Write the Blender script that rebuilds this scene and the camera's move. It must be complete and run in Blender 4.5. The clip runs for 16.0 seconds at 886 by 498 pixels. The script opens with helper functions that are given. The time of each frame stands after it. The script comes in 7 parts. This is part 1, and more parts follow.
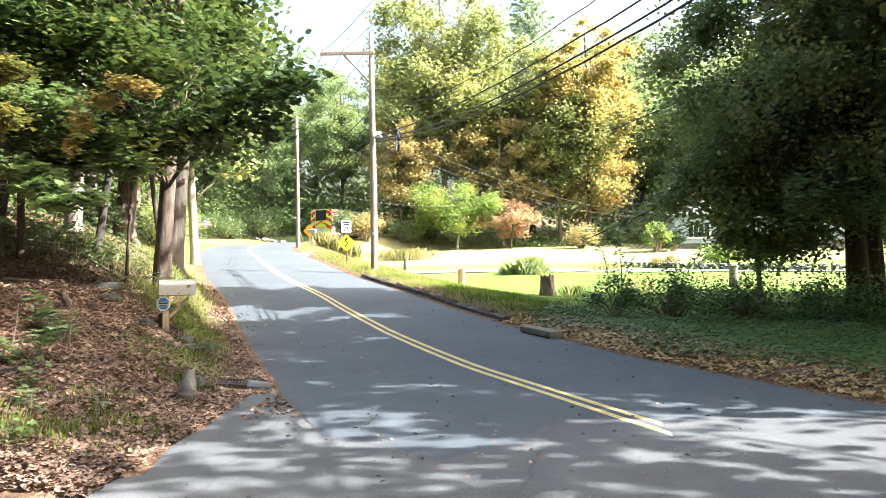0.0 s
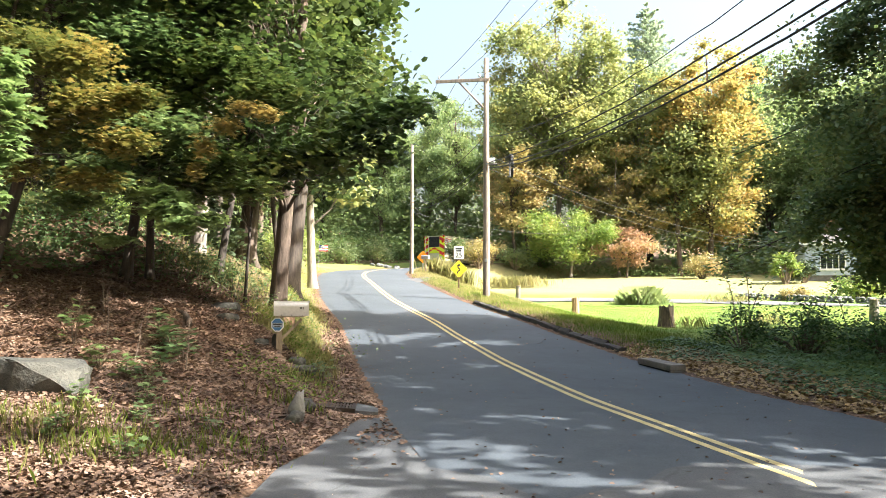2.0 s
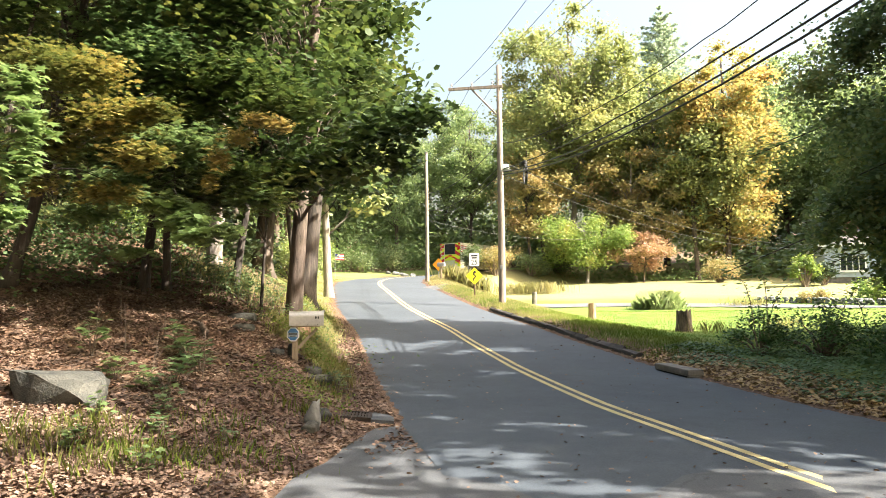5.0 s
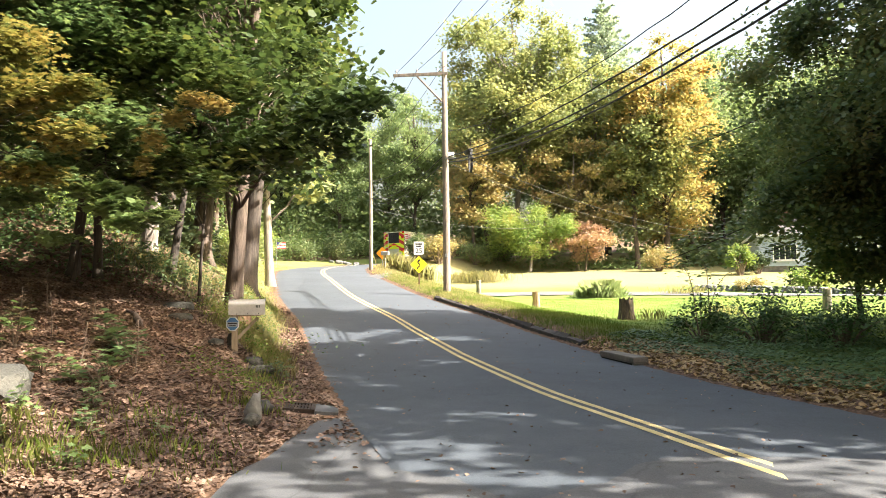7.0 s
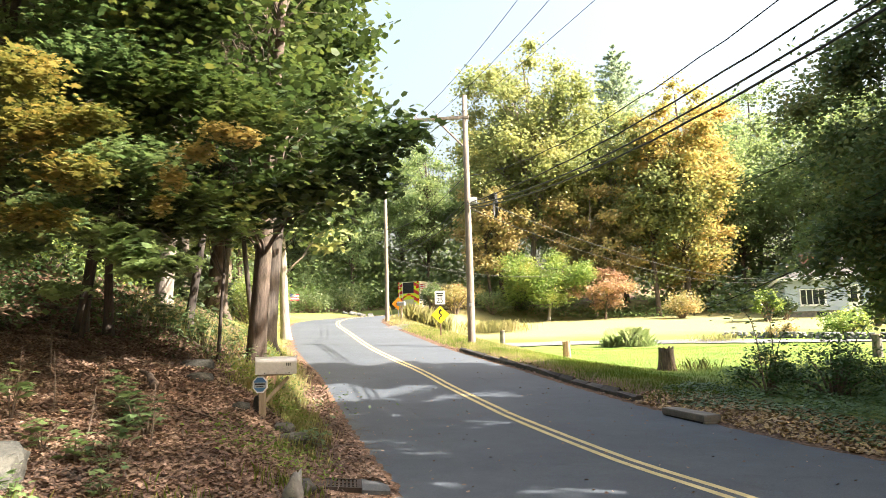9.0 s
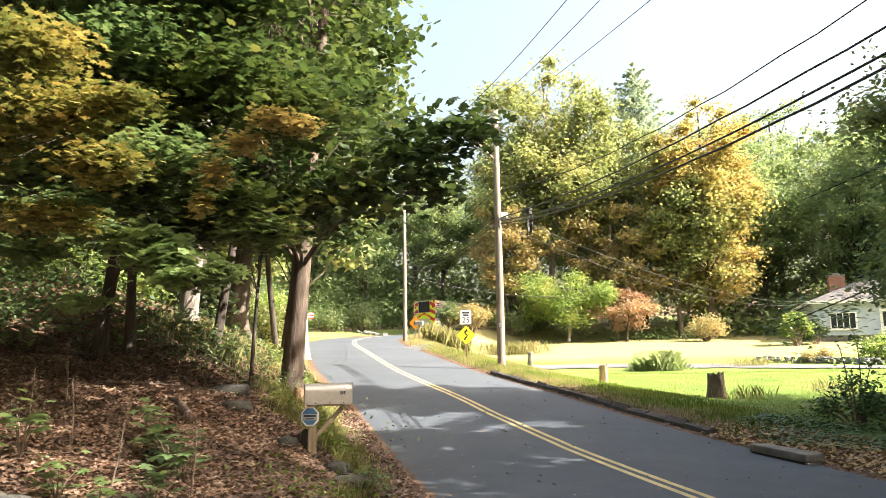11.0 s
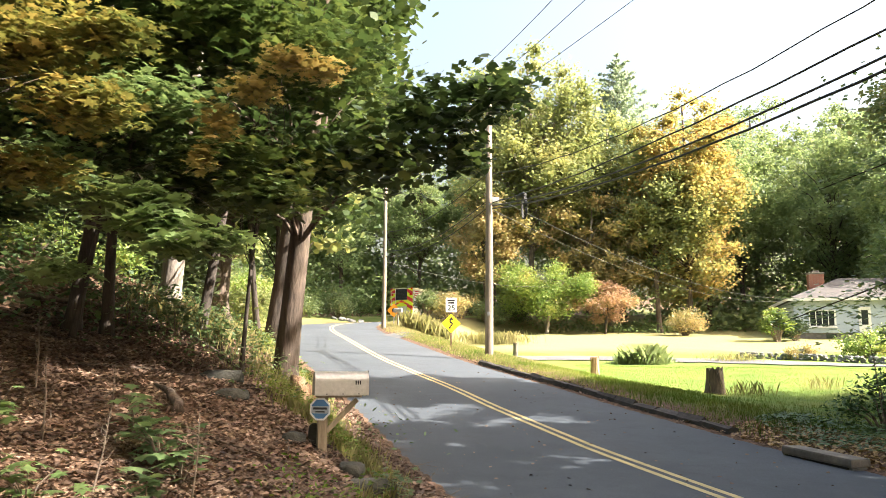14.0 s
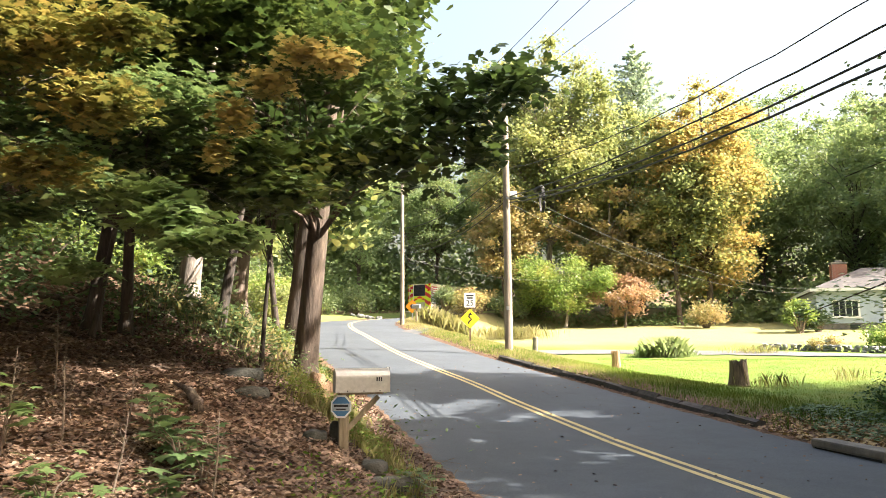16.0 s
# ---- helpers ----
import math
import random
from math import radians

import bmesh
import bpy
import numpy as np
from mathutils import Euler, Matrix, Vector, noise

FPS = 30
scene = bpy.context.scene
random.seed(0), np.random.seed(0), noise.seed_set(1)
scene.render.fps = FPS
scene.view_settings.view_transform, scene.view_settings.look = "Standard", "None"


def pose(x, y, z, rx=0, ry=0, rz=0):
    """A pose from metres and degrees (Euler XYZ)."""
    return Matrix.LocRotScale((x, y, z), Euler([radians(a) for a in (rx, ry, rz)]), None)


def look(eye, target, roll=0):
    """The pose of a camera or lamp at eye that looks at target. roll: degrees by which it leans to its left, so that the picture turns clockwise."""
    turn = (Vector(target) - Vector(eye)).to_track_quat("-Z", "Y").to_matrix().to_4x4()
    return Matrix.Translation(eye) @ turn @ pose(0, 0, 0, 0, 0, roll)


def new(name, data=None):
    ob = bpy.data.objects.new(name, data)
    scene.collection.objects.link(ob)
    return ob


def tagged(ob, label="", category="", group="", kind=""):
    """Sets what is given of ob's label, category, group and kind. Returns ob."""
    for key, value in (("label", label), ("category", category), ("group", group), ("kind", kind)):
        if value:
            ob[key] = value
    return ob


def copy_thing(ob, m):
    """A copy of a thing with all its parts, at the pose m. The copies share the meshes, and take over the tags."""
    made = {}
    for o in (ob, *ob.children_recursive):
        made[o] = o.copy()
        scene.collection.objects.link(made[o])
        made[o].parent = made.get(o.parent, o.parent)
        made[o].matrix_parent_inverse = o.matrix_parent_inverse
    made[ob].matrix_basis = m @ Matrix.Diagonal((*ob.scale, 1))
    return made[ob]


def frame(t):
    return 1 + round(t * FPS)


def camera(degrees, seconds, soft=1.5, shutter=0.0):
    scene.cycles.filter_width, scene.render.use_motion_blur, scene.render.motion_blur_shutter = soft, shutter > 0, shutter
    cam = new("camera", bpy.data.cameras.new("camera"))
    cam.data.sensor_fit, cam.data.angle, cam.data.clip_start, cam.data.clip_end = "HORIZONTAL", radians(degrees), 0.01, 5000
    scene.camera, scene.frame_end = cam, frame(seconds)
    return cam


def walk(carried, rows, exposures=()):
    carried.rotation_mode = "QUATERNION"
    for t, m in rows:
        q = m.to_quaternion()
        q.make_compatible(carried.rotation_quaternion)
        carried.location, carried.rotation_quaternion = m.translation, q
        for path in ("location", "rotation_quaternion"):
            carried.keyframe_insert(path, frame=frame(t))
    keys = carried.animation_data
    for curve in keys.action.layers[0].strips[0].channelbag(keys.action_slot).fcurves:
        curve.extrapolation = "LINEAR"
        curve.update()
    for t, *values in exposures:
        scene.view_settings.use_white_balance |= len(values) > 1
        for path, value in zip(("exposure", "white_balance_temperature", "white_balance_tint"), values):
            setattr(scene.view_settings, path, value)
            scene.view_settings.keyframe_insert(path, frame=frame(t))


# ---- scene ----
cam = camera(59.9, 16.0, soft=0.9)
PATH = [
    (0, (1.697, -0.146, 1.544), (1.667, 1.852, 1.61), -1.0),
    (0.5, (1.647, -0.036, 1.531), (1.522, 1.959, 1.588), -0.9),
    (1, (1.631, 0.028, 1.518), (1.428, 2.015, 1.607), -0.4),
    (1.5, (1.65, 0.173, 1.522), (1.375, 2.151, 1.643), 0.3),
    (2, (1.676, 0.189, 1.514), (1.356, 2.158, 1.654), 0.2),
    (2.5, (1.678, 0.186, 1.53), (1.331, 2.15, 1.679), 0.2),
    (3, (1.695, 0.187, 1.529), (1.327, 2.147, 1.682), -0.0),
    (5.5, (1.726, 0.189, 1.523), (1.377, 2.152, 1.683), -0.9),
    (6, (1.743, 0.197, 1.525), (1.425, 2.166, 1.674), -1.0),
    (6.5, (1.712, 0.259, 1.511), (1.439, 2.235, 1.649), -0.9),
    (7, (1.619, 0.465, 1.507), (1.403, 2.449, 1.636), -0.7),
    (7.5, (1.464, 0.774, 1.535), (1.283, 2.761, 1.676), -0.6),
    (8, (1.296, 1.129, 1.531), (1.114, 3.114, 1.701), -0.6),
    (8.5, (1.062, 1.485, 1.547), (0.854, 3.463, 1.761), -1.0),
    (9, (0.821, 1.793, 1.572), (0.587, 3.763, 1.831), -1.5),
    (11.5, (-0.49, 3.5, 1.689), (-0.743, 5.46, 2.002), -0.7),
    (12, (-0.654, 3.725, 1.674), (-0.9, 5.684, 1.992), -0.4),
    (12.5, (-0.781, 3.96, 1.685), (-1.011, 5.921, 2.007), -0.1),
    (13, (-0.954, 4.079, 1.7), (-1.162, 6.043, 2.015), 0.1),
    (13.5, (-1.04, 4.175, 1.694), (-1.23, 6.143, 1.995), 0.3),
    (14, (-1.078, 4.329, 1.68), (-1.256, 6.301, 1.962), 0.4),
    (14.5, (-1.1, 4.437, 1.671), (-1.277, 6.411, 1.939), 0.2),
    (15, (-1.123, 4.46, 1.676), (-1.308, 6.434, 1.938), -0.0),
    (15.5, (-1.126, 4.481, 1.677), (-1.327, 6.453, 1.942), -0.2),
    (16, (-1.126, 4.477, 1.677), (-1.348, 6.446, 1.948), -0.3),
]
walk(cam, [(t, look(eye, target, roll)) for t, eye, target, roll in PATH],
     exposures=((0, 2.68, 5700, 11), (0.5, 2.55, 5700, 11), (1.0, 2.39, 5780, 11), (2.0, 2.3, 5900, 11), (3.0, 2.28, 6050, 11), (5.5, 2.28, 6230, 12),
                (9.0, 2.3, 6280, 14), (12.0, 2.23, 6280, 14), (16.0, 2.25, 6280, 14)))

# ---------------------------------------------------------------- light
SUN_AZ, SUN_EL = 6.0, 40.0          # degrees: bearing of the sun from +x towards -y, and its height
world = bpy.data.worlds.new("sky_world")
scene.world = world
world.use_nodes = True
wn = world.node_tree.nodes
sky = wn.new("ShaderNodeTexSky")
sky.sky_type = "NISHITA"
sky.sun_disc = False
sky.sun_elevation = radians(SUN_EL)
sky.sun_rotation = radians(90 + SUN_AZ)
sky.air_density, sky.dust_density, sky.ozone_density = 1.7, 10.0, 0.2
wn["Background"].inputs["Strength"].default_value = 0.1
world.node_tree.links.new(sky.outputs[0], wn["Background"].inputs[0])

sun_dir = Vector((math.cos(radians(SUN_EL)) * math.cos(radians(SUN_AZ)),
                  -math.cos(radians(SUN_EL)) * math.sin(radians(SUN_AZ)), math.sin(radians(SUN_EL))))
sun_data = bpy.data.lights.new("sun", "SUN")
sun_data.energy, sun_data.angle, sun_data.color = 5.0, radians(0.53), (1.0, 0.92, 0.77)
sun = new("sun", sun_data)
sun.matrix_world = look(sun_dir * 120, (0, 0, 0))


# ---------------------------------------------------------------- materials
def mat(name):
    m = bpy.data.materials.new(name)
    m.use_nodes = True
    return m, m.node_tree.nodes, m.node_tree.links, m.node_tree.nodes["Principled BSDF"]


def ramp(nodes, stops):
    r = nodes.new("ShaderNodeValToRGB")
    while len(r.color_ramp.elements) < len(stops):
        r.color_ramp.elements.new(0.5)
    for e, (p, c) in zip(r.color_ramp.elements, stops):
        e.position, e.color = p, (*c, 1)
    return r


def noise_node(nodes, links, scale, detail=5.0, rough=0.6, coords="Object", stretch=None):
    tc = nodes.new("ShaderNodeTexCoord")
    n = nodes.new("ShaderNodeTexNoise")
    n.inputs["Scale"].default_value, n.inputs["Detail"].default_value, n.inputs["Roughness"].default_value = scale, detail, rough
    if stretch:
        mp = nodes.new("ShaderNodeMapping")
        mp.inputs["Scale"].default_value = stretch
        links.new(tc.outputs[coords], mp.inputs[0])
        links.new(mp.outputs[0], n.inputs["Vector"])
    else:
        links.new(tc.outputs[coords], n.inputs["Vector"])
    return n


def mix_rgb(nodes, links, fac, a, b, mode="MIX"):
    m = nodes.new("ShaderNodeMix")
    m.data_type, m.blend_type = "RGBA", mode
    for sock, v in ((m.inputs[0], fac), (m.inputs[6], a), (m.inputs[7], b)):
        if isinstance(v, bpy.types.NodeSocket):
            links.new(v, sock)
        elif isinstance(v, (int, float)):
            sock.default_value = v
        else:
            sock.default_value = (*v, 1)
    return m.outputs[2]


def bump(nodes, links, bsdf, height, strength=0.5, dist=0.02):
    b = nodes.new("ShaderNodeBump")
    b.inputs["Strength"].default_value, b.inputs["Distance"].default_value = strength, dist
    links.new(height, b.inputs["Height"])
    links.new(b.outputs[0], bsdf.inputs["Normal"])


def surface(name, dark, light, scale=6.0, rough=0.7, metal=0.0, relief=0.3, dist=0.01, stretch=None, fine=60.0):
    """A plain weathered surface: two scales of variation and fine relief."""
    m, n, l, b = mat(name)
    big = noise_node(n, l, scale, 4, 0.6, stretch=stretch)
    small = noise_node(n, l, fine, 3, 0.6, stretch=stretch)
    r = ramp(n, [(0.3, dark), (0.7, light)])
    l.new(big.outputs["Fac"], r.inputs[0])
    g = ramp(n, [(0.25, (0.75, 0.75, 0.75)), (0.75, (1.15, 1.15, 1.15))])
    l.new(small.outputs["Fac"], g.inputs[0])
    l.new(mix_rgb(n, l, 0.6, r.outputs[0], g.outputs[0], "MULTIPLY"), b.inputs["Base Color"])
    b.inputs["Roughness"].default_value, b.inputs["Metallic"].default_value = rough, metal
    bump(n, l, b, small.outputs["Fac"], relief, dist)
    return m


def leaf_mat(name, colours, translucent=0.4, patch=0.35, rough=0.5):
    """Leaves: each one takes its own tone, and whole boughs drift in hue."""
    m, n, l, b = mat(name)
    geo = n.new("ShaderNodeNewGeometry")
    big = noise_node(n, l, patch, 2, 0.5)
    add = n.new("ShaderNodeMath")
    add.operation = "MULTIPLY_ADD"
    l.new(geo.outputs["Random Per Island"], add.inputs[0])
    add.inputs[1].default_value = 0.45
    sub = n.new("ShaderNodeMath")
    sub.operation = "MULTIPLY_ADD"
    l.new(big.outputs["Fac"], sub.inputs[0])
    sub.inputs[1].default_value, sub.inputs[2].default_value = 1.5, -0.48
    l.new(sub.outputs[0], add.inputs[2])
    r = ramp(n, [(i / (len(colours) - 1), c) for i, c in enumerate(colours)])
    l.new(add.outputs[0], r.inputs[0])
    l.new(r.outputs[0], b.inputs["Base Color"])
    b.inputs["Roughness"].default_value = rough
    b.inputs["Specular IOR Level"].default_value = 0.5
    tr = n.new("ShaderNodeBsdfTranslucent")
    bright = mix_rgb(n, l, 1.0, r.outputs[0], (1.12, 1.12, 0.9), "MULTIPLY")
    l.new(bright, tr.inputs[0])
    mx = n.new("ShaderNodeMixShader")
    mx.inputs[0].default_value = translucent
    l.new(b.outputs[0], mx.inputs[1])
    l.new(tr.outputs[0], mx.inputs[2])
    l.new(mx.outputs[0], n["Material Output"].inputs[0])
    return m


def bark_mat(name, dark, light, scale=9.0):
    m, n, l, b = mat(name)
    furrow = noise_node(n, l, scale, 6, 0.7, stretch=(1, 1, 0.16))
    moss = noise_node(n, l, 1.1, 3, 0.6)
    r = ramp(n, [(0.3, dark), (0.68, light)])
    l.new(furrow.outputs["Fac"], r.inputs[0])
    g = ramp(n, [(0.5, (1, 1, 1)), (0.72, (0.72, 0.8, 0.6))])
    l.new(moss.outputs["Fac"], g.inputs[0])
    l.new(mix_rgb(n, l, 1.0, r.outputs[0], g.outputs[0], "MULTIPLY"), b.inputs["Base Color"])
    b.inputs["Roughness"].default_value = 0.9
    bump(n, l, b, furrow.outputs["Fac"], 0.9, 0.04)
    return m


def asphalt_mat(name, dark, light, cracks=0.5):
    m, n, l, b = mat(name)
    patch = noise_node(n, l, 0.35, 5, 0.6)
    wear = noise_node(n, l, 2.3, 5, 0.65)
    grain = noise_node(n, l, 46, 4, 0.75)
    r = ramp(n, [(0.3, dark), (0.7, light)])
    l.new(patch.outputs["Fac"], r.inputs[0])
    w = ramp(n, [(0.3, (0.86, 0.86, 0.87)), (0.7, (1.1, 1.1, 1.08))])
    l.new(wear.outputs["Fac"], w.inputs[0])
    g = ramp(n, [(0.32, (0.55, 0.55, 0.55)), (0.68, (1.4, 1.4, 1.4))])
    l.new(grain.outputs["Fac"], g.inputs[0])
    c = mix_rgb(n, l, 1.0, r.outputs[0], w.outputs[0], "MULTIPLY")
    c = mix_rgb(n, l, 0.7, c, g.outputs[0], "MULTIPLY")
    vo = n.new("ShaderNodeTexVoronoi")
    vo.feature = "DISTANCE_TO_EDGE"
    vo.inputs["Scale"].default_value = 0.32
    warp = noise_node(n, l, 1.5, 4, 0.6)
    tc = n.new("ShaderNodeTexCoord")
    l.new(mix_rgb(n, l, 0.35, tc.outputs["Object"], warp.outputs["Color"], "ADD"), vo.inputs["Vector"])
    cr = ramp(n, [(0.0, (1 - cracks,) * 3), (0.008, (1, 1, 1))])
    l.new(vo.outputs["Distance"], cr.inputs[0])
    l.new(mix_rgb(n, l, 1.0, c, cr.outputs[0], "MULTIPLY"), b.inputs["Base Color"])
    b.inputs["Roughness"].default_value = 0.85
    bump(n, l, b, grain.outputs["Fac"], 0.4, 0.006)
    return m


def ground_mat():
    """Leaf litter, lawn and bare verge, told apart by the sheet's own cover layers."""
    m, n, l, b = mat("ground_cover")
    big = noise_node(n, l, 0.5, 5, 0.6)
    mid = noise_node(n, l, 5.0, 5, 0.7)
    fine = noise_node(n, l, 38, 4, 0.7)
    vo = n.new("ShaderNodeTexVoronoi")
    vo.inputs["Scale"].default_value = 26
    tc = n.new("ShaderNodeTexCoord")
    l.new(tc.outputs["Object"], vo.inputs["Vector"])
    lit = ramp(n, [(0.0, (0.045, 0.03, 0.02)), (0.35, (0.11, 0.068, 0.044)), (0.65, (0.17, 0.11, 0.073)), (1.0, (0.27, 0.18, 0.125))])
    l.new(vo.outputs["Color"], lit.inputs[0])
    sh = ramp(n, [(0.3, (0.55, 0.5, 0.45)), (0.7, (1.15, 1.12, 1.1))])
    l.new(mid.outputs["Fac"], sh.inputs[0])
    litter = mix_rgb(n, l, 1.0, lit.outputs[0], sh.outputs[0], "MULTIPLY")
    gr = ramp(n, [(0.3, (0.085, 0.14, 0.03)), (0.5, (0.13, 0.2, 0.04)), (0.75, (0.22, 0.24, 0.075))])
    l.new(big.outputs["Fac"], gr.inputs[0])
    fg = ramp(n, [(0.3, (0.6, 0.65, 0.5)), (0.7, (1.25, 1.2, 1.1))])
    l.new(fine.outputs["Fac"], fg.inputs[0])
    lawn = mix_rgb(n, l, 1.0, gr.outputs[0], fg.outputs[0], "MULTIPLY")
    dry = mix_rgb(n, l, mid.outputs["Fac"], (0.26, 0.25, 0.085), (0.32, 0.28, 0.14))
    a1 = n.new("ShaderNodeAttribute")
    a1.attribute_name = "lawn"
    a2 = n.new("ShaderNodeAttribute")
    a2.attribute_name = "dry"
    c = mix_rgb(n, l, a2.outputs["Fac"], lawn, dry)
    c = mix_rgb(n, l, a1.outputs["Fac"], litter, c)
    l.new(c, b.inputs["Base Color"])
    b.inputs["Roughness"].default_value = 0.95
    b.inputs["Specular IOR Level"].default_value = 0.2
    bump(n, l, b, mid.outputs["Fac"], 0.6, 0.06)
    return m


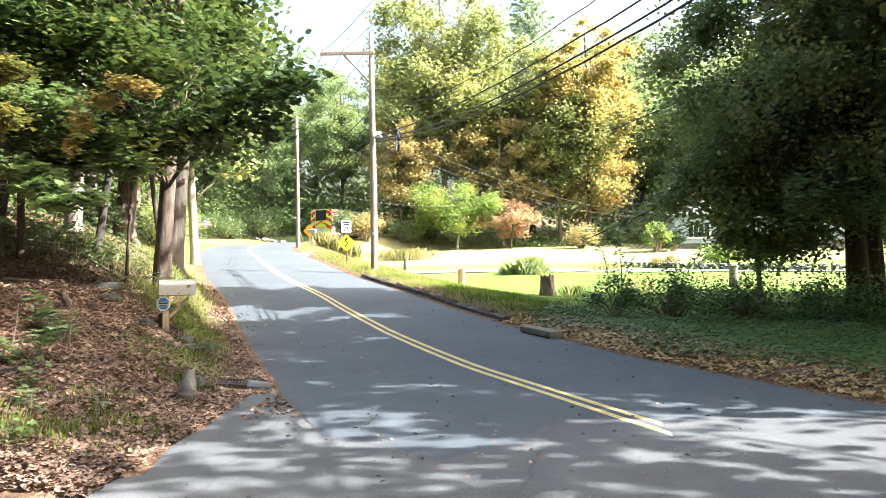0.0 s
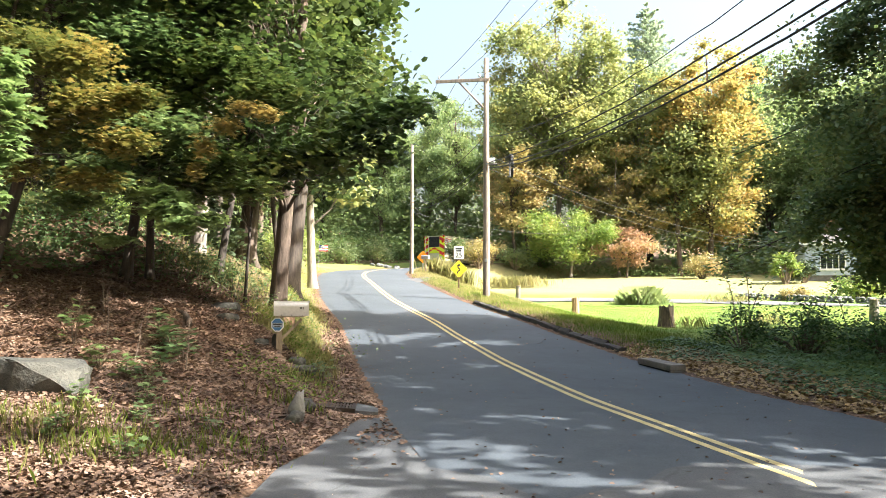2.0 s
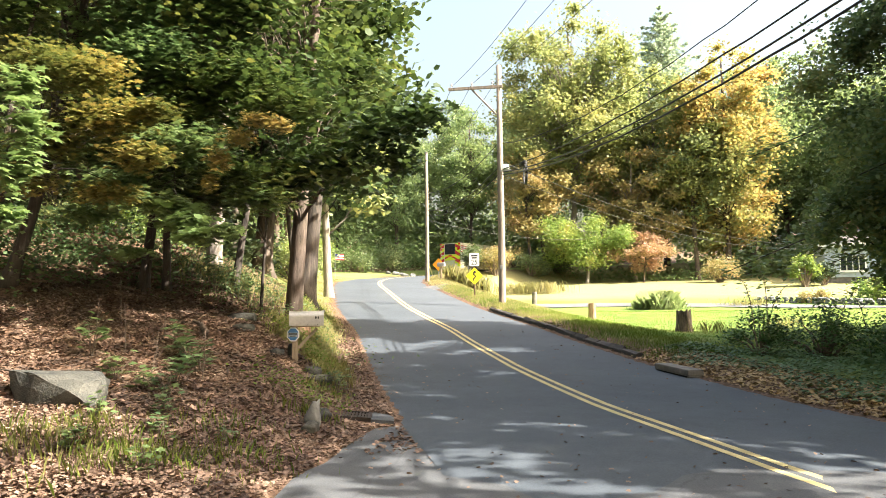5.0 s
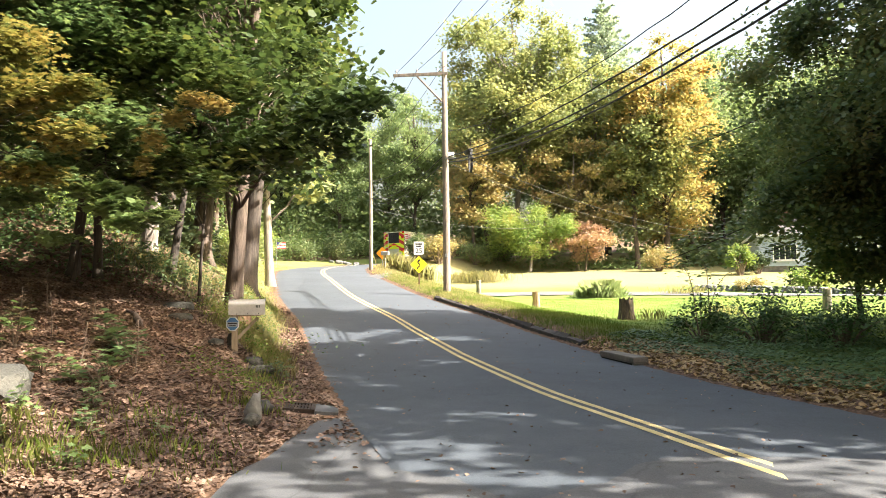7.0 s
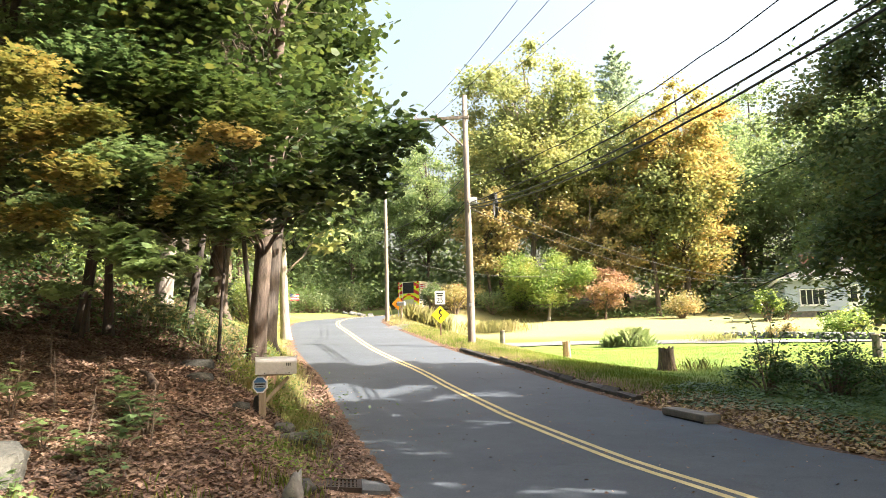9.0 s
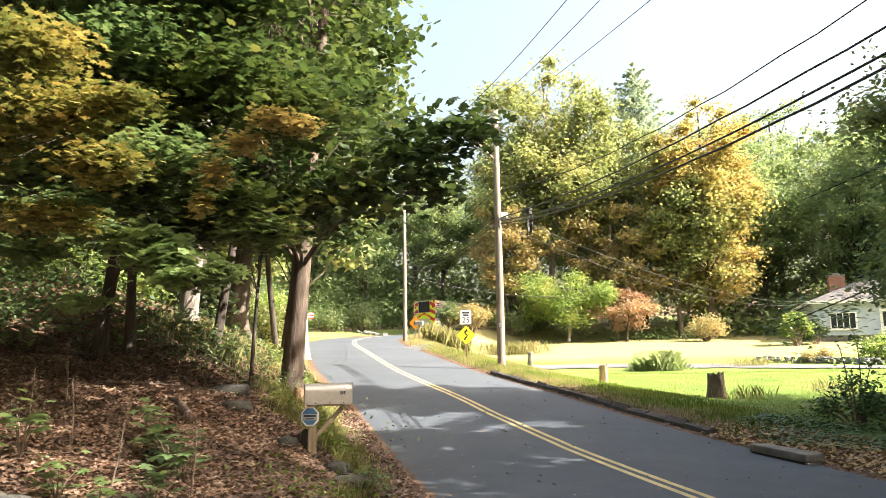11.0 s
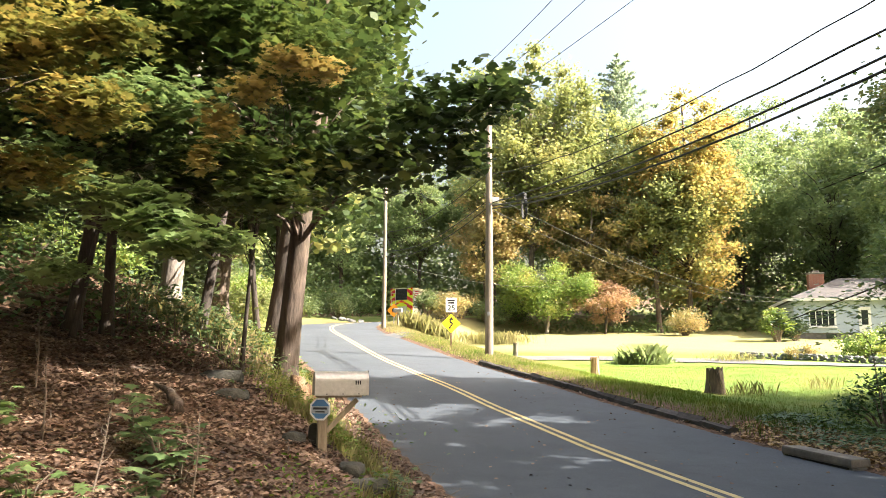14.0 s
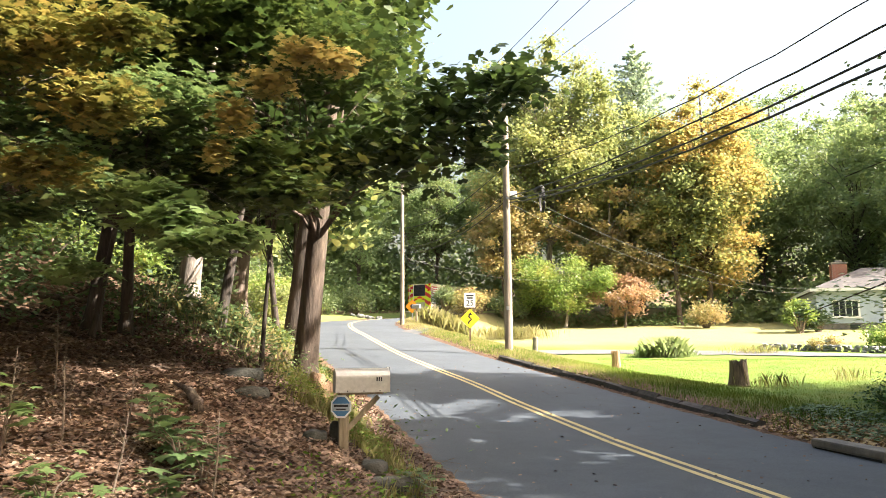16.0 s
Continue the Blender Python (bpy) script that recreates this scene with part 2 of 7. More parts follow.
M = {
    "road": asphalt_mat("road_asphalt", (0.046, 0.057, 0.071), (0.066, 0.078, 0.094), 0.12),
    "apron": asphalt_mat("old_asphalt", (0.062, 0.066, 0.073), (0.1, 0.102, 0.106), 0.3),
    "drive": asphalt_mat("driveway_asphalt", (0.095, 0.094, 0.096), (0.14, 0.137, 0.135), 0.2),
    "paint": surface("yellow_line_paint", (0.42, 0.34, 0.14), (0.6, 0.5, 0.24), 3.0, 0.7, fine=90),
    "ground": ground_mat(),
    "bark": bark_mat("maple_bark", (0.035, 0.026, 0.02), (0.17, 0.125, 0.095)),
    "bark_pale": bark_mat("pale_bark", (0.12, 0.1, 0.085), (0.36, 0.31, 0.26)),
    "bark_dark": bark_mat("dark_bark", (0.02, 0.016, 0.013), (0.09, 0.07, 0.055)),
    "twig": surface("dry_twig", (0.12, 0.09, 0.07), (0.26, 0.2, 0.155), 12, 0.9),
    "maple": leaf_mat("maple_leaves", [(0.034, 0.058, 0.021), (0.054, 0.088, 0.027), (0.09, 0.126, 0.034), (0.18, 0.18, 0.048)], 0.38),
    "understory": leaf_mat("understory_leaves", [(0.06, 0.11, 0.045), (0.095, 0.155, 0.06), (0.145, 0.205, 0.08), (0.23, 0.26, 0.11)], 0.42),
    "amber": leaf_mat("amber_leaves", [(0.2, 0.2, 0.07), (0.33, 0.27, 0.09), (0.42, 0.31, 0.11), (0.46, 0.34, 0.17)], 0.35, 0.8),
    "turning": leaf_mat("turning_leaves", [(0.07, 0.1, 0.03), (0.12, 0.14, 0.04), (0.22, 0.2, 0.055), (0.42, 0.3, 0.1)], 0.4, 0.5),
    # paler young-maple leaves: the sun on them is put into the colour
    "sunlit": leaf_mat("sun_toned_leaves", [(0.11, 0.175, 0.065), (0.16, 0.235, 0.085), (0.23, 0.3, 0.12)], 0.46),
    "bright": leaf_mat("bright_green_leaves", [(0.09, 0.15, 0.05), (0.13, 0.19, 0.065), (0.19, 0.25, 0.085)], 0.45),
    "yellowgreen": leaf_mat("yellow_green_leaves", [(0.16, 0.21, 0.1), (0.23, 0.27, 0.115), (0.32, 0.33, 0.135), (0.43, 0.38, 0.155)], 0.52, 0.22),
    "gold": leaf_mat("golden_leaves", [(0.17, 0.215, 0.09), (0.25, 0.27, 0.1), (0.4, 0.335, 0.12), (0.5, 0.345, 0.13), (0.52, 0.32, 0.13)], 0.54, 0.13),
    "rust": leaf_mat("rust_leaves", [(0.22, 0.23, 0.1), (0.32, 0.28, 0.12), (0.42, 0.33, 0.15), (0.45, 0.31, 0.17)], 0.4, 0.4),
    "wood_edge": leaf_mat("wood_edge_leaves", [(0.13, 0.19, 0.09), (0.18, 0.245, 0.11), (0.24, 0.3, 0.13), (0.32, 0.35, 0.155)], 0.55, 0.2),
    "green": leaf_mat("woodland_leaves", [(0.09, 0.13, 0.062), (0.13, 0.175, 0.077), (0.18, 0.22, 0.092), (0.25, 0.26, 0.11)], 0.42, 0.2),
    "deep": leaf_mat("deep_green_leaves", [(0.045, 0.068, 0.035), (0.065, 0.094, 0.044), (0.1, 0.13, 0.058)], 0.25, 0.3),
    "shade": leaf_mat("shade_tree_leaves", [(0.095, 0.145, 0.065), (0.145, 0.2, 0.085), (0.23, 0.255, 0.1), (0.36, 0.31, 0.12)], 0.5, 0.5),
    "needle": leaf_mat("hemlock_needles", [(0.085, 0.14, 0.07), (0.135, 0.2, 0.09), (0.21, 0.26, 0.115)], 0.35, 0.5),
    "spruce": leaf_mat("pale_conifer_needles", [(0.3, 0.37, 0.28), (0.36, 0.43, 0.33), (0.42, 0.49, 0.38)], 0.55, 0.3),
    "pink": leaf_mat("pink_red_leaves", [(0.4, 0.34, 0.16), (0.48, 0.3, 0.2), (0.52, 0.35, 0.27)], 0.42, 0.5),
    "dogwood": leaf_mat("dogwood_leaves", [(0.13, 0.21, 0.055), (0.19, 0.28, 0.07), (0.27, 0.32, 0.085), (0.4, 0.32, 0.1)], 0.48, 0.4),
    "ivy": leaf_mat("ivy_leaves", [(0.05, 0.105, 0.035), (0.085, 0.155, 0.05), (0.14, 0.21, 0.075)], 0.3, 0.8, 0.5),
    "ornamental": leaf_mat("ornamental_grass_blades", [(0.25, 0.33, 0.15), (0.35, 0.42, 0.2), (0.45, 0.49, 0.26)], 0.7, 0.6),
    "grass": leaf_mat("grass_blades", [(0.09, 0.16, 0.02), (0.14, 0.23, 0.03), (0.24, 0.28, 0.06), (0.38, 0.34, 0.15)], 0.55, 0.4),
    "drygrass": leaf_mat("dry_grass_blades", [(0.26, 0.27, 0.1), (0.37, 0.34, 0.15), (0.46, 0.41, 0.23)], 0.55, 0.6),
    "litter": leaf_mat("fallen_leaves", [(0.04, 0.025, 0.017), (0.12, 0.074, 0.05), (0.24, 0.155, 0.107), (0.43, 0.315, 0.235)], 0.1, 1.2, 0.7),
    "litter_gold": leaf_mat("fallen_golden_leaves", [(0.2, 0.125, 0.06), (0.34, 0.23, 0.1), (0.46, 0.33, 0.17)], 0.1, 1.2, 0.7),
    "rock": surface("grey_boulder", (0.022, 0.023, 0.02), (0.085, 0.082, 0.068), 2.5, 0.9, relief=0.6, dist=0.03, fine=25),
    "pale_rock": surface("pale_painted_stone", (0.13, 0.13, 0.125), (0.25, 0.25, 0.235), 4, 0.85, relief=0.5, dist=0.02, fine=25),
    "concrete": surface("weathered_concrete", (0.11, 0.1, 0.088), (0.23, 0.205, 0.175), 4, 0.9, relief=0.5, fine=40),
    "kerb": surface("dark_kerb", (0.03, 0.028, 0.026), (0.08, 0.07, 0.06), 5, 0.9, relief=0.6, dist=0.02, fine=25),
    "iron": surface("rusty_cast_iron", (0.025, 0.02, 0.018), (0.075, 0.052, 0.04), 8, 0.7, 0.6),
    # near black, stands in for the shade inside hollows
    "void_shade": surface("pit_shade", (0.008, 0.008, 0.008), (0.015, 0.014, 0.013), 3, 0.95),
    "polewood": surface("weathered_pole_wood", (0.15, 0.12, 0.095), (0.32, 0.265, 0.21), 3, 0.9, relief=0.6, stretch=(4, 4, 0.25), fine=30),
    "timber": surface("weathered_timber", (0.22, 0.17, 0.11), (0.4, 0.32, 0.22), 5, 0.9, relief=0.5, stretch=(4, 4, 0.3), fine=40),
    "stumpwood": surface("rotting_stump_wood", (0.05, 0.038, 0.028), (0.22, 0.16, 0.11), 5, 0.95, relief=0.9, dist=0.05, stretch=(3, 3, 0.4), fine=18),
    "stumpfresh": surface("broken_stump_wood", (0.25, 0.14, 0.08), (0.5, 0.34, 0.2), 5, 0.95, relief=0.9, dist=0.04, stretch=(3, 3, 0.3), fine=20),
    "mailmetal": surface("silver_painted_metal", (0.5, 0.47, 0.42), (0.6, 0.57, 0.52), 3, 0.4, 0.35, 0.1, fine=30),
    "black": surface("black_rubber", (0.012, 0.012, 0.012), (0.03, 0.03, 0.03), 8, 0.7),
    "black_paint": surface("black_sign_paint", (0.012, 0.012, 0.012), (0.02, 0.02, 0.02), 8, 0.6),
    "white_sign": surface("white_sign_sheet", (0.72, 0.72, 0.72), (0.82, 0.82, 0.82), 4, 0.5, relief=0.02),
    "yellow_sign": surface("yellow_sign_sheet", (0.85, 0.68, 0.01), (0.9, 0.75, 0.02), 4, 0.5, relief=0.02),
    "orange_sign": surface("orange_sign_sheet", (0.85, 0.3, 0.01), (0.92, 0.36, 0.02), 4, 0.5, relief=0.02),
    "blue_sign": surface("blue_sign_sheet", (0.05, 0.14, 0.3), (0.07, 0.2, 0.4), 4, 0.5, relief=0.02),
    "grey_sign": surface("pale_grey_sign_print", (0.3, 0.34, 0.38), (0.4, 0.43, 0.46), 30, 0.5, relief=0.02),
    "galv": surface("galvanised_steel", (0.3, 0.3, 0.31), (0.5, 0.5, 0.5), 6, 0.5, 0.7, 0.1),
    "rusty": surface("rusty_steel_post", (0.12, 0.07, 0.045), (0.2, 0.12, 0.08), 6, 0.8, 0.3),
    "wire": surface("black_cable", (0.012, 0.012, 0.013), (0.025, 0.025, 0.026), 3, 0.6),
    "ceramic": surface("grey_porcelain", (0.25, 0.25, 0.26), (0.4, 0.4, 0.4), 3, 0.3),
    "siding": surface("pale_siding", (0.36, 0.42, 0.5), (0.44, 0.5, 0.58), 1.5, 0.7, relief=0.1),
    "trim": surface("white_trim", (0.74, 0.73, 0.7), (0.82, 0.81, 0.78), 2, 0.6, relief=0.05),
    "roof": surface("grey_shingle", (0.065, 0.058, 0.056), (0.11, 0.1, 0.096), 3, 0.9, relief=0.5, fine=14),
    "brick": surface("red_brick", (0.26, 0.1, 0.07), (0.42, 0.19, 0.13), 9, 0.9, relief=0.4),
    "mortar": surface("mortar", (0.32, 0.29, 0.26), (0.42, 0.39, 0.35), 9, 0.95),
    "chev_y": surface("lime_chevron_sheet", (0.6, 0.72, 0.02), (0.66, 0.78, 0.03), 3, 0.4, relief=0.02),
    "chev_r": surface("red_chevron_sheet", (0.42, 0.02, 0.03), (0.5, 0.03, 0.04), 3, 0.4, relief=0.02),
    "alu": surface("brushed_aluminium", (0.48, 0.49, 0.51), (0.58, 0.59, 0.6), 2, 0.35, 0.85, 0.1),
    "gold_body": surface("pale_gold_body_paint", (0.46, 0.42, 0.3), (0.54, 0.5, 0.36), 2, 0.3, 0.2, 0.02),
    "net": surface("black_webbing", (0.012, 0.012, 0.014), (0.03, 0.03, 0.034), 8, 0.8),
    "redlens": surface("red_lens", (0.5, 0.02, 0.01), (0.6, 0.03, 0.015), 6, 0.25, relief=0.02),
    "amberlens": surface("amber_lens", (0.8, 0.3, 0.02), (0.85, 0.36, 0.03), 6, 0.25, relief=0.02),
    "flag_red": surface("red_cloth", (0.4, 0.03, 0.04), (0.5, 0.05, 0.06), 6, 0.9),
    "flag_white": surface("white_cloth", (0.65, 0.63, 0.62), (0.75, 0.74, 0.72), 6, 0.9),
    "flag_blue": surface("navy_cloth", (0.02, 0.03, 0.1), (0.04, 0.05, 0.15), 6, 0.9),
}
gm, gn, gl, gb = mat("window_glass")
gb.inputs["Base Color"].default_value = (0.03, 0.035, 0.04, 1)
gb.inputs["Roughness"].default_value = 0.05
gb.inputs["Specular IOR Level"].default_value = 0.9
M["glass"] = gm


# ---------------------------------------------------------------- building helpers
def part(name, bm, material, parent=None, label="", smooth=False):
    """Links a bmesh as one mesh object under a thing."""
    me = bpy.data.meshes.new(name)
    bm.to_mesh(me)
    bm.free()
    me.materials.append(M[material])
    if smooth:
        me.polygons.foreach_set("use_smooth", [True] * len(me.polygons))
    ob = new(name, me)
    if parent is not None:
        ob.parent = parent
    if label:
        tagged(ob, label)
    return ob


def thing(name, m, label, category, group="", kind=""):
    ob = new(name)
    ob.empty_display_size = 0.2
    ob.matrix_world = m
    return tagged(ob, label, category, group, kind)


def box(bm, x0, x1, y0, y1, z0, z1, bevel=0.0, m=None):
    r = bmesh.ops.create_cube(bm, size=1)
    vs = r["verts"]
    for v in vs:
        v.co = Vector(((x0 + x1) / 2 + v.co.x * (x1 - x0), (y0 + y1) / 2 + v.co.y * (y1 - y0), (z0 + z1) / 2 + v.co.z * (z1 - z0)))
    if bevel:
        es = list({e for v in vs for e in v.link_edges})
        rb = bmesh.ops.bevel(bm, geom=es, offset=bevel, segments=2, affect="EDGES", profile=0.6)
        vs = list({v for f in rb["faces"] for v in f.verts} | {v for v in vs if v.is_valid})
    if m is not None:
        bmesh.ops.transform(bm, matrix=m, verts=[v for v in vs if v.is_valid])
    return bm


def boxed(x0, x1, y0, y1, z0, z1, bevel=0.0):
    return box(bmesh.new(), x0, x1, y0, y1, z0, z1, bevel)


def tube(bm, pts, radii, sides=8, rough=0.0, rng=random):
    """A tapered tube along points, closed at both ends."""
    rings = []
    pts = [Vector(p) for p in pts]
    up = Vector((0.31, 0.17, 0.93))
    for i, p in enumerate(pts):
        d = (pts[min(i + 1, len(pts) - 1)] - pts[max(i - 1, 0)]).normalized()
        if abs(d.dot(up)) > 0.97:
            up = Vector((0.9, 0.3, 0.1))
        a = d.cross(up).normalized()
        b = d.cross(a)
        ring = []
        for k in range(sides):
            th = 2 * math.pi * k / sides
            r = radii[i] * (1 + (rng.uniform(-rough, rough) if rough else 0))
            ring.append(bm.verts.new(p + (a * math.cos(th) + b * math.sin(th)) * r))
        rings.append(ring)
    for r0, r1 in zip(rings, rings[1:]):
        for k in range(sides):
            bm.faces.new((r0[k], r0[(k + 1) % sides], r1[(k + 1) % sides], r1[k]))
    bm.faces.new(rings[0][::-1])
    bm.faces.new(rings[-1])
    return bm


def plate(outline, thick, axis="y"):
    """A flat plate from an outline in x and z, thick along y, its front at y=0."""
    bm = bmesh.new()
    a = [bm.verts.new((x, 0, z)) for x, z in outline]
    b = [bm.verts.new((x, thick, z)) for x, z in outline]
    bm.faces.new(a)
    bm.faces.new(b[::-1])
    for i in range(len(a)):
        j = (i + 1) % len(a)
        bm.faces.new((a[j], a[i], b[i], b[j]))
    bmesh.ops.recalc_face_normals(bm, faces=bm.faces[:])
    return bm


def boulder(rx, ry, rz, seed, rough=0.22, sub=3, worn=0.28):
    """An angular boulder: the hull of scattered points, its faces split and slightly worn."""
    rnd = random.Random(seed)
    bm = bmesh.new()
    for _ in range(26):
        a, h = rnd.uniform(0, 6.283), rnd.uniform(-1, 1)
        q = math.sqrt(1 - h * h) ** 0.7
        k = rnd.uniform(0.8, 1.05)
        bm.verts.new((math.cos(a) * q * k, math.sin(a) * q * k, max(-0.8, min(0.72, h)) * k))
    r = bmesh.ops.convex_hull(bm, input=bm.verts[:])
    bmesh.ops.delete(bm, geom=list({v for v in r["geom_interior"] if isinstance(v, bmesh.types.BMVert)}), context="VERTS")
    bmesh.ops.subdivide_edges(bm, edges=bm.edges[:], cuts=2 if sub > 2 else 1, use_grid_fill=True)
    bmesh.ops.smooth_vert(bm, verts=bm.verts[:], factor=worn, use_axis_x=True, use_axis_y=True, use_axis_z=True)
    off = Vector((seed * 3.7, seed * 1.9, seed * 5.3))
    for v in bm.verts:
        k = 1 + rough * 0.7 * noise.fractal(v.co * 2.3 + off, 1.0, 2.0, 4)
        v.co = Vector((v.co.x * k * rx, v.co.y * k * ry, v.co.z * k * rz * 1.25))
    return bm


def text_mesh(s, size, thick=0.002):
    """Flat letters as a bmesh in x and z, facing -y, centred."""
    cu = bpy.data.curves.new("letters", "FONT")
    cu.body, cu.size, cu.align_x, cu.align_y, cu.extrude = s, size, "CENTER", "CENTER", thick
    ob = bpy.data.objects.new("letters", cu)
    scene.collection.objects.link(ob)
    me = bpy.data.meshes.new_from_object(ob.evaluated_get(bpy.context.evaluated_depsgraph_get()))
    bm = bmesh.new()
    bm.from_mesh(me)
    bpy.data.objects.remove(ob)
    bpy.data.curves.remove(cu)
    bpy.data.meshes.remove(me)
    bmesh.ops.transform(bm, matrix=pose(0, 0, 0, 90), verts=bm.verts[:])
    return bm


# ---------------------------------------------------------------- lie of the land
ROAD = [(22, -40), (14, -20), (9, -8), (6.25, 0.5), (5.05, 3.6), (3.86, 7.06), (2.75, 10.04), (1.25, 14), (-0.49, 19.0), (-2.6, 25.0),
        (-4.45, 29.6), (-6.35, 34.5), (-9.5, 43.6), (-12.3, 52), (-13.9, 59), (-14.2, 65), (-12.4, 71), (-8.5, 76.5), (-3, 82), (4, 88), (12, 95), (30, 108)]
HALF = 3.15


def smooth_path(pts, step):
    out = []
    for i in range(len(pts) - 1):
        p0, p1, p2, p3 = (np.array(pts[max(0, min(len(pts) - 1, i + k))], float) for k in (-1, 0, 1, 2))
        n = max(2, int(np.linalg.norm(p2 - p1) / step))
        for t in np.arange(n) / n:
            out.append(0.5 * ((2 * p1) + (-p0 + p2) * t + (2 * p0 - 5 * p1 + 4 * p2 - p3) * t * t + (-p0 + 3 * p1 - 3 * p2 + p3) * t ** 3))
    out.append(np.array(pts[-1], float))
    return np.array(out)


CENTRE = smooth_path(ROAD, 0.8)
TAN = np.gradient(CENTRE, axis=0)
TAN /= np.linalg.norm(TAN, axis=1)[:, None]
PROF = ([-60, 8, 12, 17, 22, 28, 35, 45, 56, 66, 75, 90, 110], [0.0, 0.0, 0.06, 0.28, 0.62, 1.15, 1.8, 2.75, 3.72, 4.45, 5.1, 6.2, 7.5])
LAWN = ([-60, 10, 16, 22, 29, 34, 41, 47, 52, 60, 66, 70, 90, 120, 200, 420],
        [0.0, 0.05, 0.22, 0.42, 0.64, 0.88, 1.3, 1.45, 1.8, 2.7, 3.4, 3.7, 5.2, 9, 22, 40])


def sstep(a, b, x):
    t = np.clip((x - a) / (b - a), 0, 1)
    return t * t * (3 - 2 * t)


def side(x, y):
    """Signed distance from the road's centre line (right is positive) and the height of the road there."""
    x, y = np.atleast_1d(np.asarray(x, float)), np.atleast_1d(np.asarray(y, float))
    d, zc = np.empty(x.shape), np.empty(x.shape)
    for i in range(0, len(x), 4000):
        dx, dy = x[i:i + 4000, None] - CENTRE[None, :, 0], y[i:i + 4000, None] - CENTRE[None, :, 1]
        k = np.argmin(dx * dx + dy * dy, axis=1)
        r = np.arange(len(k))
        d[i:i + 4000] = dx[r, k] * TAN[k, 1] - dy[r, k] * TAN[k, 0]
        far = np.sqrt(dx[r, k] ** 2 + dy[r, k] ** 2)
        d[i:i + 4000] = np.where(np.abs(d[i:i + 4000]) < far * 0.7, np.sign(d[i:i + 4000]) * far, d[i:i + 4000])
        along = dx[r, k] * TAN[k, 0] + dy[r, k] * TAN[k, 1]
        yy = CENTRE[k, 1] + np.clip(along, -1, 1) * TAN[k, 1]
        zc[i:i + 4000] = np.interp(yy, *PROF)
    return d, zc


def land(x, y):
    x, y = np.atleast_1d(np.asarray(x, float)), np.atleast_1d(np.asarray(y, float))
    d, zc = side(x, y)
    u, v = np.maximum(-d - HALF, 0), np.maximum(d - HALF, 0)
    strength = np.interp(y, [0, 5, 8, 15, 18, 28, 42, 60], [0.05, 0.1, 0.32, 0.82, 1.35, 1.3, 0.35, 0.3])
    edge = np.interp(y, [5, 9, 11, 13, 30, 42], [0.03, 0.06, 0.26, 0.54, 0.5, 0.15])
    bank = edge * sstep(0.55, 1.8, u) + 2.6 * u * u / (u * u + 16) * strength + 0.10 * np.maximum(u - 8, 0)
    bumpy = 0.05 * np.sin(x * 1.7 + y * 0.6) * np.sin(y * 1.3 - x * 0.5) + 0.025 * np.sin(x * 4.1 + 1.3) * np.sin(y * 3.7)
    left = zc + bank + bumpy * sstep(0.4, 2, u)
    lawn = np.interp(y, *LAWN) + 0.02 * np.maximum(x - 30, 0)
    w = sstep(0.9, 6.2, v)
    right = (zc + 0.12 * sstep(0.05, 0.9, v)) * (1 - w) + lawn * w + bumpy * 0.4 * sstep(0.6, 2, v)
    z = np.where(d < 0, left, right)
    near = sstep(HALF - 0.35, HALF + 0.02, np.abs(d))
    z = np.where(np.abs(d) < HALF + 0.02, zc - 0.10 * (1 - near), z)
    apron = np.maximum(sstep(5.9, 5.0, y) * sstep(-30, -28, x), sstep(-1.9, -0.7, x) * sstep(10.8, 9.6, y)) * (d < 0)
    return z * (1 - apron) + (zc - 0.07) * apron


def gz(x, y):
    return float(land(x, y)[0])


def mesh_object(name, verts, faces, material, parent=None, smooth=False):
    me = bpy.data.meshes.new(name)
    me.from_pydata(verts, [], faces)
    me.materials.append(M[material])
    if smooth:
        me.polygons.foreach_set("use_smooth", [True] * len(me.polygons))
    me.update()
    ob = new(name, me)
    if parent is not None:
        ob.parent = parent
    return ob


def spaced(*stretches):
    out = []
    for a, b, s in stretches:
        out += list(np.arange(a, b - s * 0.5, s))
    return np.array(out + [stretches[-1][1]])


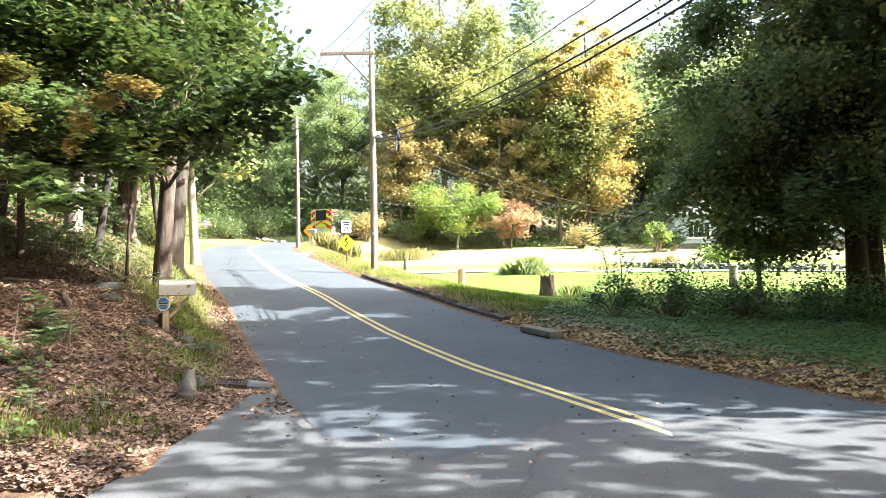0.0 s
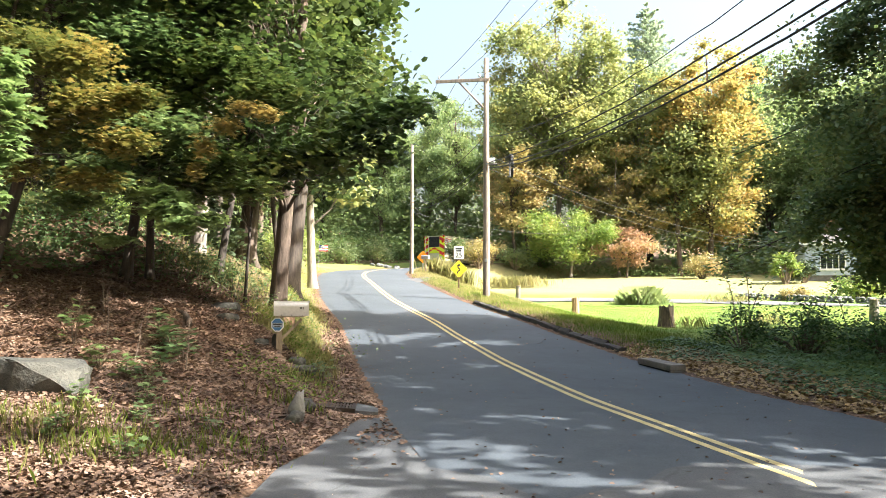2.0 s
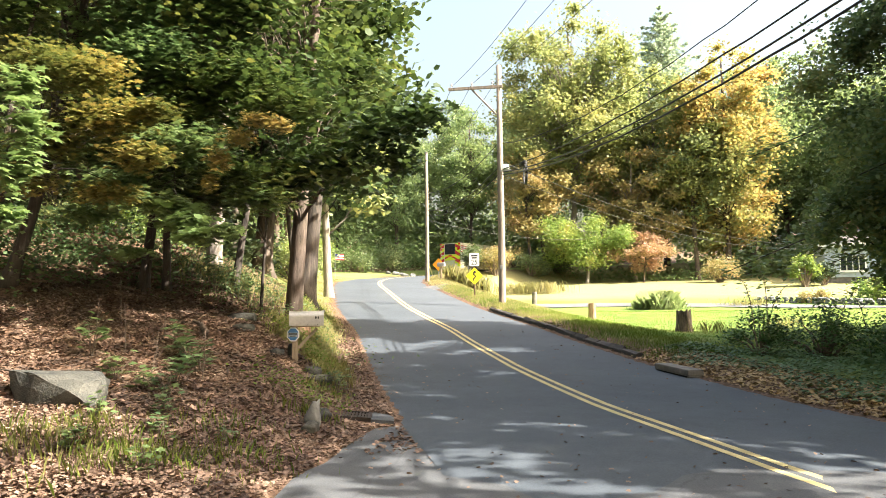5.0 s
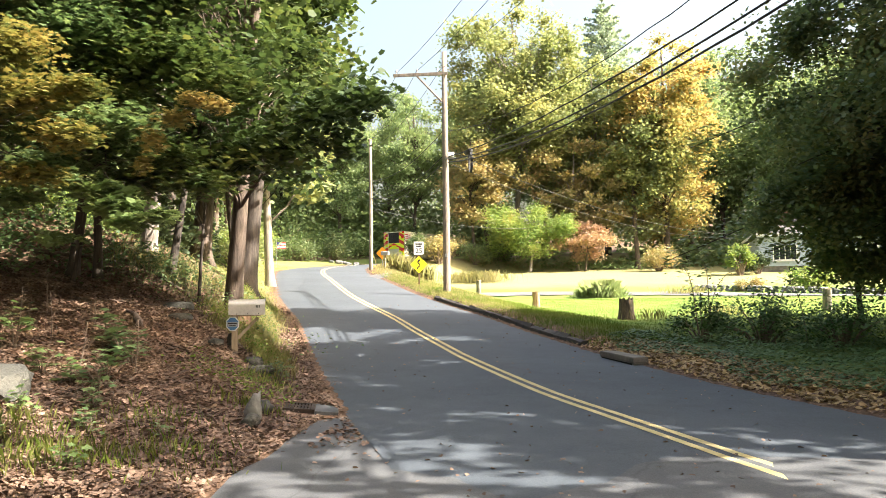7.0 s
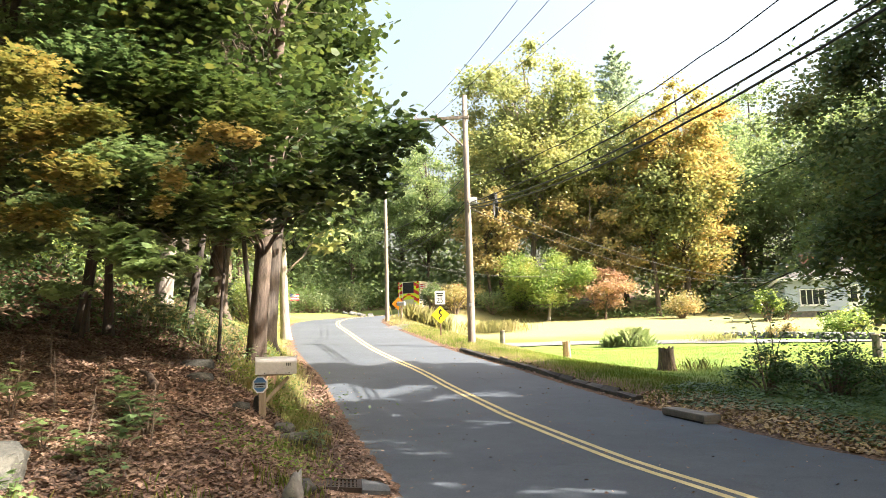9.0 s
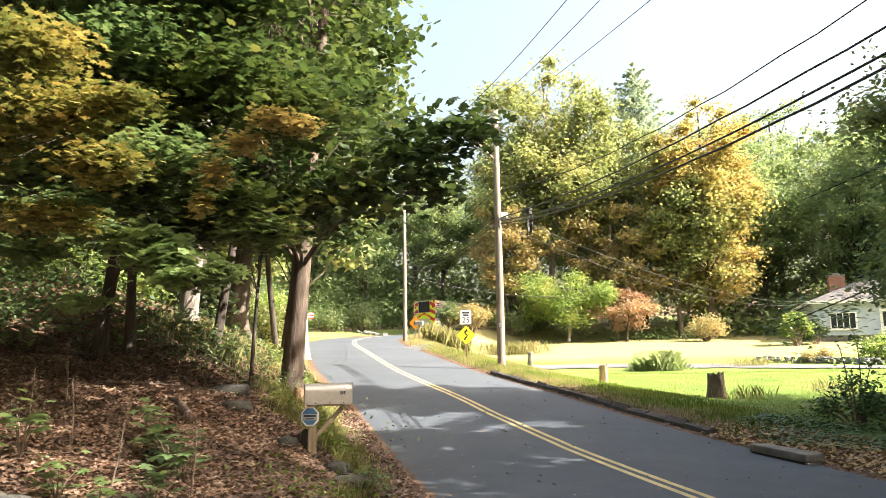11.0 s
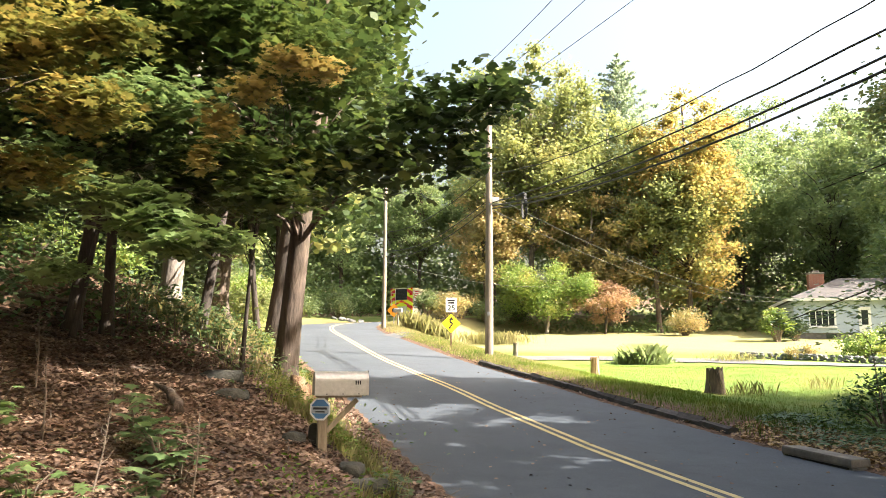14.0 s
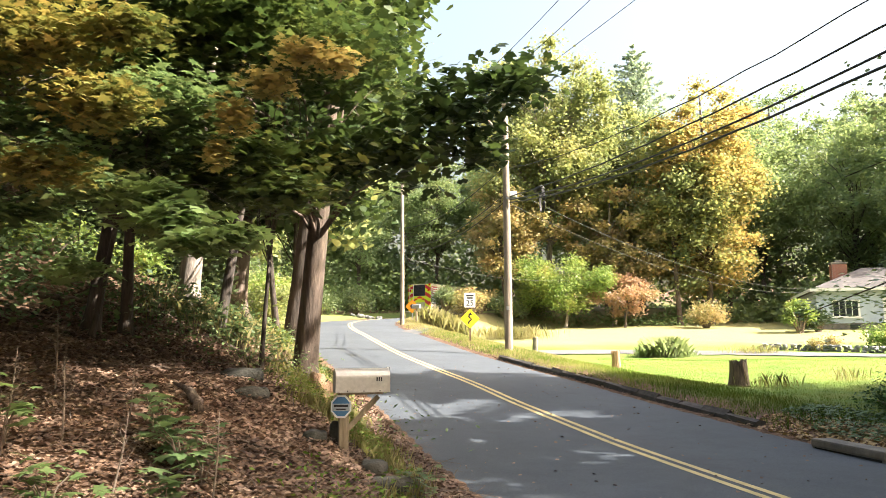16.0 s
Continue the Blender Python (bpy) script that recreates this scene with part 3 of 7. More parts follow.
def build_ground():
    xs = spaced((-420, -60, 30), (-60, -16, 2), (-16, -9, 0.5), (-9, 9, 0.22), (9, 24, 0.5), (24, 60, 2), (60, 420, 30))
    ys = spaced((-300, -40, 26), (-40, -4, 3), (-4, 26, 0.22), (26, 60, 0.5), (60, 110, 2), (110, 420, 31))
    X, Y = np.meshgrid(xs, ys)
    x, y = X.ravel(), Y.ravel()
    z = land(x, y)
    nx = len(xs)
    i = (np.arange(len(ys) - 1)[:, None] * nx + np.arange(nx - 1)[None, :]).ravel()
    faces = np.stack([i, i + 1, i + 1 + nx, i + nx], 1).tolist()
    ob = mesh_object("ground", np.stack([x, y, z], 1).tolist(), faces, "ground", smooth=True)
    d, _ = side(x, y)
    rnd = np.sin(x * 0.9 + 1.3 * np.sin(y * 0.8)) * 0.5 + 0.35 * np.sin(y * 2.1 + x)
    v = d - HALF
    lawn_r = sstep(0.9, 2.6, v + 0.7 * rnd) * sstep(20, 25, y + 1.4 * rnd + 0.25 * (x - 3)) * sstep(76, 68, y + rnd)
    far_left = (d < 0) * sstep(0.25, 0.7, -d - HALF + rnd * 0.3) * sstep(21, 30, y + rnd) * sstep(8, 4.5, -d - HALF + rnd)
    near_left = (d < 0) * sstep(1.9, 1.3, -d - HALF + rnd * 0.4) * sstep(0.6, 1.0, -d - HALF + rnd * 0.3) * sstep(11.5, 14, y) * 0.35
    lawn = np.clip(np.where(d > 0, lawn_r, far_left + near_left), 0, 1)
    dry = np.where(d > 0, np.clip(sstep(4.2, 1.5, v) * sstep(28, 36, y) + 0.85 * sstep(53, 58, y + rnd), 0, 1), 0.35 + 0.3 * rnd)
    lawn = np.maximum(lawn, 0.75 * sstep(1.2, 2.2, v + 0.4 * rnd) * sstep(9, 12, y) * (d > 0))
    for nm, val in (("lawn", lawn), ("dry", dry)):
        a = ob.data.attributes.new(nm, "FLOAT", "POINT")
        a.data.foreach_set("value", np.clip(val, 0, 1).astype(np.float32))
    tagged(ob, "leaf-littered bank, verge and sunlit lawn", "ground", kind="structure")


def strip(name, path, offs, lift, material, label, category, zf=None, crown=0.0):
    """A ribbon along a path, with its cross-section at the offsets given."""
    tan = np.gradient(path, axis=0)
    tan /= np.linalg.norm(tan, axis=1)[:, None]
    verts, faces = [], []
    for (x, y), (tx, ty) in zip(path, tan):
        for o in offs:
            px, py = x + ty * o, y - tx * o
            z = (np.interp(y, *PROF) if zf is None else zf(px, py)) + lift - crown * (o / HALF) ** 2
            verts.append((px, py, float(z)))
    k = len(offs)
    for i in range(len(path) - 1):
        for j in range(k - 1):
            a = i * k + j
            faces.append((a, a + 1, a + k + 1, a + k))
    ob = mesh_object(name, verts, faces, material)
    return tagged(ob, label, category, kind="structure")


def build_road():
    strip("road", CENTRE, np.linspace(-HALF, HALF, 9), 0.0, "road", "two-lane dark asphalt road with fine cracks", "road", crown=0.03)
    keep = CENTRE[(CENTRE[:, 1] > 6.9)]
    for o in (-0.15, 0.05):
        strip("centre_line", keep, (o, o + 0.1), 0.006, "paint", "worn yellow painted line along the road's centre", "road marking")
    # older, paler asphalt of the side street that meets the road
    verts, faces = [], []
    ys = np.linspace(-60, 10.2, 120)
    k = 14
    for y in ys:
        c = np.interp(y, CENTRE[:60, 1], CENTRE[:60, 0])
        right = c - HALF + 0.45 + 0.1 * math.sin(y * 1.9) + (0.5 + 5.2 * max(0, min(1, (8.3 - y) / 0.5)) if y < 8.3 else 0.0)
        left = float(np.interp(y, [-60, 4.2, 5.4, 6.0, 7.3, 10.2], [-10, -9, -1.6, -0.88, -0.97, -1.05])) + 0.06 * math.sin(y * 3.3)
        left = min(left, right - 0.05)
        for j in range(k + 1):
            x = left + (right - left) * j / k
            verts.append((x, float(y), float(np.interp(y, *PROF)) + 0.008 - 0.03 * min(1, ((x - c) / HALF) ** 2)))
    for i in range(len(ys) - 1):
        for j in range(k):
            a = i * (k + 1) + j
            faces.append((a, a + 1, a + k + 2, a + k + 1))
    ob = mesh_object("side_street", verts, faces, "apron")
    tagged(ob, "pale worn asphalt of the side street, dusted with debris", "road", kind="structure")
    # house driveway across the lawn
    dp = smooth_path([(-8.6, 47.5), (-4, 49.8), (2, 50.8), (10, 49.5), (18, 46), (26, 42), (40, 40)], 0.8)
    strip("driveway", dp, np.linspace(-1.6, 1.6, 5), 0.05, "drive", "pale asphalt driveway across the lawn", "driveway", zf=gz)


build_ground()
build_road()


# ---------------------------------------------------------------- foliage
MAPLE = [(0, -0.5), (0.12, -0.2), (0.5, -0.25), (0.3, 0.02), (0.55, 0.22), (0.2, 0.2), (0.0, 0.6), (-0.2, 0.2), (-0.55, 0.22), (-0.3, 0.02), (-0.5, -0.25), (-0.12, -0.2)]
OVAL = [(0, -0.5), (0.24, -0.05), (0, 0.5), (-0.24, -0.05)]
TUFT = [(0, -0.5), (0.45, -0.22), (0.22, 0.42), (-0.24, 0.5), (-0.5, 0.0)]
SPRAY = [(0, -0.5), (0.3, -0.1), (0.1, 0.1), (0.0, 0.5), (-0.12, 0.1), (-0.3, 0.0)]
BROAD = [(0, -0.5), (0.5, -0.22), (0.27, 0.04), (0.52, 0.25), (0, 0.6), (-0.52, 0.25), (-0.27, 0.04), (-0.5, -0.22)]
QUAD = [(0, -0.5), (0.42, -0.02), (0.03, 0.5), (-0.4, 0.06)]
FALLEN = [(0, -0.5), (0.42, -0.15), (0.25, 0.3), (0.0, 0.55), (-0.3, 0.25), (-0.4, -0.2)]


def leaves(name, centres, size, shape, material, parent, rng, up=0.6, vary=0.35, label="", fold=0.25):
    """One mesh of many separate leaves at the centres; up: how flat they lie."""
    n, k = len(centres), len(shape)
    s = size * (1 + vary * (rng.random(n) * 2 - 1))
    nrm = rng.normal(size=(n, 3))
    nrm /= np.linalg.norm(nrm, axis=1)[:, None]
    nrm[:, 2] = np.abs(nrm[:, 2])
    nrm = nrm * (1 - up) + np.array([0, 0, up])
    nrm /= np.linalg.norm(nrm, axis=1)[:, None]
    a = np.cross(nrm, rng.normal(size=(n, 3)))
    a /= np.linalg.norm(a, axis=1)[:, None]
    b = np.cross(nrm, a)
    sh = np.array(shape)
    loc = sh[None, :, 0, None] * a[:, None, :] + sh[None, :, 1, None] * b[:, None, :] - fold * (sh[None, :, 0, None] ** 2 + 0.6 * sh[None, :, 1, None] ** 2) * nrm[:, None, :]
    v = (centres[:, None, :] + loc * s[:, None, None]).reshape(-1, 3)
    me = bpy.data.meshes.new(name)
    me.vertices.add(n * k)
    me.vertices.foreach_set("co", v.astype(np.float32).ravel())
    me.loops.add(n * k)
    me.loops.foreach_set("vertex_index", np.arange(n * k, dtype=np.int32))
    me.polygons.add(n)
    me.polygons.foreach_set("loop_start", np.arange(0, n * k, k, dtype=np.int32))
    me.update(calc_edges=True)
    me.materials.append(M[material])
    ob = new(name, me)
    if parent is not None:
        ob.parent = parent
    if label:
        tagged(ob, label)
    return ob


def in_clumps(clumps, n, rng, hollow=0.45, flat=0.0, fuzz=0.2):
    """Points in a set of ellipsoids (x, y, z, rx, ry, rz), denser towards their skins; flat gathers them into tiers."""
    c = np.array(clumps, float)
    w = c[:, 3] * c[:, 4] + c[:, 4] * c[:, 5] + c[:, 3] * c[:, 5]
    i = rng.choice(len(c), n, p=w / w.sum())
    p = rng.normal(size=(n, 3))
    p /= np.linalg.norm(p, axis=1)[:, None]
    r = rng.random(n) ** hollow
    r *= 1 + fuzz * rng.normal(size=n)
    q = c[i, :3] + p * r[:, None] * c[i, 3:]
    if flat:
        t = np.round(q[:, 2] / flat + 0.3 * np.sin(q[:, 0] * 0.8) + 0.3 * np.sin(q[:, 1] * 0.7)) * flat
        q[:, 2] = q[:, 2] * 0.45 + t * 0.55
    return q


def limbs(name, base, top, r0, targets, rng, material, parent, lean=0.0, bark_sides=10, limb_r=0.28):
    """A trunk with a flared foot, and boughs that leave it for the targets. Returns the trunk's spine."""
    base, top = Vector(base), Vector(top)
    spine = []
    for i in range(9):
        t = i / 8
        p = base.lerp(top, t)
        w = 0.03 * (top - base).length * math.sin(t * 3.1)
        spine.append(p + Vector((w * math.sin(lean + 1), w * math.cos(lean), 0)))
    rad = [r0 * (1.0 - 0.75 * (i / 8)) for i in range(9)]
    rnd = random.Random(int(rng.integers(1 << 30)))
    foot = [spine[0] - Vector((0, 0, 0.35)), spine[0] + Vector((0, 0, 0.06)), spine[0].lerp(spine[1], 0.3)]
    bm = tube(bmesh.new(), foot + spine[1:], [r0 * 1.75, r0 * 1.35, r0 * 1.05] + rad[1:], bark_sides, 0.07, rnd)
    part("trunk", bm, material, parent, smooth=True)
    bm = bmesh.new()
    for tx in targets:
        tx = Vector(tx)
        h = max(0.25, min(0.95, ((tx.z - base.z) / max(0.1, top.z - base.z)) * 0.8 - 0.08))
        k = h * 8
        s = spine[int(k)].lerp(spine[min(8, int(k) + 1)], k - int(k))
        r = r0 * limb_r * (1.1 - 0.6 * h)
        pts = []
        for i in range(6):
            t = i / 5
            p = s.lerp(tx, t)
            p.z += 0.12 * (tx - s).length * math.sin(t * 2.6)
            p += Vector((rnd.uniform(-1, 1), rnd.uniform(-1, 1), rnd.uniform(-1, 1))) * 0.04 * (tx - s).length * (0 < i < 5)
            pts.append(p)
        tube(bm, pts, [r * (1 - 0.8 * i / 5) for i in range(6)], 5, 0.0, rnd)
        for _ in range(2):
            q = pts[3] + Vector((rnd.uniform(-1, 1), rnd.uniform(-1, 1), rnd.uniform(-0.3, 0.8))) * 0.3 * (tx - s).length
            tube(bm, [pts[2], pts[2].lerp(q, 0.5) + Vector((0, 0, 0.05)), q], [r * 0.4, r * 0.25, r * 0.08], 4, 0.0, rnd)
    tagged(part("branchwork", bm, material, parent, smooth=True), kind="stuff")
    return spine


def crown_clumps(rng, centre, radii, count, size, floor=None):
    out = []
    while len(out) < count:
        p = rng.normal(size=3)
        p = p / np.linalg.norm(p) * rng.random() ** 0.38
        q = np.array(centre) + p * np.array(radii)
        if floor is not None and q[2] < floor:
            continue
        k = size * (0.65 + 0.7 * rng.random()) * (1.0 - 0.35 * max(0, p[2]))
        out.append((*q, k, k, k * 0.62))
    return out


def tree(name, x, y, height, r0, crown, seed, leaf, count, size, label, shape=TUFT, bark="bark_dark", clump=1.5, nclump=34,
         category="tree", group="", floor=None, up=0.32, centre=0.62, flat=0.0, base_z=None, hollow=0.45):
    """A broadleaf tree: a tapered trunk, boughs to its leaf clumps, and a crown of separate leaves, uneven in outline."""
    rng = np.random.default_rng(seed)
    z0 = gz(x, y) if base_z is None else base_z
    t = thing(name, pose(x, y, z0), label, category, group)
    cl = crown_clumps(rng, (0, 0, height * centre), crown, nclump, clump, floor)
    limbs(name, (0, 0, 0), (rng.uniform(-0.5, 0.5), rng.uniform(-0.5, 0.5), height * (0.9 if height > 8 else 0.62)), r0, [c[:3] for c in cl[::2]], rng, bark, t, seed)
    leaves("crown", in_clumps(cl, count, rng, hollow, flat, 0.4 if count > 25000 else 0.26), size, shape, leaf, t, rng, up)
    return t


def conifer(name, x, y, height, r0, spread, seed, leaf, count, size, label, low=0.12, bark="bark_dark", droop=0.25, tiers=26, lean=(0, 0), power=0.8, up=0.72):
    """A needle tree: whorls of drooping boughs that carry flat sprays."""
    rng = np.random.default_rng(seed)
    rnd = random.Random(seed)
    t = thing(name, pose(x, y, gz(x, y)), label, "tree")
    bm = tube(bmesh.new(), [(lean[0] * k ** 2, lean[1] * k ** 2, height * k - 0.3) for k in (0, 0.03, 0.2, 0.4, 0.6, 0.8, 1)], [r0 * 1.5, r0 * 1.1, r0 * 0.95, r0 * 0.75, r0 * 0.5, r0 * 0.28, 0.03], 9, 0.06, rnd)
    part("trunk", bm, bark, t, smooth=True)
    bm = bmesh.new()
    pts = []
    for i in range(tiers):
        k = low + (1 - low) * (i + rnd.random() * 0.6) / tiers
        reach = spread * (1 - k) ** power * (0.8 + 0.3 * math.sin(i * 2.1))
        for j in range(7):
            th = i * 1.1 + j * math.pi / 3.5 + rnd.uniform(-0.3, 0.3)
            r = reach * rnd.uniform(0.6, 1.12)
            s = Vector((lean[0] * k * k, lean[1] * k * k, height * k))
            e = s + Vector((math.cos(th) * r, math.sin(th) * r, -droop * r + 0.1))
            mid = s.lerp(e, 0.5) + Vector((0, 0, 0.1 * r))
            tube(bm, [s, mid, e], [r0 * 0.22 * (1 - 0.7 * k), r0 * 0.12 * (1 - 0.7 * k), 0.012], 4, 0, rnd)
            n = max(4, int(count * r / (spread * tiers * 6 * 0.55)))
            u = rng.random(n) ** 0.65
            w = (rng.random(n) - 0.5) * r * 0.55 * (1.1 - u)
            a = np.array(s)[None] * ((1 - u) ** 2)[:, None] + 2 * (u * (1 - u))[:, None] * np.array(mid)[None] + (u ** 2)[:, None] * np.array(e)[None]
            a[:, 0] += -math.sin(th) * w
            a[:, 1] += math.cos(th) * w
            a[:, 2] += rng.normal(size=n) * 0.07 * r * 0.6 - np.abs(w) * 0.15
            pts.append(a)
    tagged(part("branchwork", bm, bark, t, smooth=True), kind="stuff")
    leaves("crown", np.concatenate(pts), size, SPRAY, leaf, t, rng, up)
    return t


def shrub(name, x, y, r, h, seed, leaf, count, size, label, shape=OVAL, up=0.3, nclump=12, clump=0.4, category="shrub", group="", ry=None):
    rng = np.random.default_rng(seed)
    rnd = random.Random(seed)
    t = thing(name, pose(x, y, gz(x, y)), label, category, group)
    ry = r if ry is None else ry
    cl = []
    for _ in range(nclump):
        th, q = rng.uniform(0, 6.28), rng.random() ** 0.6
        zz = h * (0.25 + 0.6 * rng.random() * (1 - 0.45 * q))
        k = clump * r * rng.uniform(0.7, 1.25)
        cl.append((math.cos(th) * q * r * 0.75, math.sin(th) * q * ry * 0.75, zz, k, k, k * 0.8))
    bm = bmesh.new()
    for c in cl:
        tube(bm, [(c[0] * 0.1, c[1] * 0.1, -0.1), (c[0] * 0.5, c[1] * 0.5, c[2] * 0.6), c[:3]], [0.03 * h, 0.018 * h, 0.006 * h], 5, 0, rnd)
    tagged(part("stemwork", bm, "twig", t), kind="stuff")
    pts = in_clumps(cl, count, rng, 0.5)
    pts[:, 2] = np.maximum(pts[:, 2], 0.03)
    leaves("foliage", pts, size, shape, leaf, t, rng, up)
    return t


# ---- the large maple over the mailbox, and its neighbours on the bank
def big_maple():
    rng = np.random.default_rng(5)
    x, y = -4.75, 16.6
    z = gz(x, y)
    t = thing("maple_tree", pose(x, y, z), "large roadside maple with a dense dark green crown", "tree")
    cl = crown_clumps(rng, (-0.3, 0.0, 7.6), (3.2, 3.4, 4.8), 66, 1.0, 3.4)
    cl += [(2.6, -2.2, 3.75, 0.9, 0.9, 0.5), (3.5, -2.2, 4.05, 0.62, 0.7, 0.34), (1.9, -2.3, 3.1, 0.9, 0.9, 0.55), (3.0, -2.0, 3.2, 0.5, 0.6, 0.3),
           (0.9, -2.7, 2.75, 0.9, 0.8, 0.45), (-0.4, -2.8, 2.55, 0.9, 0.8, 0.4), (2.2, -1.2, 5.4, 1.0, 1.0, 0.7), (2.0, -1.2, 7.2, 1.1, 1.1, 0.8),
           (1.9, -1.0, 9.2, 1.2, 1.2, 0.9), (1.0, -2.9, 4.2, 1.1, 1.0, 0.6), (-0.4, -3.1, 4.5, 1.1, 1.0, 0.6), (1.1, -3.0, 6.0, 1.1, 1.0, 0.8), (-0.7, -3.2, 6.5, 1.1, 1.0, 0.8),
           (-1.8, -2.6, 3.2, 1.0, 0.9, 0.45), (-1.9, -3.0, 5.0, 1.1, 1.0, 0.6), (0.3, -2.4, 8.2, 1.3, 1.2, 0.9),
           (0.1, -1.3, 2.95, 0.9, 0.8, 0.42), (0.9, -1.7, 3.3, 0.9, 0.8, 0.45), (-0.8, -1.7, 3.1, 0.9, 0.8, 0.42)]
    # the crown draws in towards its top on the road side
    cl = [(min(c[0], 0.75 - 0.1 * (c[2] - 5.0)) if c[2] > 5.0 else c[0], *c[1:]) for c in cl]
    limbs("maple_tree", (0, 0, 0), (0.9, -0.6, 9.0), 0.195, [c[:3] for c in cl[::2]], rng, "bark", t, 2.0, 14, 0.19)
    pts = in_clumps(cl, 62000, rng, 0.5)
    # leaves cut away along the sun's direction, to put sun patches on the bank
    for gx, gy, gh, gr in ((-9.4, 17.9, 3.4, 1.4), (-7.3, 17.4, 2.8, 1.1), (-10.4, 18.6, 3.8, 1.3), (-8.2, 18.8, 3.1, 1.2), (-6.4, 15.6, 2.2, 0.8), (-10.5, 15.6, 3.0, 1.1), (-8.8, 15.0, 2.6, 0.9), (-11.6, 16.6, 3.3, 1.0)):
        v = pts + np.array((x - gx, y - gy, z - gh))
        along_sun = v @ np.array(sun_dir)
        off = np.linalg.norm(v - along_sun[:, None] * np.array(sun_dir), axis=1)
        pts = pts[(off > gr * (0.75 + 0.5 * rng.random(len(pts)))) | ((pts[:, 1] < 0.1) & (pts[:, 2] < 4.2))]
    leaves("crown", pts, 0.135, BROAD, "maple", t, rng, 0.5)
    return t


big_maple()
tree("maple_tree", -7.1, 23.6, 15, 0.3, (2.9, 3.8, 6.0), 12, "maple", 17000, 0.24, "tall roadside maple with a dark trunk and green crown", TUFT, "bark_dark", 1.5, 40, floor=5.5)
tree("maple_tree", -10.2, 27.3, 15, 0.36, (4.5, 4.5, 5.5), 13, "green", 9000, 0.26, "thick-trunked maple on the leafy bank", TUFT, "bark", 1.6, 34, floor=5.5)
tree("pale_barked_tree", -7.2, 17.6, 13, 0.19, (3.4, 3.4, 5.0), 14, "maple", 4500, 0.22, "slim pale-barked tree on the leafy bank", TUFT, "bark_pale", 1.3, 30, floor=7.6, centre=0.75)
tree("roadside_tree", -11.4, 38.5, 14, 0.24, (3.0, 3.6, 5.0), 15, "yellowgreen", 7000, 0.3, "pale-trunked roadside tree turning yellow", TUFT, "bark_pale", 1.4, 30, floor=4.5)

# ---- young maples close by on the bank
def young_maple(x, y, h, r0, clumps, n, size, leaf, seed, label, bark="bark_dark", lean=(0.1, 0.1)):
    """A young maple whose leaf clumps stand at the world places given."""
    rng = np.random.default_rng(seed)
    z = gz(x, y)
    t = thing("young_maple", pose(x, y, z), label, "tree", "young maples on the bank")
    cl = [(c[0] - x, c[1] - y, c[2] - z, *c[3:]) for c in clumps]
    limbs("young_maple", (0, 0, 0), (lean[0] * h, lean[1] * h, h), r0, [c[:3] for c in cl], rng, bark, t, seed, 9, 0.32)
    leaves("crown", in_clumps(cl, n, rng, 0.6), size, MAPLE, leaf, t, rng, 0.62, 0.4)
    return t


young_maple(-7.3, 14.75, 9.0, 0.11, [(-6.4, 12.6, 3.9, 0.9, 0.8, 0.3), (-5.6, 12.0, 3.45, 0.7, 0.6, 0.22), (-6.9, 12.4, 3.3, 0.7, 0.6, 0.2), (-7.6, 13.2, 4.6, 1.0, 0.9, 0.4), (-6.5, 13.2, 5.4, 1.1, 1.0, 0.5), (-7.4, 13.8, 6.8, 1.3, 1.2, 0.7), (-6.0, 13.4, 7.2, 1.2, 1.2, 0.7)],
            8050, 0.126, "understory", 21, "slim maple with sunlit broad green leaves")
young_maple(-6.85, 14.9, 8.5, 0.085, [(-5.2, 12.4, 3.3, 0.6, 0.5, 0.2), (-5.0, 12.2, 4.4, 0.9, 0.8, 0.35), (-5.9, 12.8, 6.2, 1.1, 1.0, 0.5), (-4.9, 13.2, 7.6, 1.2, 1.1, 0.6)],
            5250, 0.126, "understory", 22, "slim maple beside its twin on the bank", lean=(0.14, -0.05))
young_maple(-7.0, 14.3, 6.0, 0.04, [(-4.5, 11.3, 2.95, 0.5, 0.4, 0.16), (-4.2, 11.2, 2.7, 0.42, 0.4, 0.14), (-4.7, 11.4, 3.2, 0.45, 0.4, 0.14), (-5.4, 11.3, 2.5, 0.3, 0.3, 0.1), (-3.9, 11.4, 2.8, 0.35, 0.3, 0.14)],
            1300, 0.14, "sunlit", 27, "young maple with large green leaves, sunlight put into their colour")
young_maple(-5.2, 15.9, 6.4, 0.035, [(-3.55, 11.3, 4.25, 0.34, 0.34, 0.15), (-3.2, 11.2, 4.5, 0.32, 0.3, 0.13), (-3.85, 11.2, 3.9, 0.24, 0.24, 0.22), (-2.85, 11.2, 4.4, 0.22, 0.25, 0.12), (-4.0, 11.2, 3.55, 0.16, 0.16, 0.2)],
            1150, 0.087, "amber", 28, "young maple bough with amber autumn leaves")
young_maple(-8.6, 12.0, 7.0, 0.08, [(-5.4, 10.6, 4.5, 0.7, 0.6, 0.32), (-4.9, 10.7, 3.9, 0.55, 0.5, 0.25), (-5.7, 10.5, 5.2, 0.7, 0.6, 0.32), (-6.3, 10.6, 4.2, 0.7, 0.6, 0.3), (-5.6, 10.9, 3.4, 0.6, 0.5, 0.2), (-6.6, 10.7, 5.4, 0.8, 0.7, 0.42), (-4.7, 10.7, 4.6, 0.45, 0.45, 0.18), (-6.9, 10.6, 3.6, 0.7, 0.6, 0.25)],
            9800, 0.095, "turning", 23, "young maple with yellow and orange leaves")
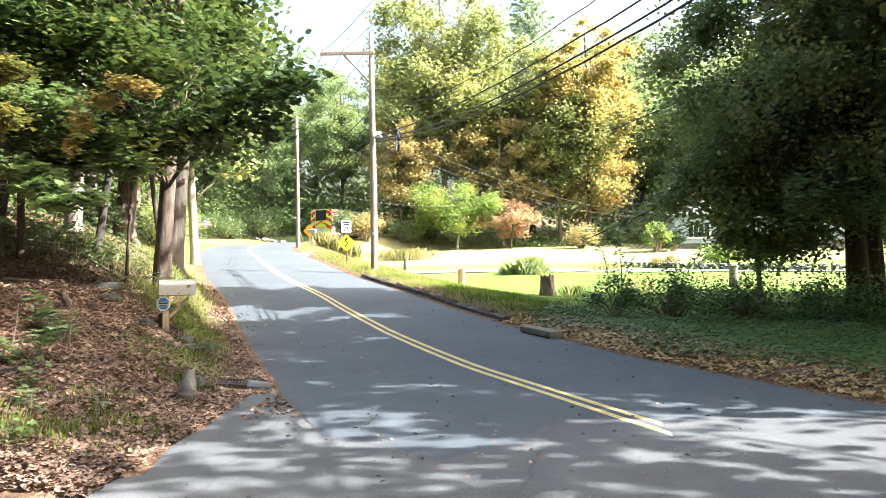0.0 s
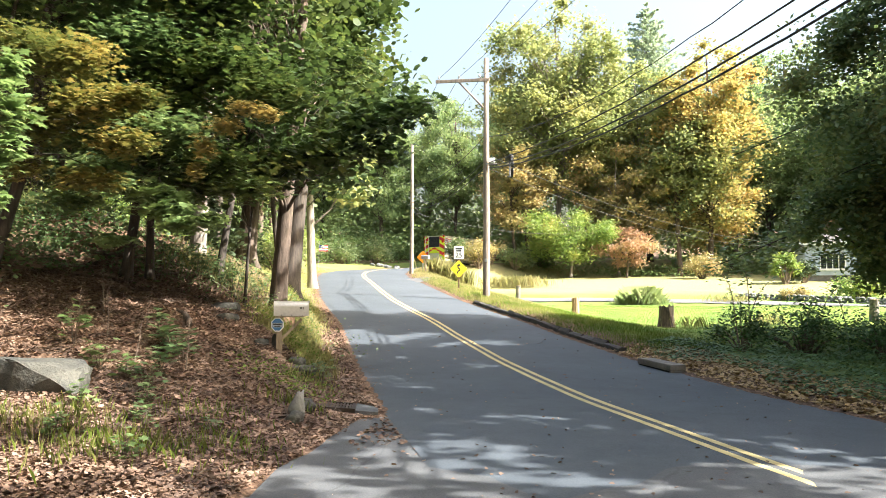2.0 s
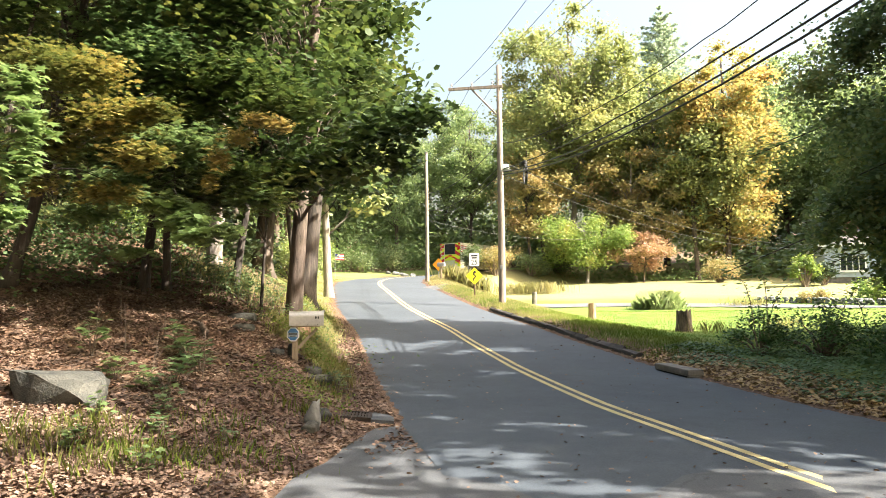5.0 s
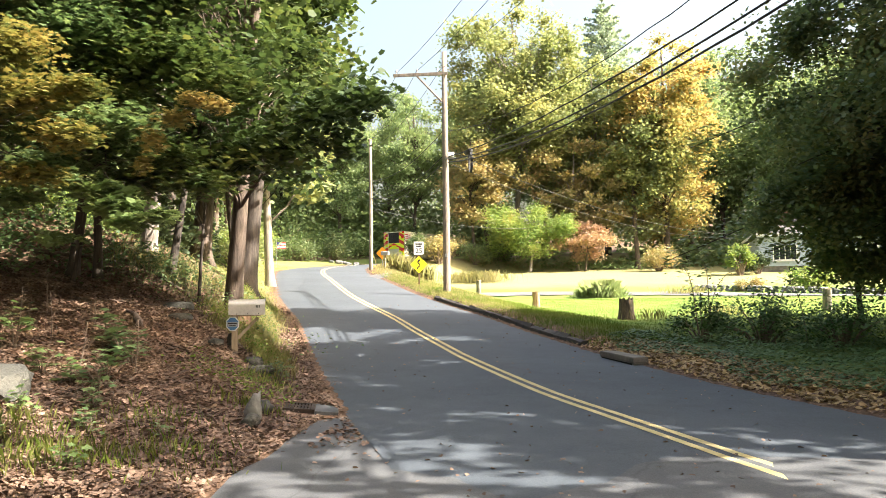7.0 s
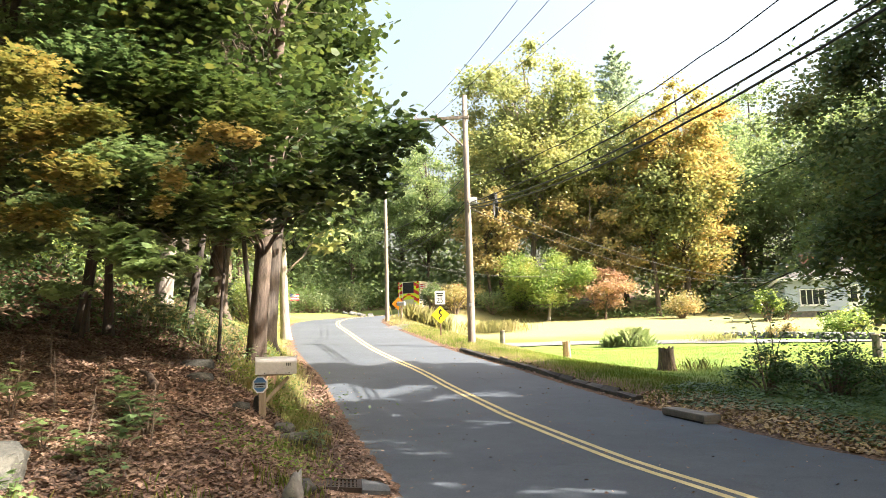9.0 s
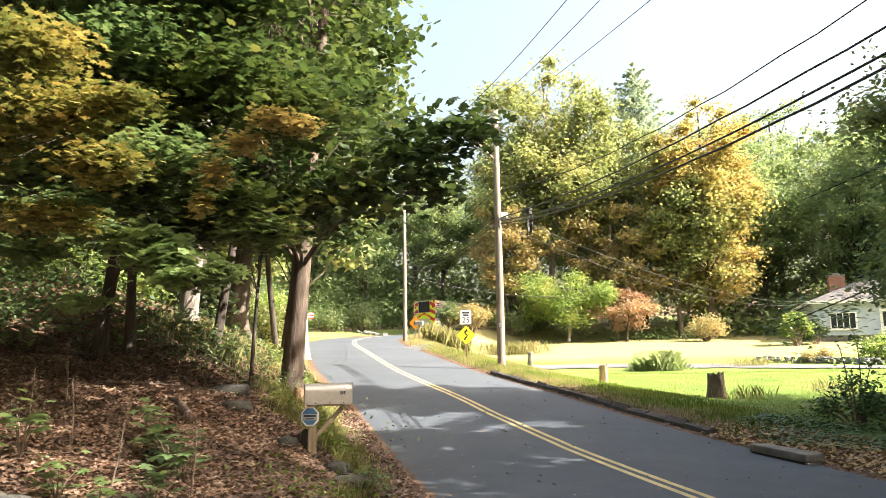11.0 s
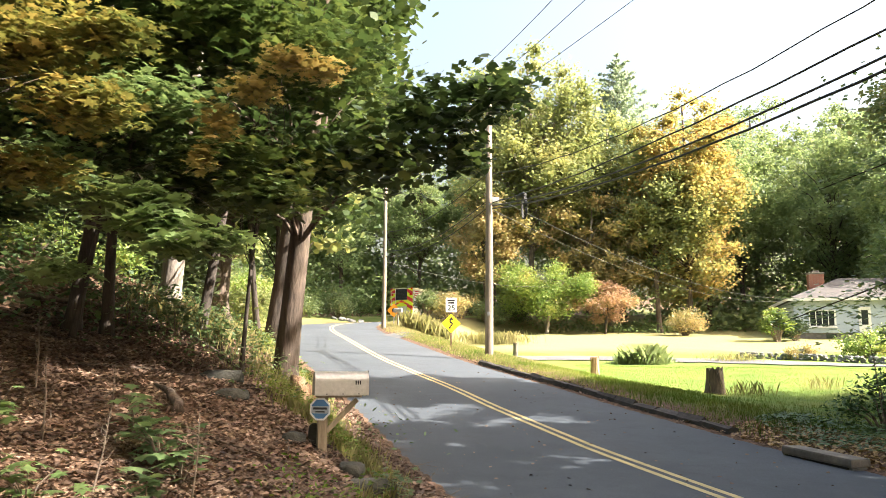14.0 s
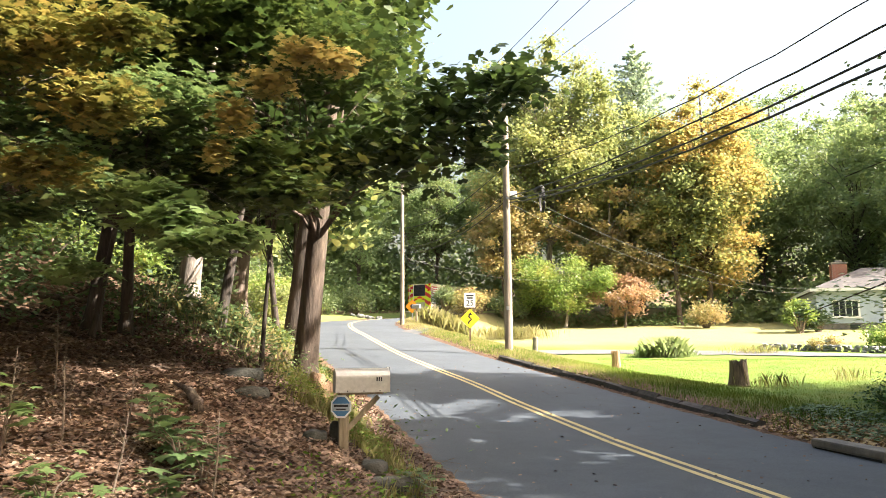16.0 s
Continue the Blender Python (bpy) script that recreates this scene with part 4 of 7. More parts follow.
young_maple(-6.3, 16.9, 8.5, 0.09, [(-4.4, 12.6, 4.0, 0.8, 0.7, 0.3), (-5.0, 13.0, 3.6, 0.9, 0.7, 0.3), (-3.9, 12.8, 3.5, 0.7, 0.6, 0.25), (-5.6, 13.0, 5.2, 1.0, 0.8, 0.45), (-4.4, 13.0, 5.8, 1.0, 0.9, 0.5),
             (-3.6, 12.9, 5.2, 0.9, 0.8, 0.45), (-5.0, 13.4, 7.0, 1.2, 1.1, 0.7), (-6.4, 13.4, 8.2, 1.3, 1.2, 0.8), (-3.9, 13.6, 8.6, 1.2, 1.2, 0.8), (-5.2, 13.6, 10.0, 1.4, 1.3, 0.9), (-7.4, 13.4, 9.4, 1.4, 1.3, 0.9)],
            16625, 0.126, "maple", 24, "shaded maple with layered dark green leaves")
young_maple(-9.0, 13.0, 10.0, 0.13, [(-8.6, 12.2, 7.2, 1.2, 1.1, 0.7), (-9.4, 12.2, 5.6, 1.2, 1.1, 0.5), (-7.4, 12.2, 8.2, 1.2, 1.1, 0.7), (-9.8, 12.6, 8.0, 1.3, 1.2, 0.8), (-8.4, 12.6, 9.6, 1.4, 1.3, 0.9), (-10.4, 12.4, 4.4, 1.2, 1.0, 0.4), (-8.6, 12.0, 4.4, 0.9, 0.8, 0.3),
             (-10.8, 12.0, 6.4, 1.3, 1.2, 0.6)], 11900, 0.14, "maple", 25, "slender maple among the trees on the bank")
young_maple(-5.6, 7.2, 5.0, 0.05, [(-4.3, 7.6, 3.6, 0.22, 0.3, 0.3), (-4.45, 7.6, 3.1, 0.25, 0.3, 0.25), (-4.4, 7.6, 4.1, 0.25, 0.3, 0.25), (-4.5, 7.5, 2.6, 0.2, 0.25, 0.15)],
            700, 0.125, "sunlit", 26, "young maple with bright green leaves, sunlight put into their colour")
tree("slim_tree", -8.7, 27.0, 11, 0.1, (2.4, 2.4, 3.6), 16, "maple", 3500, 0.24, "slim dark-trunked tree on the verge", TUFT, "bark_dark", 1.1, 20, floor=4.0)
tree("slim_tree", -8.2, 27.4, 10, 0.09, (2.2, 2.2, 3.4), 17, "maple", 3000, 0.24, "slim dark-trunked tree beside another", TUFT, "bark_dark", 1.1, 18, floor=4.0)

# ---- woodland on the bank and behind, one tree of each kind, then copies
WOOD = [
    tree("woodland_tree", -13, 19, 16, 0.24, (4.2, 4.2, 6.0), 31, "green", 5200, 0.38, "tall green woodland tree", TUFT, "bark_dark", 1.7, 32, group="woodland trees", floor=4.0),
    tree("woodland_tree", -15.2, 29.5, 15, 0.2, (3.8, 3.8, 6.0), 32, "green", 5200, 0.38, "shaded woodland tree with green leaves", TUFT, "bark_dark", 1.6, 32, group="woodland trees", floor=3.4),
    tree("woodland_tree", -17, 26, 17, 0.26, (4.4, 4.4, 6.5), 33, "yellowgreen", 5200, 0.4, "woodland tree turning yellow-green", TUFT, "bark", 1.7, 34, group="woodland trees", floor=4.0),
]


def scatter_trees(src, places, seed):
    rnd = random.Random(seed)
    for i, (x, y, s) in enumerate(places):
        m = pose(x, y, gz(x, y) - 0.1, 0, 0, rnd.uniform(0, 360))
        ob = copy_thing(src[i % len(src)], m)
        ob.scale = (s * rnd.uniform(0.9, 1.1), s * rnd.uniform(0.9, 1.1), s)


scatter_trees(WOOD, [(-16, 13, 1.0), (-20, 18, 1.05), (-23, 25, 1.1), (-14, 33, 1.0), (-19, 35, 1.05), (-26, 33, 1.1), (-22, 43, 1.1),
                     (-30, 42, 1.1), (-20, 52, 1.0), (-27, 55, 1.1), (-35, 52, 1.1), (-24, 64, 1.05), (-31, 68, 1.1), (-40, 64, 1.2), (-19, 6, 1.0), (-28, 14, 1.1)], 3)

# ---- far trees beyond the lawn
FAR = [
    tree("tall_green_tree", -3, 95, 24, 0.3, (5.5, 5.5, 9.5), 41, "wood_edge", 25000, 0.27, "tall green tree at the wood's edge", QUAD, "bark", 1.7, 80, group="trees beyond the lawn", floor=4.5, centre=0.58, up=0.25),
    tree("tall_green_tree", 24, 90, 24, 0.3, (6.0, 6.0, 9.5), 42, "wood_edge", 25000, 0.27, "tall bright green tree at the wood's edge", QUAD, "bark", 1.7, 84, group="trees beyond the lawn", floor=4.0, centre=0.58, up=0.25),
    tree("tall_green_tree", 31, 84, 21, 0.3, (6.0, 6.0, 9.0), 43, "wood_edge", 25000, 0.27, "tall dark green tree at the wood's edge", QUAD, "bark_dark", 1.7, 80, group="trees beyond the lawn", floor=2.0, centre=0.55, up=0.25),
]
tree("tall_yellowing_tree", 0.4, 78, 27.5, 0.34, (7.2, 6.0, 10.5), 44, "yellowgreen", 70000, 0.25, "tall tree turning yellow-green behind the lawn", TUFT, "bark_pale", 1.95, 170, floor=4.5, centre=0.6, hollow=0.7)
tree("tall_yellowing_tree", 8.4, 82, 23, 0.28, (4.8, 5.0, 9.5), 45, "yellowgreen", 36000, 0.25, "slim tall tree with yellow leaves", TUFT, "bark_pale", 1.7, 90, floor=3.5, centre=0.58, hollow=0.7)
tree("tall_yellowing_tree", 12.2, 75.4, 20, 0.24, (3.2, 3.2, 8.4), 53, "yellowgreen", 24000, 0.24, "olive-green tree beside the golden one", TUFT, "bark", 1.5, 70, floor=3.0, centre=0.55, hollow=0.7)
tree("golden_tree", 15.2, 77, 24, 0.3, (5.2, 5.0, 10.8), 46, "gold", 60000, 0.24, "broad tree in golden orange autumn leaf", TUFT, "bark", 1.6, 170, floor=2.2, centre=0.53, hollow=0.7)
tree("rust_leaved_tree", 6.5, 76, 14, 0.18, (5.5, 4.0, 4.8), 47, "rust", 19000, 0.23, "lower tree with thin rusty brown leaves", TUFT, "bark_pale", 1.2, 60, floor=3.6, centre=0.58, hollow=0.8)
tree("rust_leaved_tree", -3.2, 74.5, 13, 0.18, (3.8, 3.8, 4.5), 48, "rust", 13000, 0.23, "lower tree with thin brown and yellow leaves", TUFT, "bark", 1.2, 50, floor=3.2, centre=0.6, hollow=0.8)
conifer("pale_conifer", 10.6, 87, 29, 0.3, 11.0, 49, "spruce", 60000, 0.34, "tall pale blue-green conifer above the other trees", low=0.3, tiers=40, droop=-0.25, power=0.72, up=0.3)
scatter_trees(FAR, [(-12, 92, 0.85), (-20, 88, 0.85), (-28, 90, 0.9), (-17, 100, 1.0), (4, 98, 1.0), (21, 95, 1.05), (19, 86, 0.95), (28, 98, 1.15), (36, 92, 1.2), (39, 78, 1.1),
                    (45, 84, 1.2), (34, 74, 0.9), (47, 70, 1.1), (54, 78, 1.1), (-26, 102, 1.1), (-38, 98, 1.1), (9, 108, 1.1), (24, 110, 1.15), (42, 104, 1.2), (-6, 110, 1.1), (-38, 80, 1.05), (62, 66, 1.1), (56, 94, 1.1)], 8)

# ---- small ornamental trees on the lawn
tree("dogwood_tree", 1.9, 72, 7.0, 0.16, (4.7, 3.2, 2.5), 51, "dogwood", 20000, 0.24, "small spreading green dogwood at the lawn's edge", OVAL, "bark_pale", 1.25, 52, floor=1.5, centre=0.56)
tree("red_leaved_tree", 7.0, 72.5, 5.6, 0.1, (2.7, 2.2, 1.8), 52, "pink", 7000, 0.24, "small tree turning pinkish red", OVAL, "bark", 0.9, 32, floor=1.0, centre=0.52)

# ---- dark hemlock and its neighbours beside the lawn
conifer("hemlock_tree", 13.6, 22.8, 22, 0.3, 8.3, 61, "needle", 112000, 0.23, "large dark hemlock with drooping boughs", low=0.14, droop=0.2, tiers=38, power=0.62)
tree("shade_tree", 13.8, 22.0, 15, 0.2, (5.8, 5.2, 6.6), 66, "shade", 85000, 0.14, "dense dark-leaved tree beside the lawn", QUAD, "bark_dark", 1.15, 120, floor=1.7, centre=0.48, hollow=0.6)
tree("shade_tree", 11.0, 23.4, 6.6, 0.09, (2.6, 2.2, 2.7), 69, "shade", 27000, 0.14, "low dark-leaved tree before the hemlock", QUAD, "bark_dark", 0.9, 52, floor=1.5, centre=0.58)
tree("shade_tree", 19.0, 25.0, 16, 0.2, (5.5, 4.0, 7.0), 67, "shade", 26000, 0.2, "dark shade tree behind the hemlock", QUAD, "bark_dark", 1.7, 40, floor=1.4, centre=0.5)
conifer("hemlock_tree", 19.5, 16.0, 20, 0.3, 8.5, 62, "needle", 34000, 0.36, "dark hemlock shading the roadside", low=0.16, droop=0.28, tiers=26, power=0.6)
# these two oaks are out of view, added to shade road and bank
tree("roadside_oak", 17.5, 9.2, 15, 0.22, (4.4, 3.6, 5.5), 70, "green", 7000, 0.28, "dense unseen tree added to shade the road's right side", TUFT, "bark_dark", 1.5, 40, floor=2.6, centre=0.6)
tree("roadside_oak", 11.8, 11.0, 17, 0.26, (5.0, 4.3, 4.6), 68, "green", 5600, 0.25, "tall unseen tree added to shade the road and bank", TUFT, "bark_dark", 1.5, 50, floor=7.2, centre=0.68)
tree("roadside_oak", 13.5, 12.5, 16, 0.26, (6.0, 5.5, 5.0), 63, "turning", 12500, 0.25, "roadside tree with green and yellowing leaves", TUFT, "bark_dark", 1.6, 44, floor=5.4, centre=0.66)
# also out of view, added to dapple the side street with shade
tree("roadside_oak", 15.5, 3.0, 16, 0.28, (6.0, 5.5, 5.0), 64, "green", 2400, 0.32, "tall unseen tree added to shade the side street", TUFT, "bark", 1.7, 40, floor=6.0, centre=0.66)
# unseen trees; those behind the camera are added to cut the skylight
scatter_trees(WOOD, [(24, 10, 1.05), (26, 24, 1.05), (22, -8, 1.05), (31, 16, 1.1), (-14, -6, 1.0), (-6, -16, 1.0), (4, -22, 1.05), (30, 2, 1.1), (-9, -3, 1.4), (-5, -8, 1.45), (1, -10, 1.4), (-8, 2.2, 1.1), (-16, 0, 1.3), (9.5, -16, 1.45), (17, -12, 1.4)], 9)


# ---- dim undergrowth and far woods that close the view
def far_woods():
    rng = np.random.default_rng(77)
    def mass(blocks):
        pts = []
        for x0, x1, y0, y1, n, h in blocks:
            c = [(rng.uniform(x0, x1), rng.uniform(y0, y1), 0) for _ in range(80)]
            i = rng.integers(0, 80, n)
            p = np.array(c)[i] + rng.normal(size=(n, 3)) * (1.7, 1.7, 0)
            p[:, 2] = land(p[:, 0], p[:, 1]) + h * rng.random(n) ** 0.8 * (0.7 + 0.3 * np.sin(i * 1.7))
            d, _ = side(p[:, 0], p[:, 1])
            pts.append(p[np.abs(d) > HALF + 3.0])
        return np.concatenate(pts)

    ob = leaves("far_woods", mass(((-60, 62, 106, 124, 16000, 19), (-60, -27, 28, 104, 14000, 16), (-26, 60, 86, 106, 26000, 6.5), (-34, -6, 94, 110, 9000, 13), (36, 66, 30, 90, 9000, 15), (-44, -24, -4, 28, 6000, 13), (14, 58, 76, 88, 8000, 4.0))), 0.45, TUFT, "wood_edge", None, rng, 0.3)
    tagged(ob, "dim green undergrowth and far woods", "woodland", kind="stuff")
    ob = leaves("undergrowth", mass(((-28, -19, 44, 86, 12000, 5.0), (-3, 14, 74.5, 80, 3600, 1.2), (-26, -14, 76, 92, 6000, 4.0))), 0.16, TUFT, "bright", None, rng, 0.4)
    tagged(ob, "leafy undergrowth below the trees", "woodland", kind="stuff")
    # deep shade between the trunks is put into a darker leaf colour
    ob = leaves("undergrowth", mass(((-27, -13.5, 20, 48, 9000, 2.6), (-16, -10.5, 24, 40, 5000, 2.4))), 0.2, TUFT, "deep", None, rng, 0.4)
    tagged(ob, "undergrowth on the wooded bank, shade put into its dark leaf colour", "woodland", kind="stuff")


far_woods()

for k, (x, y, r, h, lf) in enumerate(((-5.6, 73.2, 2.2, 2.8, "rust"), (-3.2, 72.6, 2.0, 2.4, "green"), (-0.8, 75.6, 2.2, 2.2, "deep"), (-8.3, 69.4, 1.5, 3.1, "green"), (-6.3, 69.6, 1.8, 3.2, "rust"), (-17.5, 76, 2.4, 2.6, "green"), (-20, 72, 2.2, 2.4, "green"),
                                               (-14.6, 42, 1.8, 2.8, "yellowgreen"), (-16.4, 47.5, 2.2, 3.4, "dogwood"), (-18.2, 53, 2.4, 3.8, "yellowgreen"), (-20.5, 59, 2.6, 4.0, "dogwood"), (-22.5, 65, 2.6, 4.2, "yellowgreen"))):
    shrub("thicket", x, y, r, h, 500 + k, lf, 2400, 0.22, "dense leafy thicket at the bend", nclump=22, group="thickets at the bend")


# ---------------------------------------------------------------- utility poles and cables
def utility_pole(x, y, top, r, arm=True, label="weathered wooden utility pole with a side crossarm", turn=0.0):
    z = gz(x, y)
    t = thing("utility_pole", pose(x, y, z, 0, 0, turn), label, "utility pole", "utility poles")
    h = top - z
    rnd = random.Random(int(x * 7))
    part("pole", tube(bmesh.new(), [(0, 0, -0.4), (0, 0, 0.02), (0.01, 0, h * 0.3), (0, 0.01, h * 0.65), (0, 0, h)], [r, r, r * 0.92, r * 0.8, r * 0.66], 14, 0.02, rnd), "polewood", t, smooth=True)
    if arm:
        part("crossarm", boxed(-2.35, 0.18, -0.2, -0.09, h - 1.12, h - 0.98, 0.012), "polewood", t)
        bm = bmesh.new()
        tube(bm, [(-0.12, -0.14, h - 2.35), (-1.25, -0.14, h - 1.12)], [0.045, 0.045], 6)
        part("brace", bm, "polewood", t)
        for xx in (-2.2, -1.25, -0.3):
            ins = part("insulator", tube(bmesh.new(), [(xx, -0.145, h - 0.99), (xx, -0.145, h - 0.9), (xx, -0.145, h - 0.88), (xx, -0.145, h - 0.8), (xx, -0.145, h - 0.78)], [0.02, 0.02, 0.06, 0.05, 0.02], 10), "ceramic", t)
        part("pole_tag", boxed(-0.06, 0.06, -r - 0.012, -r + 0.01, 1.6, 1.75), "galv", t)
        part("cable_bracket", boxed(0.0, 0.5, -0.19, -0.14, h - 5.02, h - 4.94, 0.01), "galv", t)
        part("equipment_box", boxed(0.12, 0.42, -0.3, -0.14, h - 4.93, h - 4.72, 0.02), "white_sign", t, "small white box beside the cables")
    return t


utility_pole(-1.99, 35.06, 12.85, 0.17)
utility_pole(-9.68, 55.63, 13.3, 0.15, False, "weathered wooden utility pole where the road bends")
utility_pole(12.9, -0.6, 11.9, 0.16, True, "weathered wooden utility pole beside the side street", turn=0)


def cable(a, b, sag, r, label, name="cable", wob=0.0):
    pts = []
    a, b = Vector(a), Vector(b)
    n = 40
    for i in range(n + 1):
        t = i / n
        p = a.lerp(b, t)
        p.z -= sag * 4 * t * (1 - t)
        if wob:
            p.z += wob * math.sin(i * 2.1)
        pts.append(p)
    ob = part(name, tube(bmesh.new(), pts, [r] * len(pts), 6), "wire", None, smooth=True)
    return tagged(ob, label, "cable", "overhead cables")


for i, (ax, az, bx, bz, sag) in enumerate(((-4.14, 11.98, 9.3, 13.45, 1.5), (-3.25, 11.98, 10.9, 13.7, 1.35), (-2.2, 11.95, 11.3, 9.8, 0.38))):
    cable((ax, 34.92, az), (bx, -0.75, bz), sag, 0.011, "thin overhead power line above the road", "power_line")
    cable((ax, 34.92, az), (-11.2 + i * 0.9, 55.6, 12.7), 0.5, 0.011, "thin overhead power line above the road", "power_line")
cable((-1.86, 34.9, 9.12), (11.47, -0.75, 10.14), 2.06, 0.014, "black twisted neutral cable above the road", wob=0.02)
cable((-1.84, 34.88, 7.93), (12.4, -0.75, 8.9), 1.19, 0.022, "thick black overhead cable above the road", wob=0.012)
cable((-1.85, 34.88, 7.8), (11.15, -0.75, 7.98), 1.42, 0.024, "thick black overhead cable above the road")
cable((-1.85, 34.88, 7.68), (11.05, -0.75, 7.66), 1.44, 0.026, "thick black overhead cable above the road", wob=0.01)
for h0, h1 in ((9.2, 10.2), (8.05, 8.9), (7.75, 8.5)):
    cable((-2.1, 35.2, h0), (-9.6, 55.5, h1), 0.6, 0.02, "black overhead cable between the poles")
    cable((-9.68, 55.8, h1), (-13.0, 84.0, h1 + 2.6), 0.7, 0.02, "black overhead cable between the poles")
cable((-1.85, 35.2, 8.3), (20.4, 66.2, 6.5), 1.1, 0.014, "pale service cable towards the house")
cable((-1.85, 35.2, 7.7), (20.4, 66.2, 6.3), 1.2, 0.012, "pale service cable towards the house")
cable((-9.6, 55.6, 8.2), (2.0, 66.0, 7.4), 0.5, 0.014, "black service cable through the trees")


def splice_case():
    """The black closure and its coiled loop of cable, hung from the strand beside the pole."""
    t = thing("cable_splice", pose(-0.72, 32.2, 7.62, 0, 0, -67), "black cable splice case with a coiled loop", "cable splice")
    part("case", tube(bmesh.new(), [(-0.3, 0, 0), (-0.26, 0, 0), (0.26, 0, 0), (0.3, 0, 0)], [0.05, 0.11, 0.11, 0.05], 10), "black", t, smooth=True)
    bm = bmesh.new()
    for k in range(3):
        pts = [(0.25 + 0.16 * math.cos(a) * (1 + 0.1 * k), 0.03 * k - 0.03, -0.48 + 0.42 * math.sin(a)) for a in np.linspace(0, 6.2, 18)]
        tube(bm, pts, [0.022] * 18, 5)
    part("cable_loop", bm, "wire", t, smooth=True)


splice_case()


# ---------------------------------------------------------------- signs
def sign_post(t, h, material="rusty"):
    part("post", boxed(-0.035, 0.035, 0.012, 0.05, -0.3, h, 0.006), material, t)


def bolts(t, zs):
    for z in zs:
        part("bolt", tube(bmesh.new(), [(0, 0.002, z), (0, -0.008, z)], [0.014, 0.012], 8), "galv", t)


def rounded(w, h, r, n=4):
    out = []
    for cx, cz, a0 in ((w / 2 - r, h / 2 - r, 0), (-w / 2 + r, h / 2 - r, 90), (-w / 2 + r, -h / 2 + r, 180), (w / 2 - r, -h / 2 + r, 270)):
        for i in range(n + 1):
            a = radians(a0 + 90 * i / n)
            out.append((cx + r * math.cos(a), cz + r * math.sin(a)))
    return out


def moved(bm, m):
    bmesh.ops.transform(bm, matrix=m, verts=bm.verts[:])
    return bm


def curve_sign():
    x, y = -3.82, 39.06
    z = gz(x, y)
    t = thing("road_sign", pose(x, y, z, 0, 0, 6), "yellow winding-road diamond below a white 25 speed sign", "road sign")
    sign_post(t, 4.46 - z)
    c = 3.25 - z
    d = part("warning_plate", moved(plate(rounded(0.62, 0.62, 0.04), 0.006), pose(0, 0, c, 0, 45, 0)), "yellow_sign", t, "yellow diamond warning plate")
    bm = bmesh.new()
    pts = [(-0.06, -0.24), (-0.06, -0.14), (0.05, -0.06), (0.06, 0.0), (-0.05, 0.07), (-0.05, 0.13), (0.0, 0.18)]
    for (x0, z0), (x1, z1) in zip(pts, pts[1:]):
        tube(bm, [(x0, -0.004, c + z0), (x1, -0.004, c + z1)], [0.035, 0.035], 6)
    bmesh.ops.scale(bm, vec=(1, 0.15, 1), verts=bm.verts[:])
    box(bm, -0.012, 0.012, -0.006, -0.002, c + 0.17, c + 0.2)
    part("arrow_stem", bm, "black_paint", d)
    part("arrow_head", moved(plate([(-0.1, 0.0), (0.1, 0.02), (0.02, 0.14)], 0.004), pose(0.0, -0.008, c + 0.15)), "black_paint", d)
    w = 4.085 - z
    s = part("speed_plate", moved(plate(rounded(0.5, 0.66, 0.04), 0.006), pose(0, 0, w)), "white_sign", t, "white speed limit plate")
    part("numeral", moved(text_mesh("25", 0.36), pose(0, -0.005, w - 0.14)), "black_paint", s)
    part("text_bar", boxed(-0.17, 0.17, -0.006, -0.002, w + 0.17, w + 0.24), "black_paint", s)
    part("text_bar", boxed(-0.13, 0.13, -0.006, -0.002, w + 0.06, w + 0.13), "black_paint", s)
    bolts(t, (c + 0.3, w + 0.29))


curve_sign()


def orange_sign(x, y, zc, size, turn, label):
    z = gz(x, y)
    t = thing("orange_road_sign", pose(x, y, z, 0, 0, turn), label, "road sign", "orange road signs")
    sign_post(t, zc - z + size * 0.6, "galv")
    d = part("sign_plate", moved(plate(rounded(size, size, 0.04), 0.006), pose(0, 0, zc - z, 0, 45, 0)), "orange_sign", t)
    part("sign_mark", moved(plate([(-0.1, -0.16), (0.1, -0.1), (0.16, 0.12), (-0.02, 0.2), (-0.15, 0.06)], 0.004), pose(0, -0.006, zc - z)), "black_paint", d)


orange_sign(-9.7, 60.2, 5.15, 0.72, -4, "orange diamond warning sign on a post at the bend")
orange_sign(-12.9, 81.5, 7.1, 0.72, 2, "orange diamond warning sign beyond the bend")


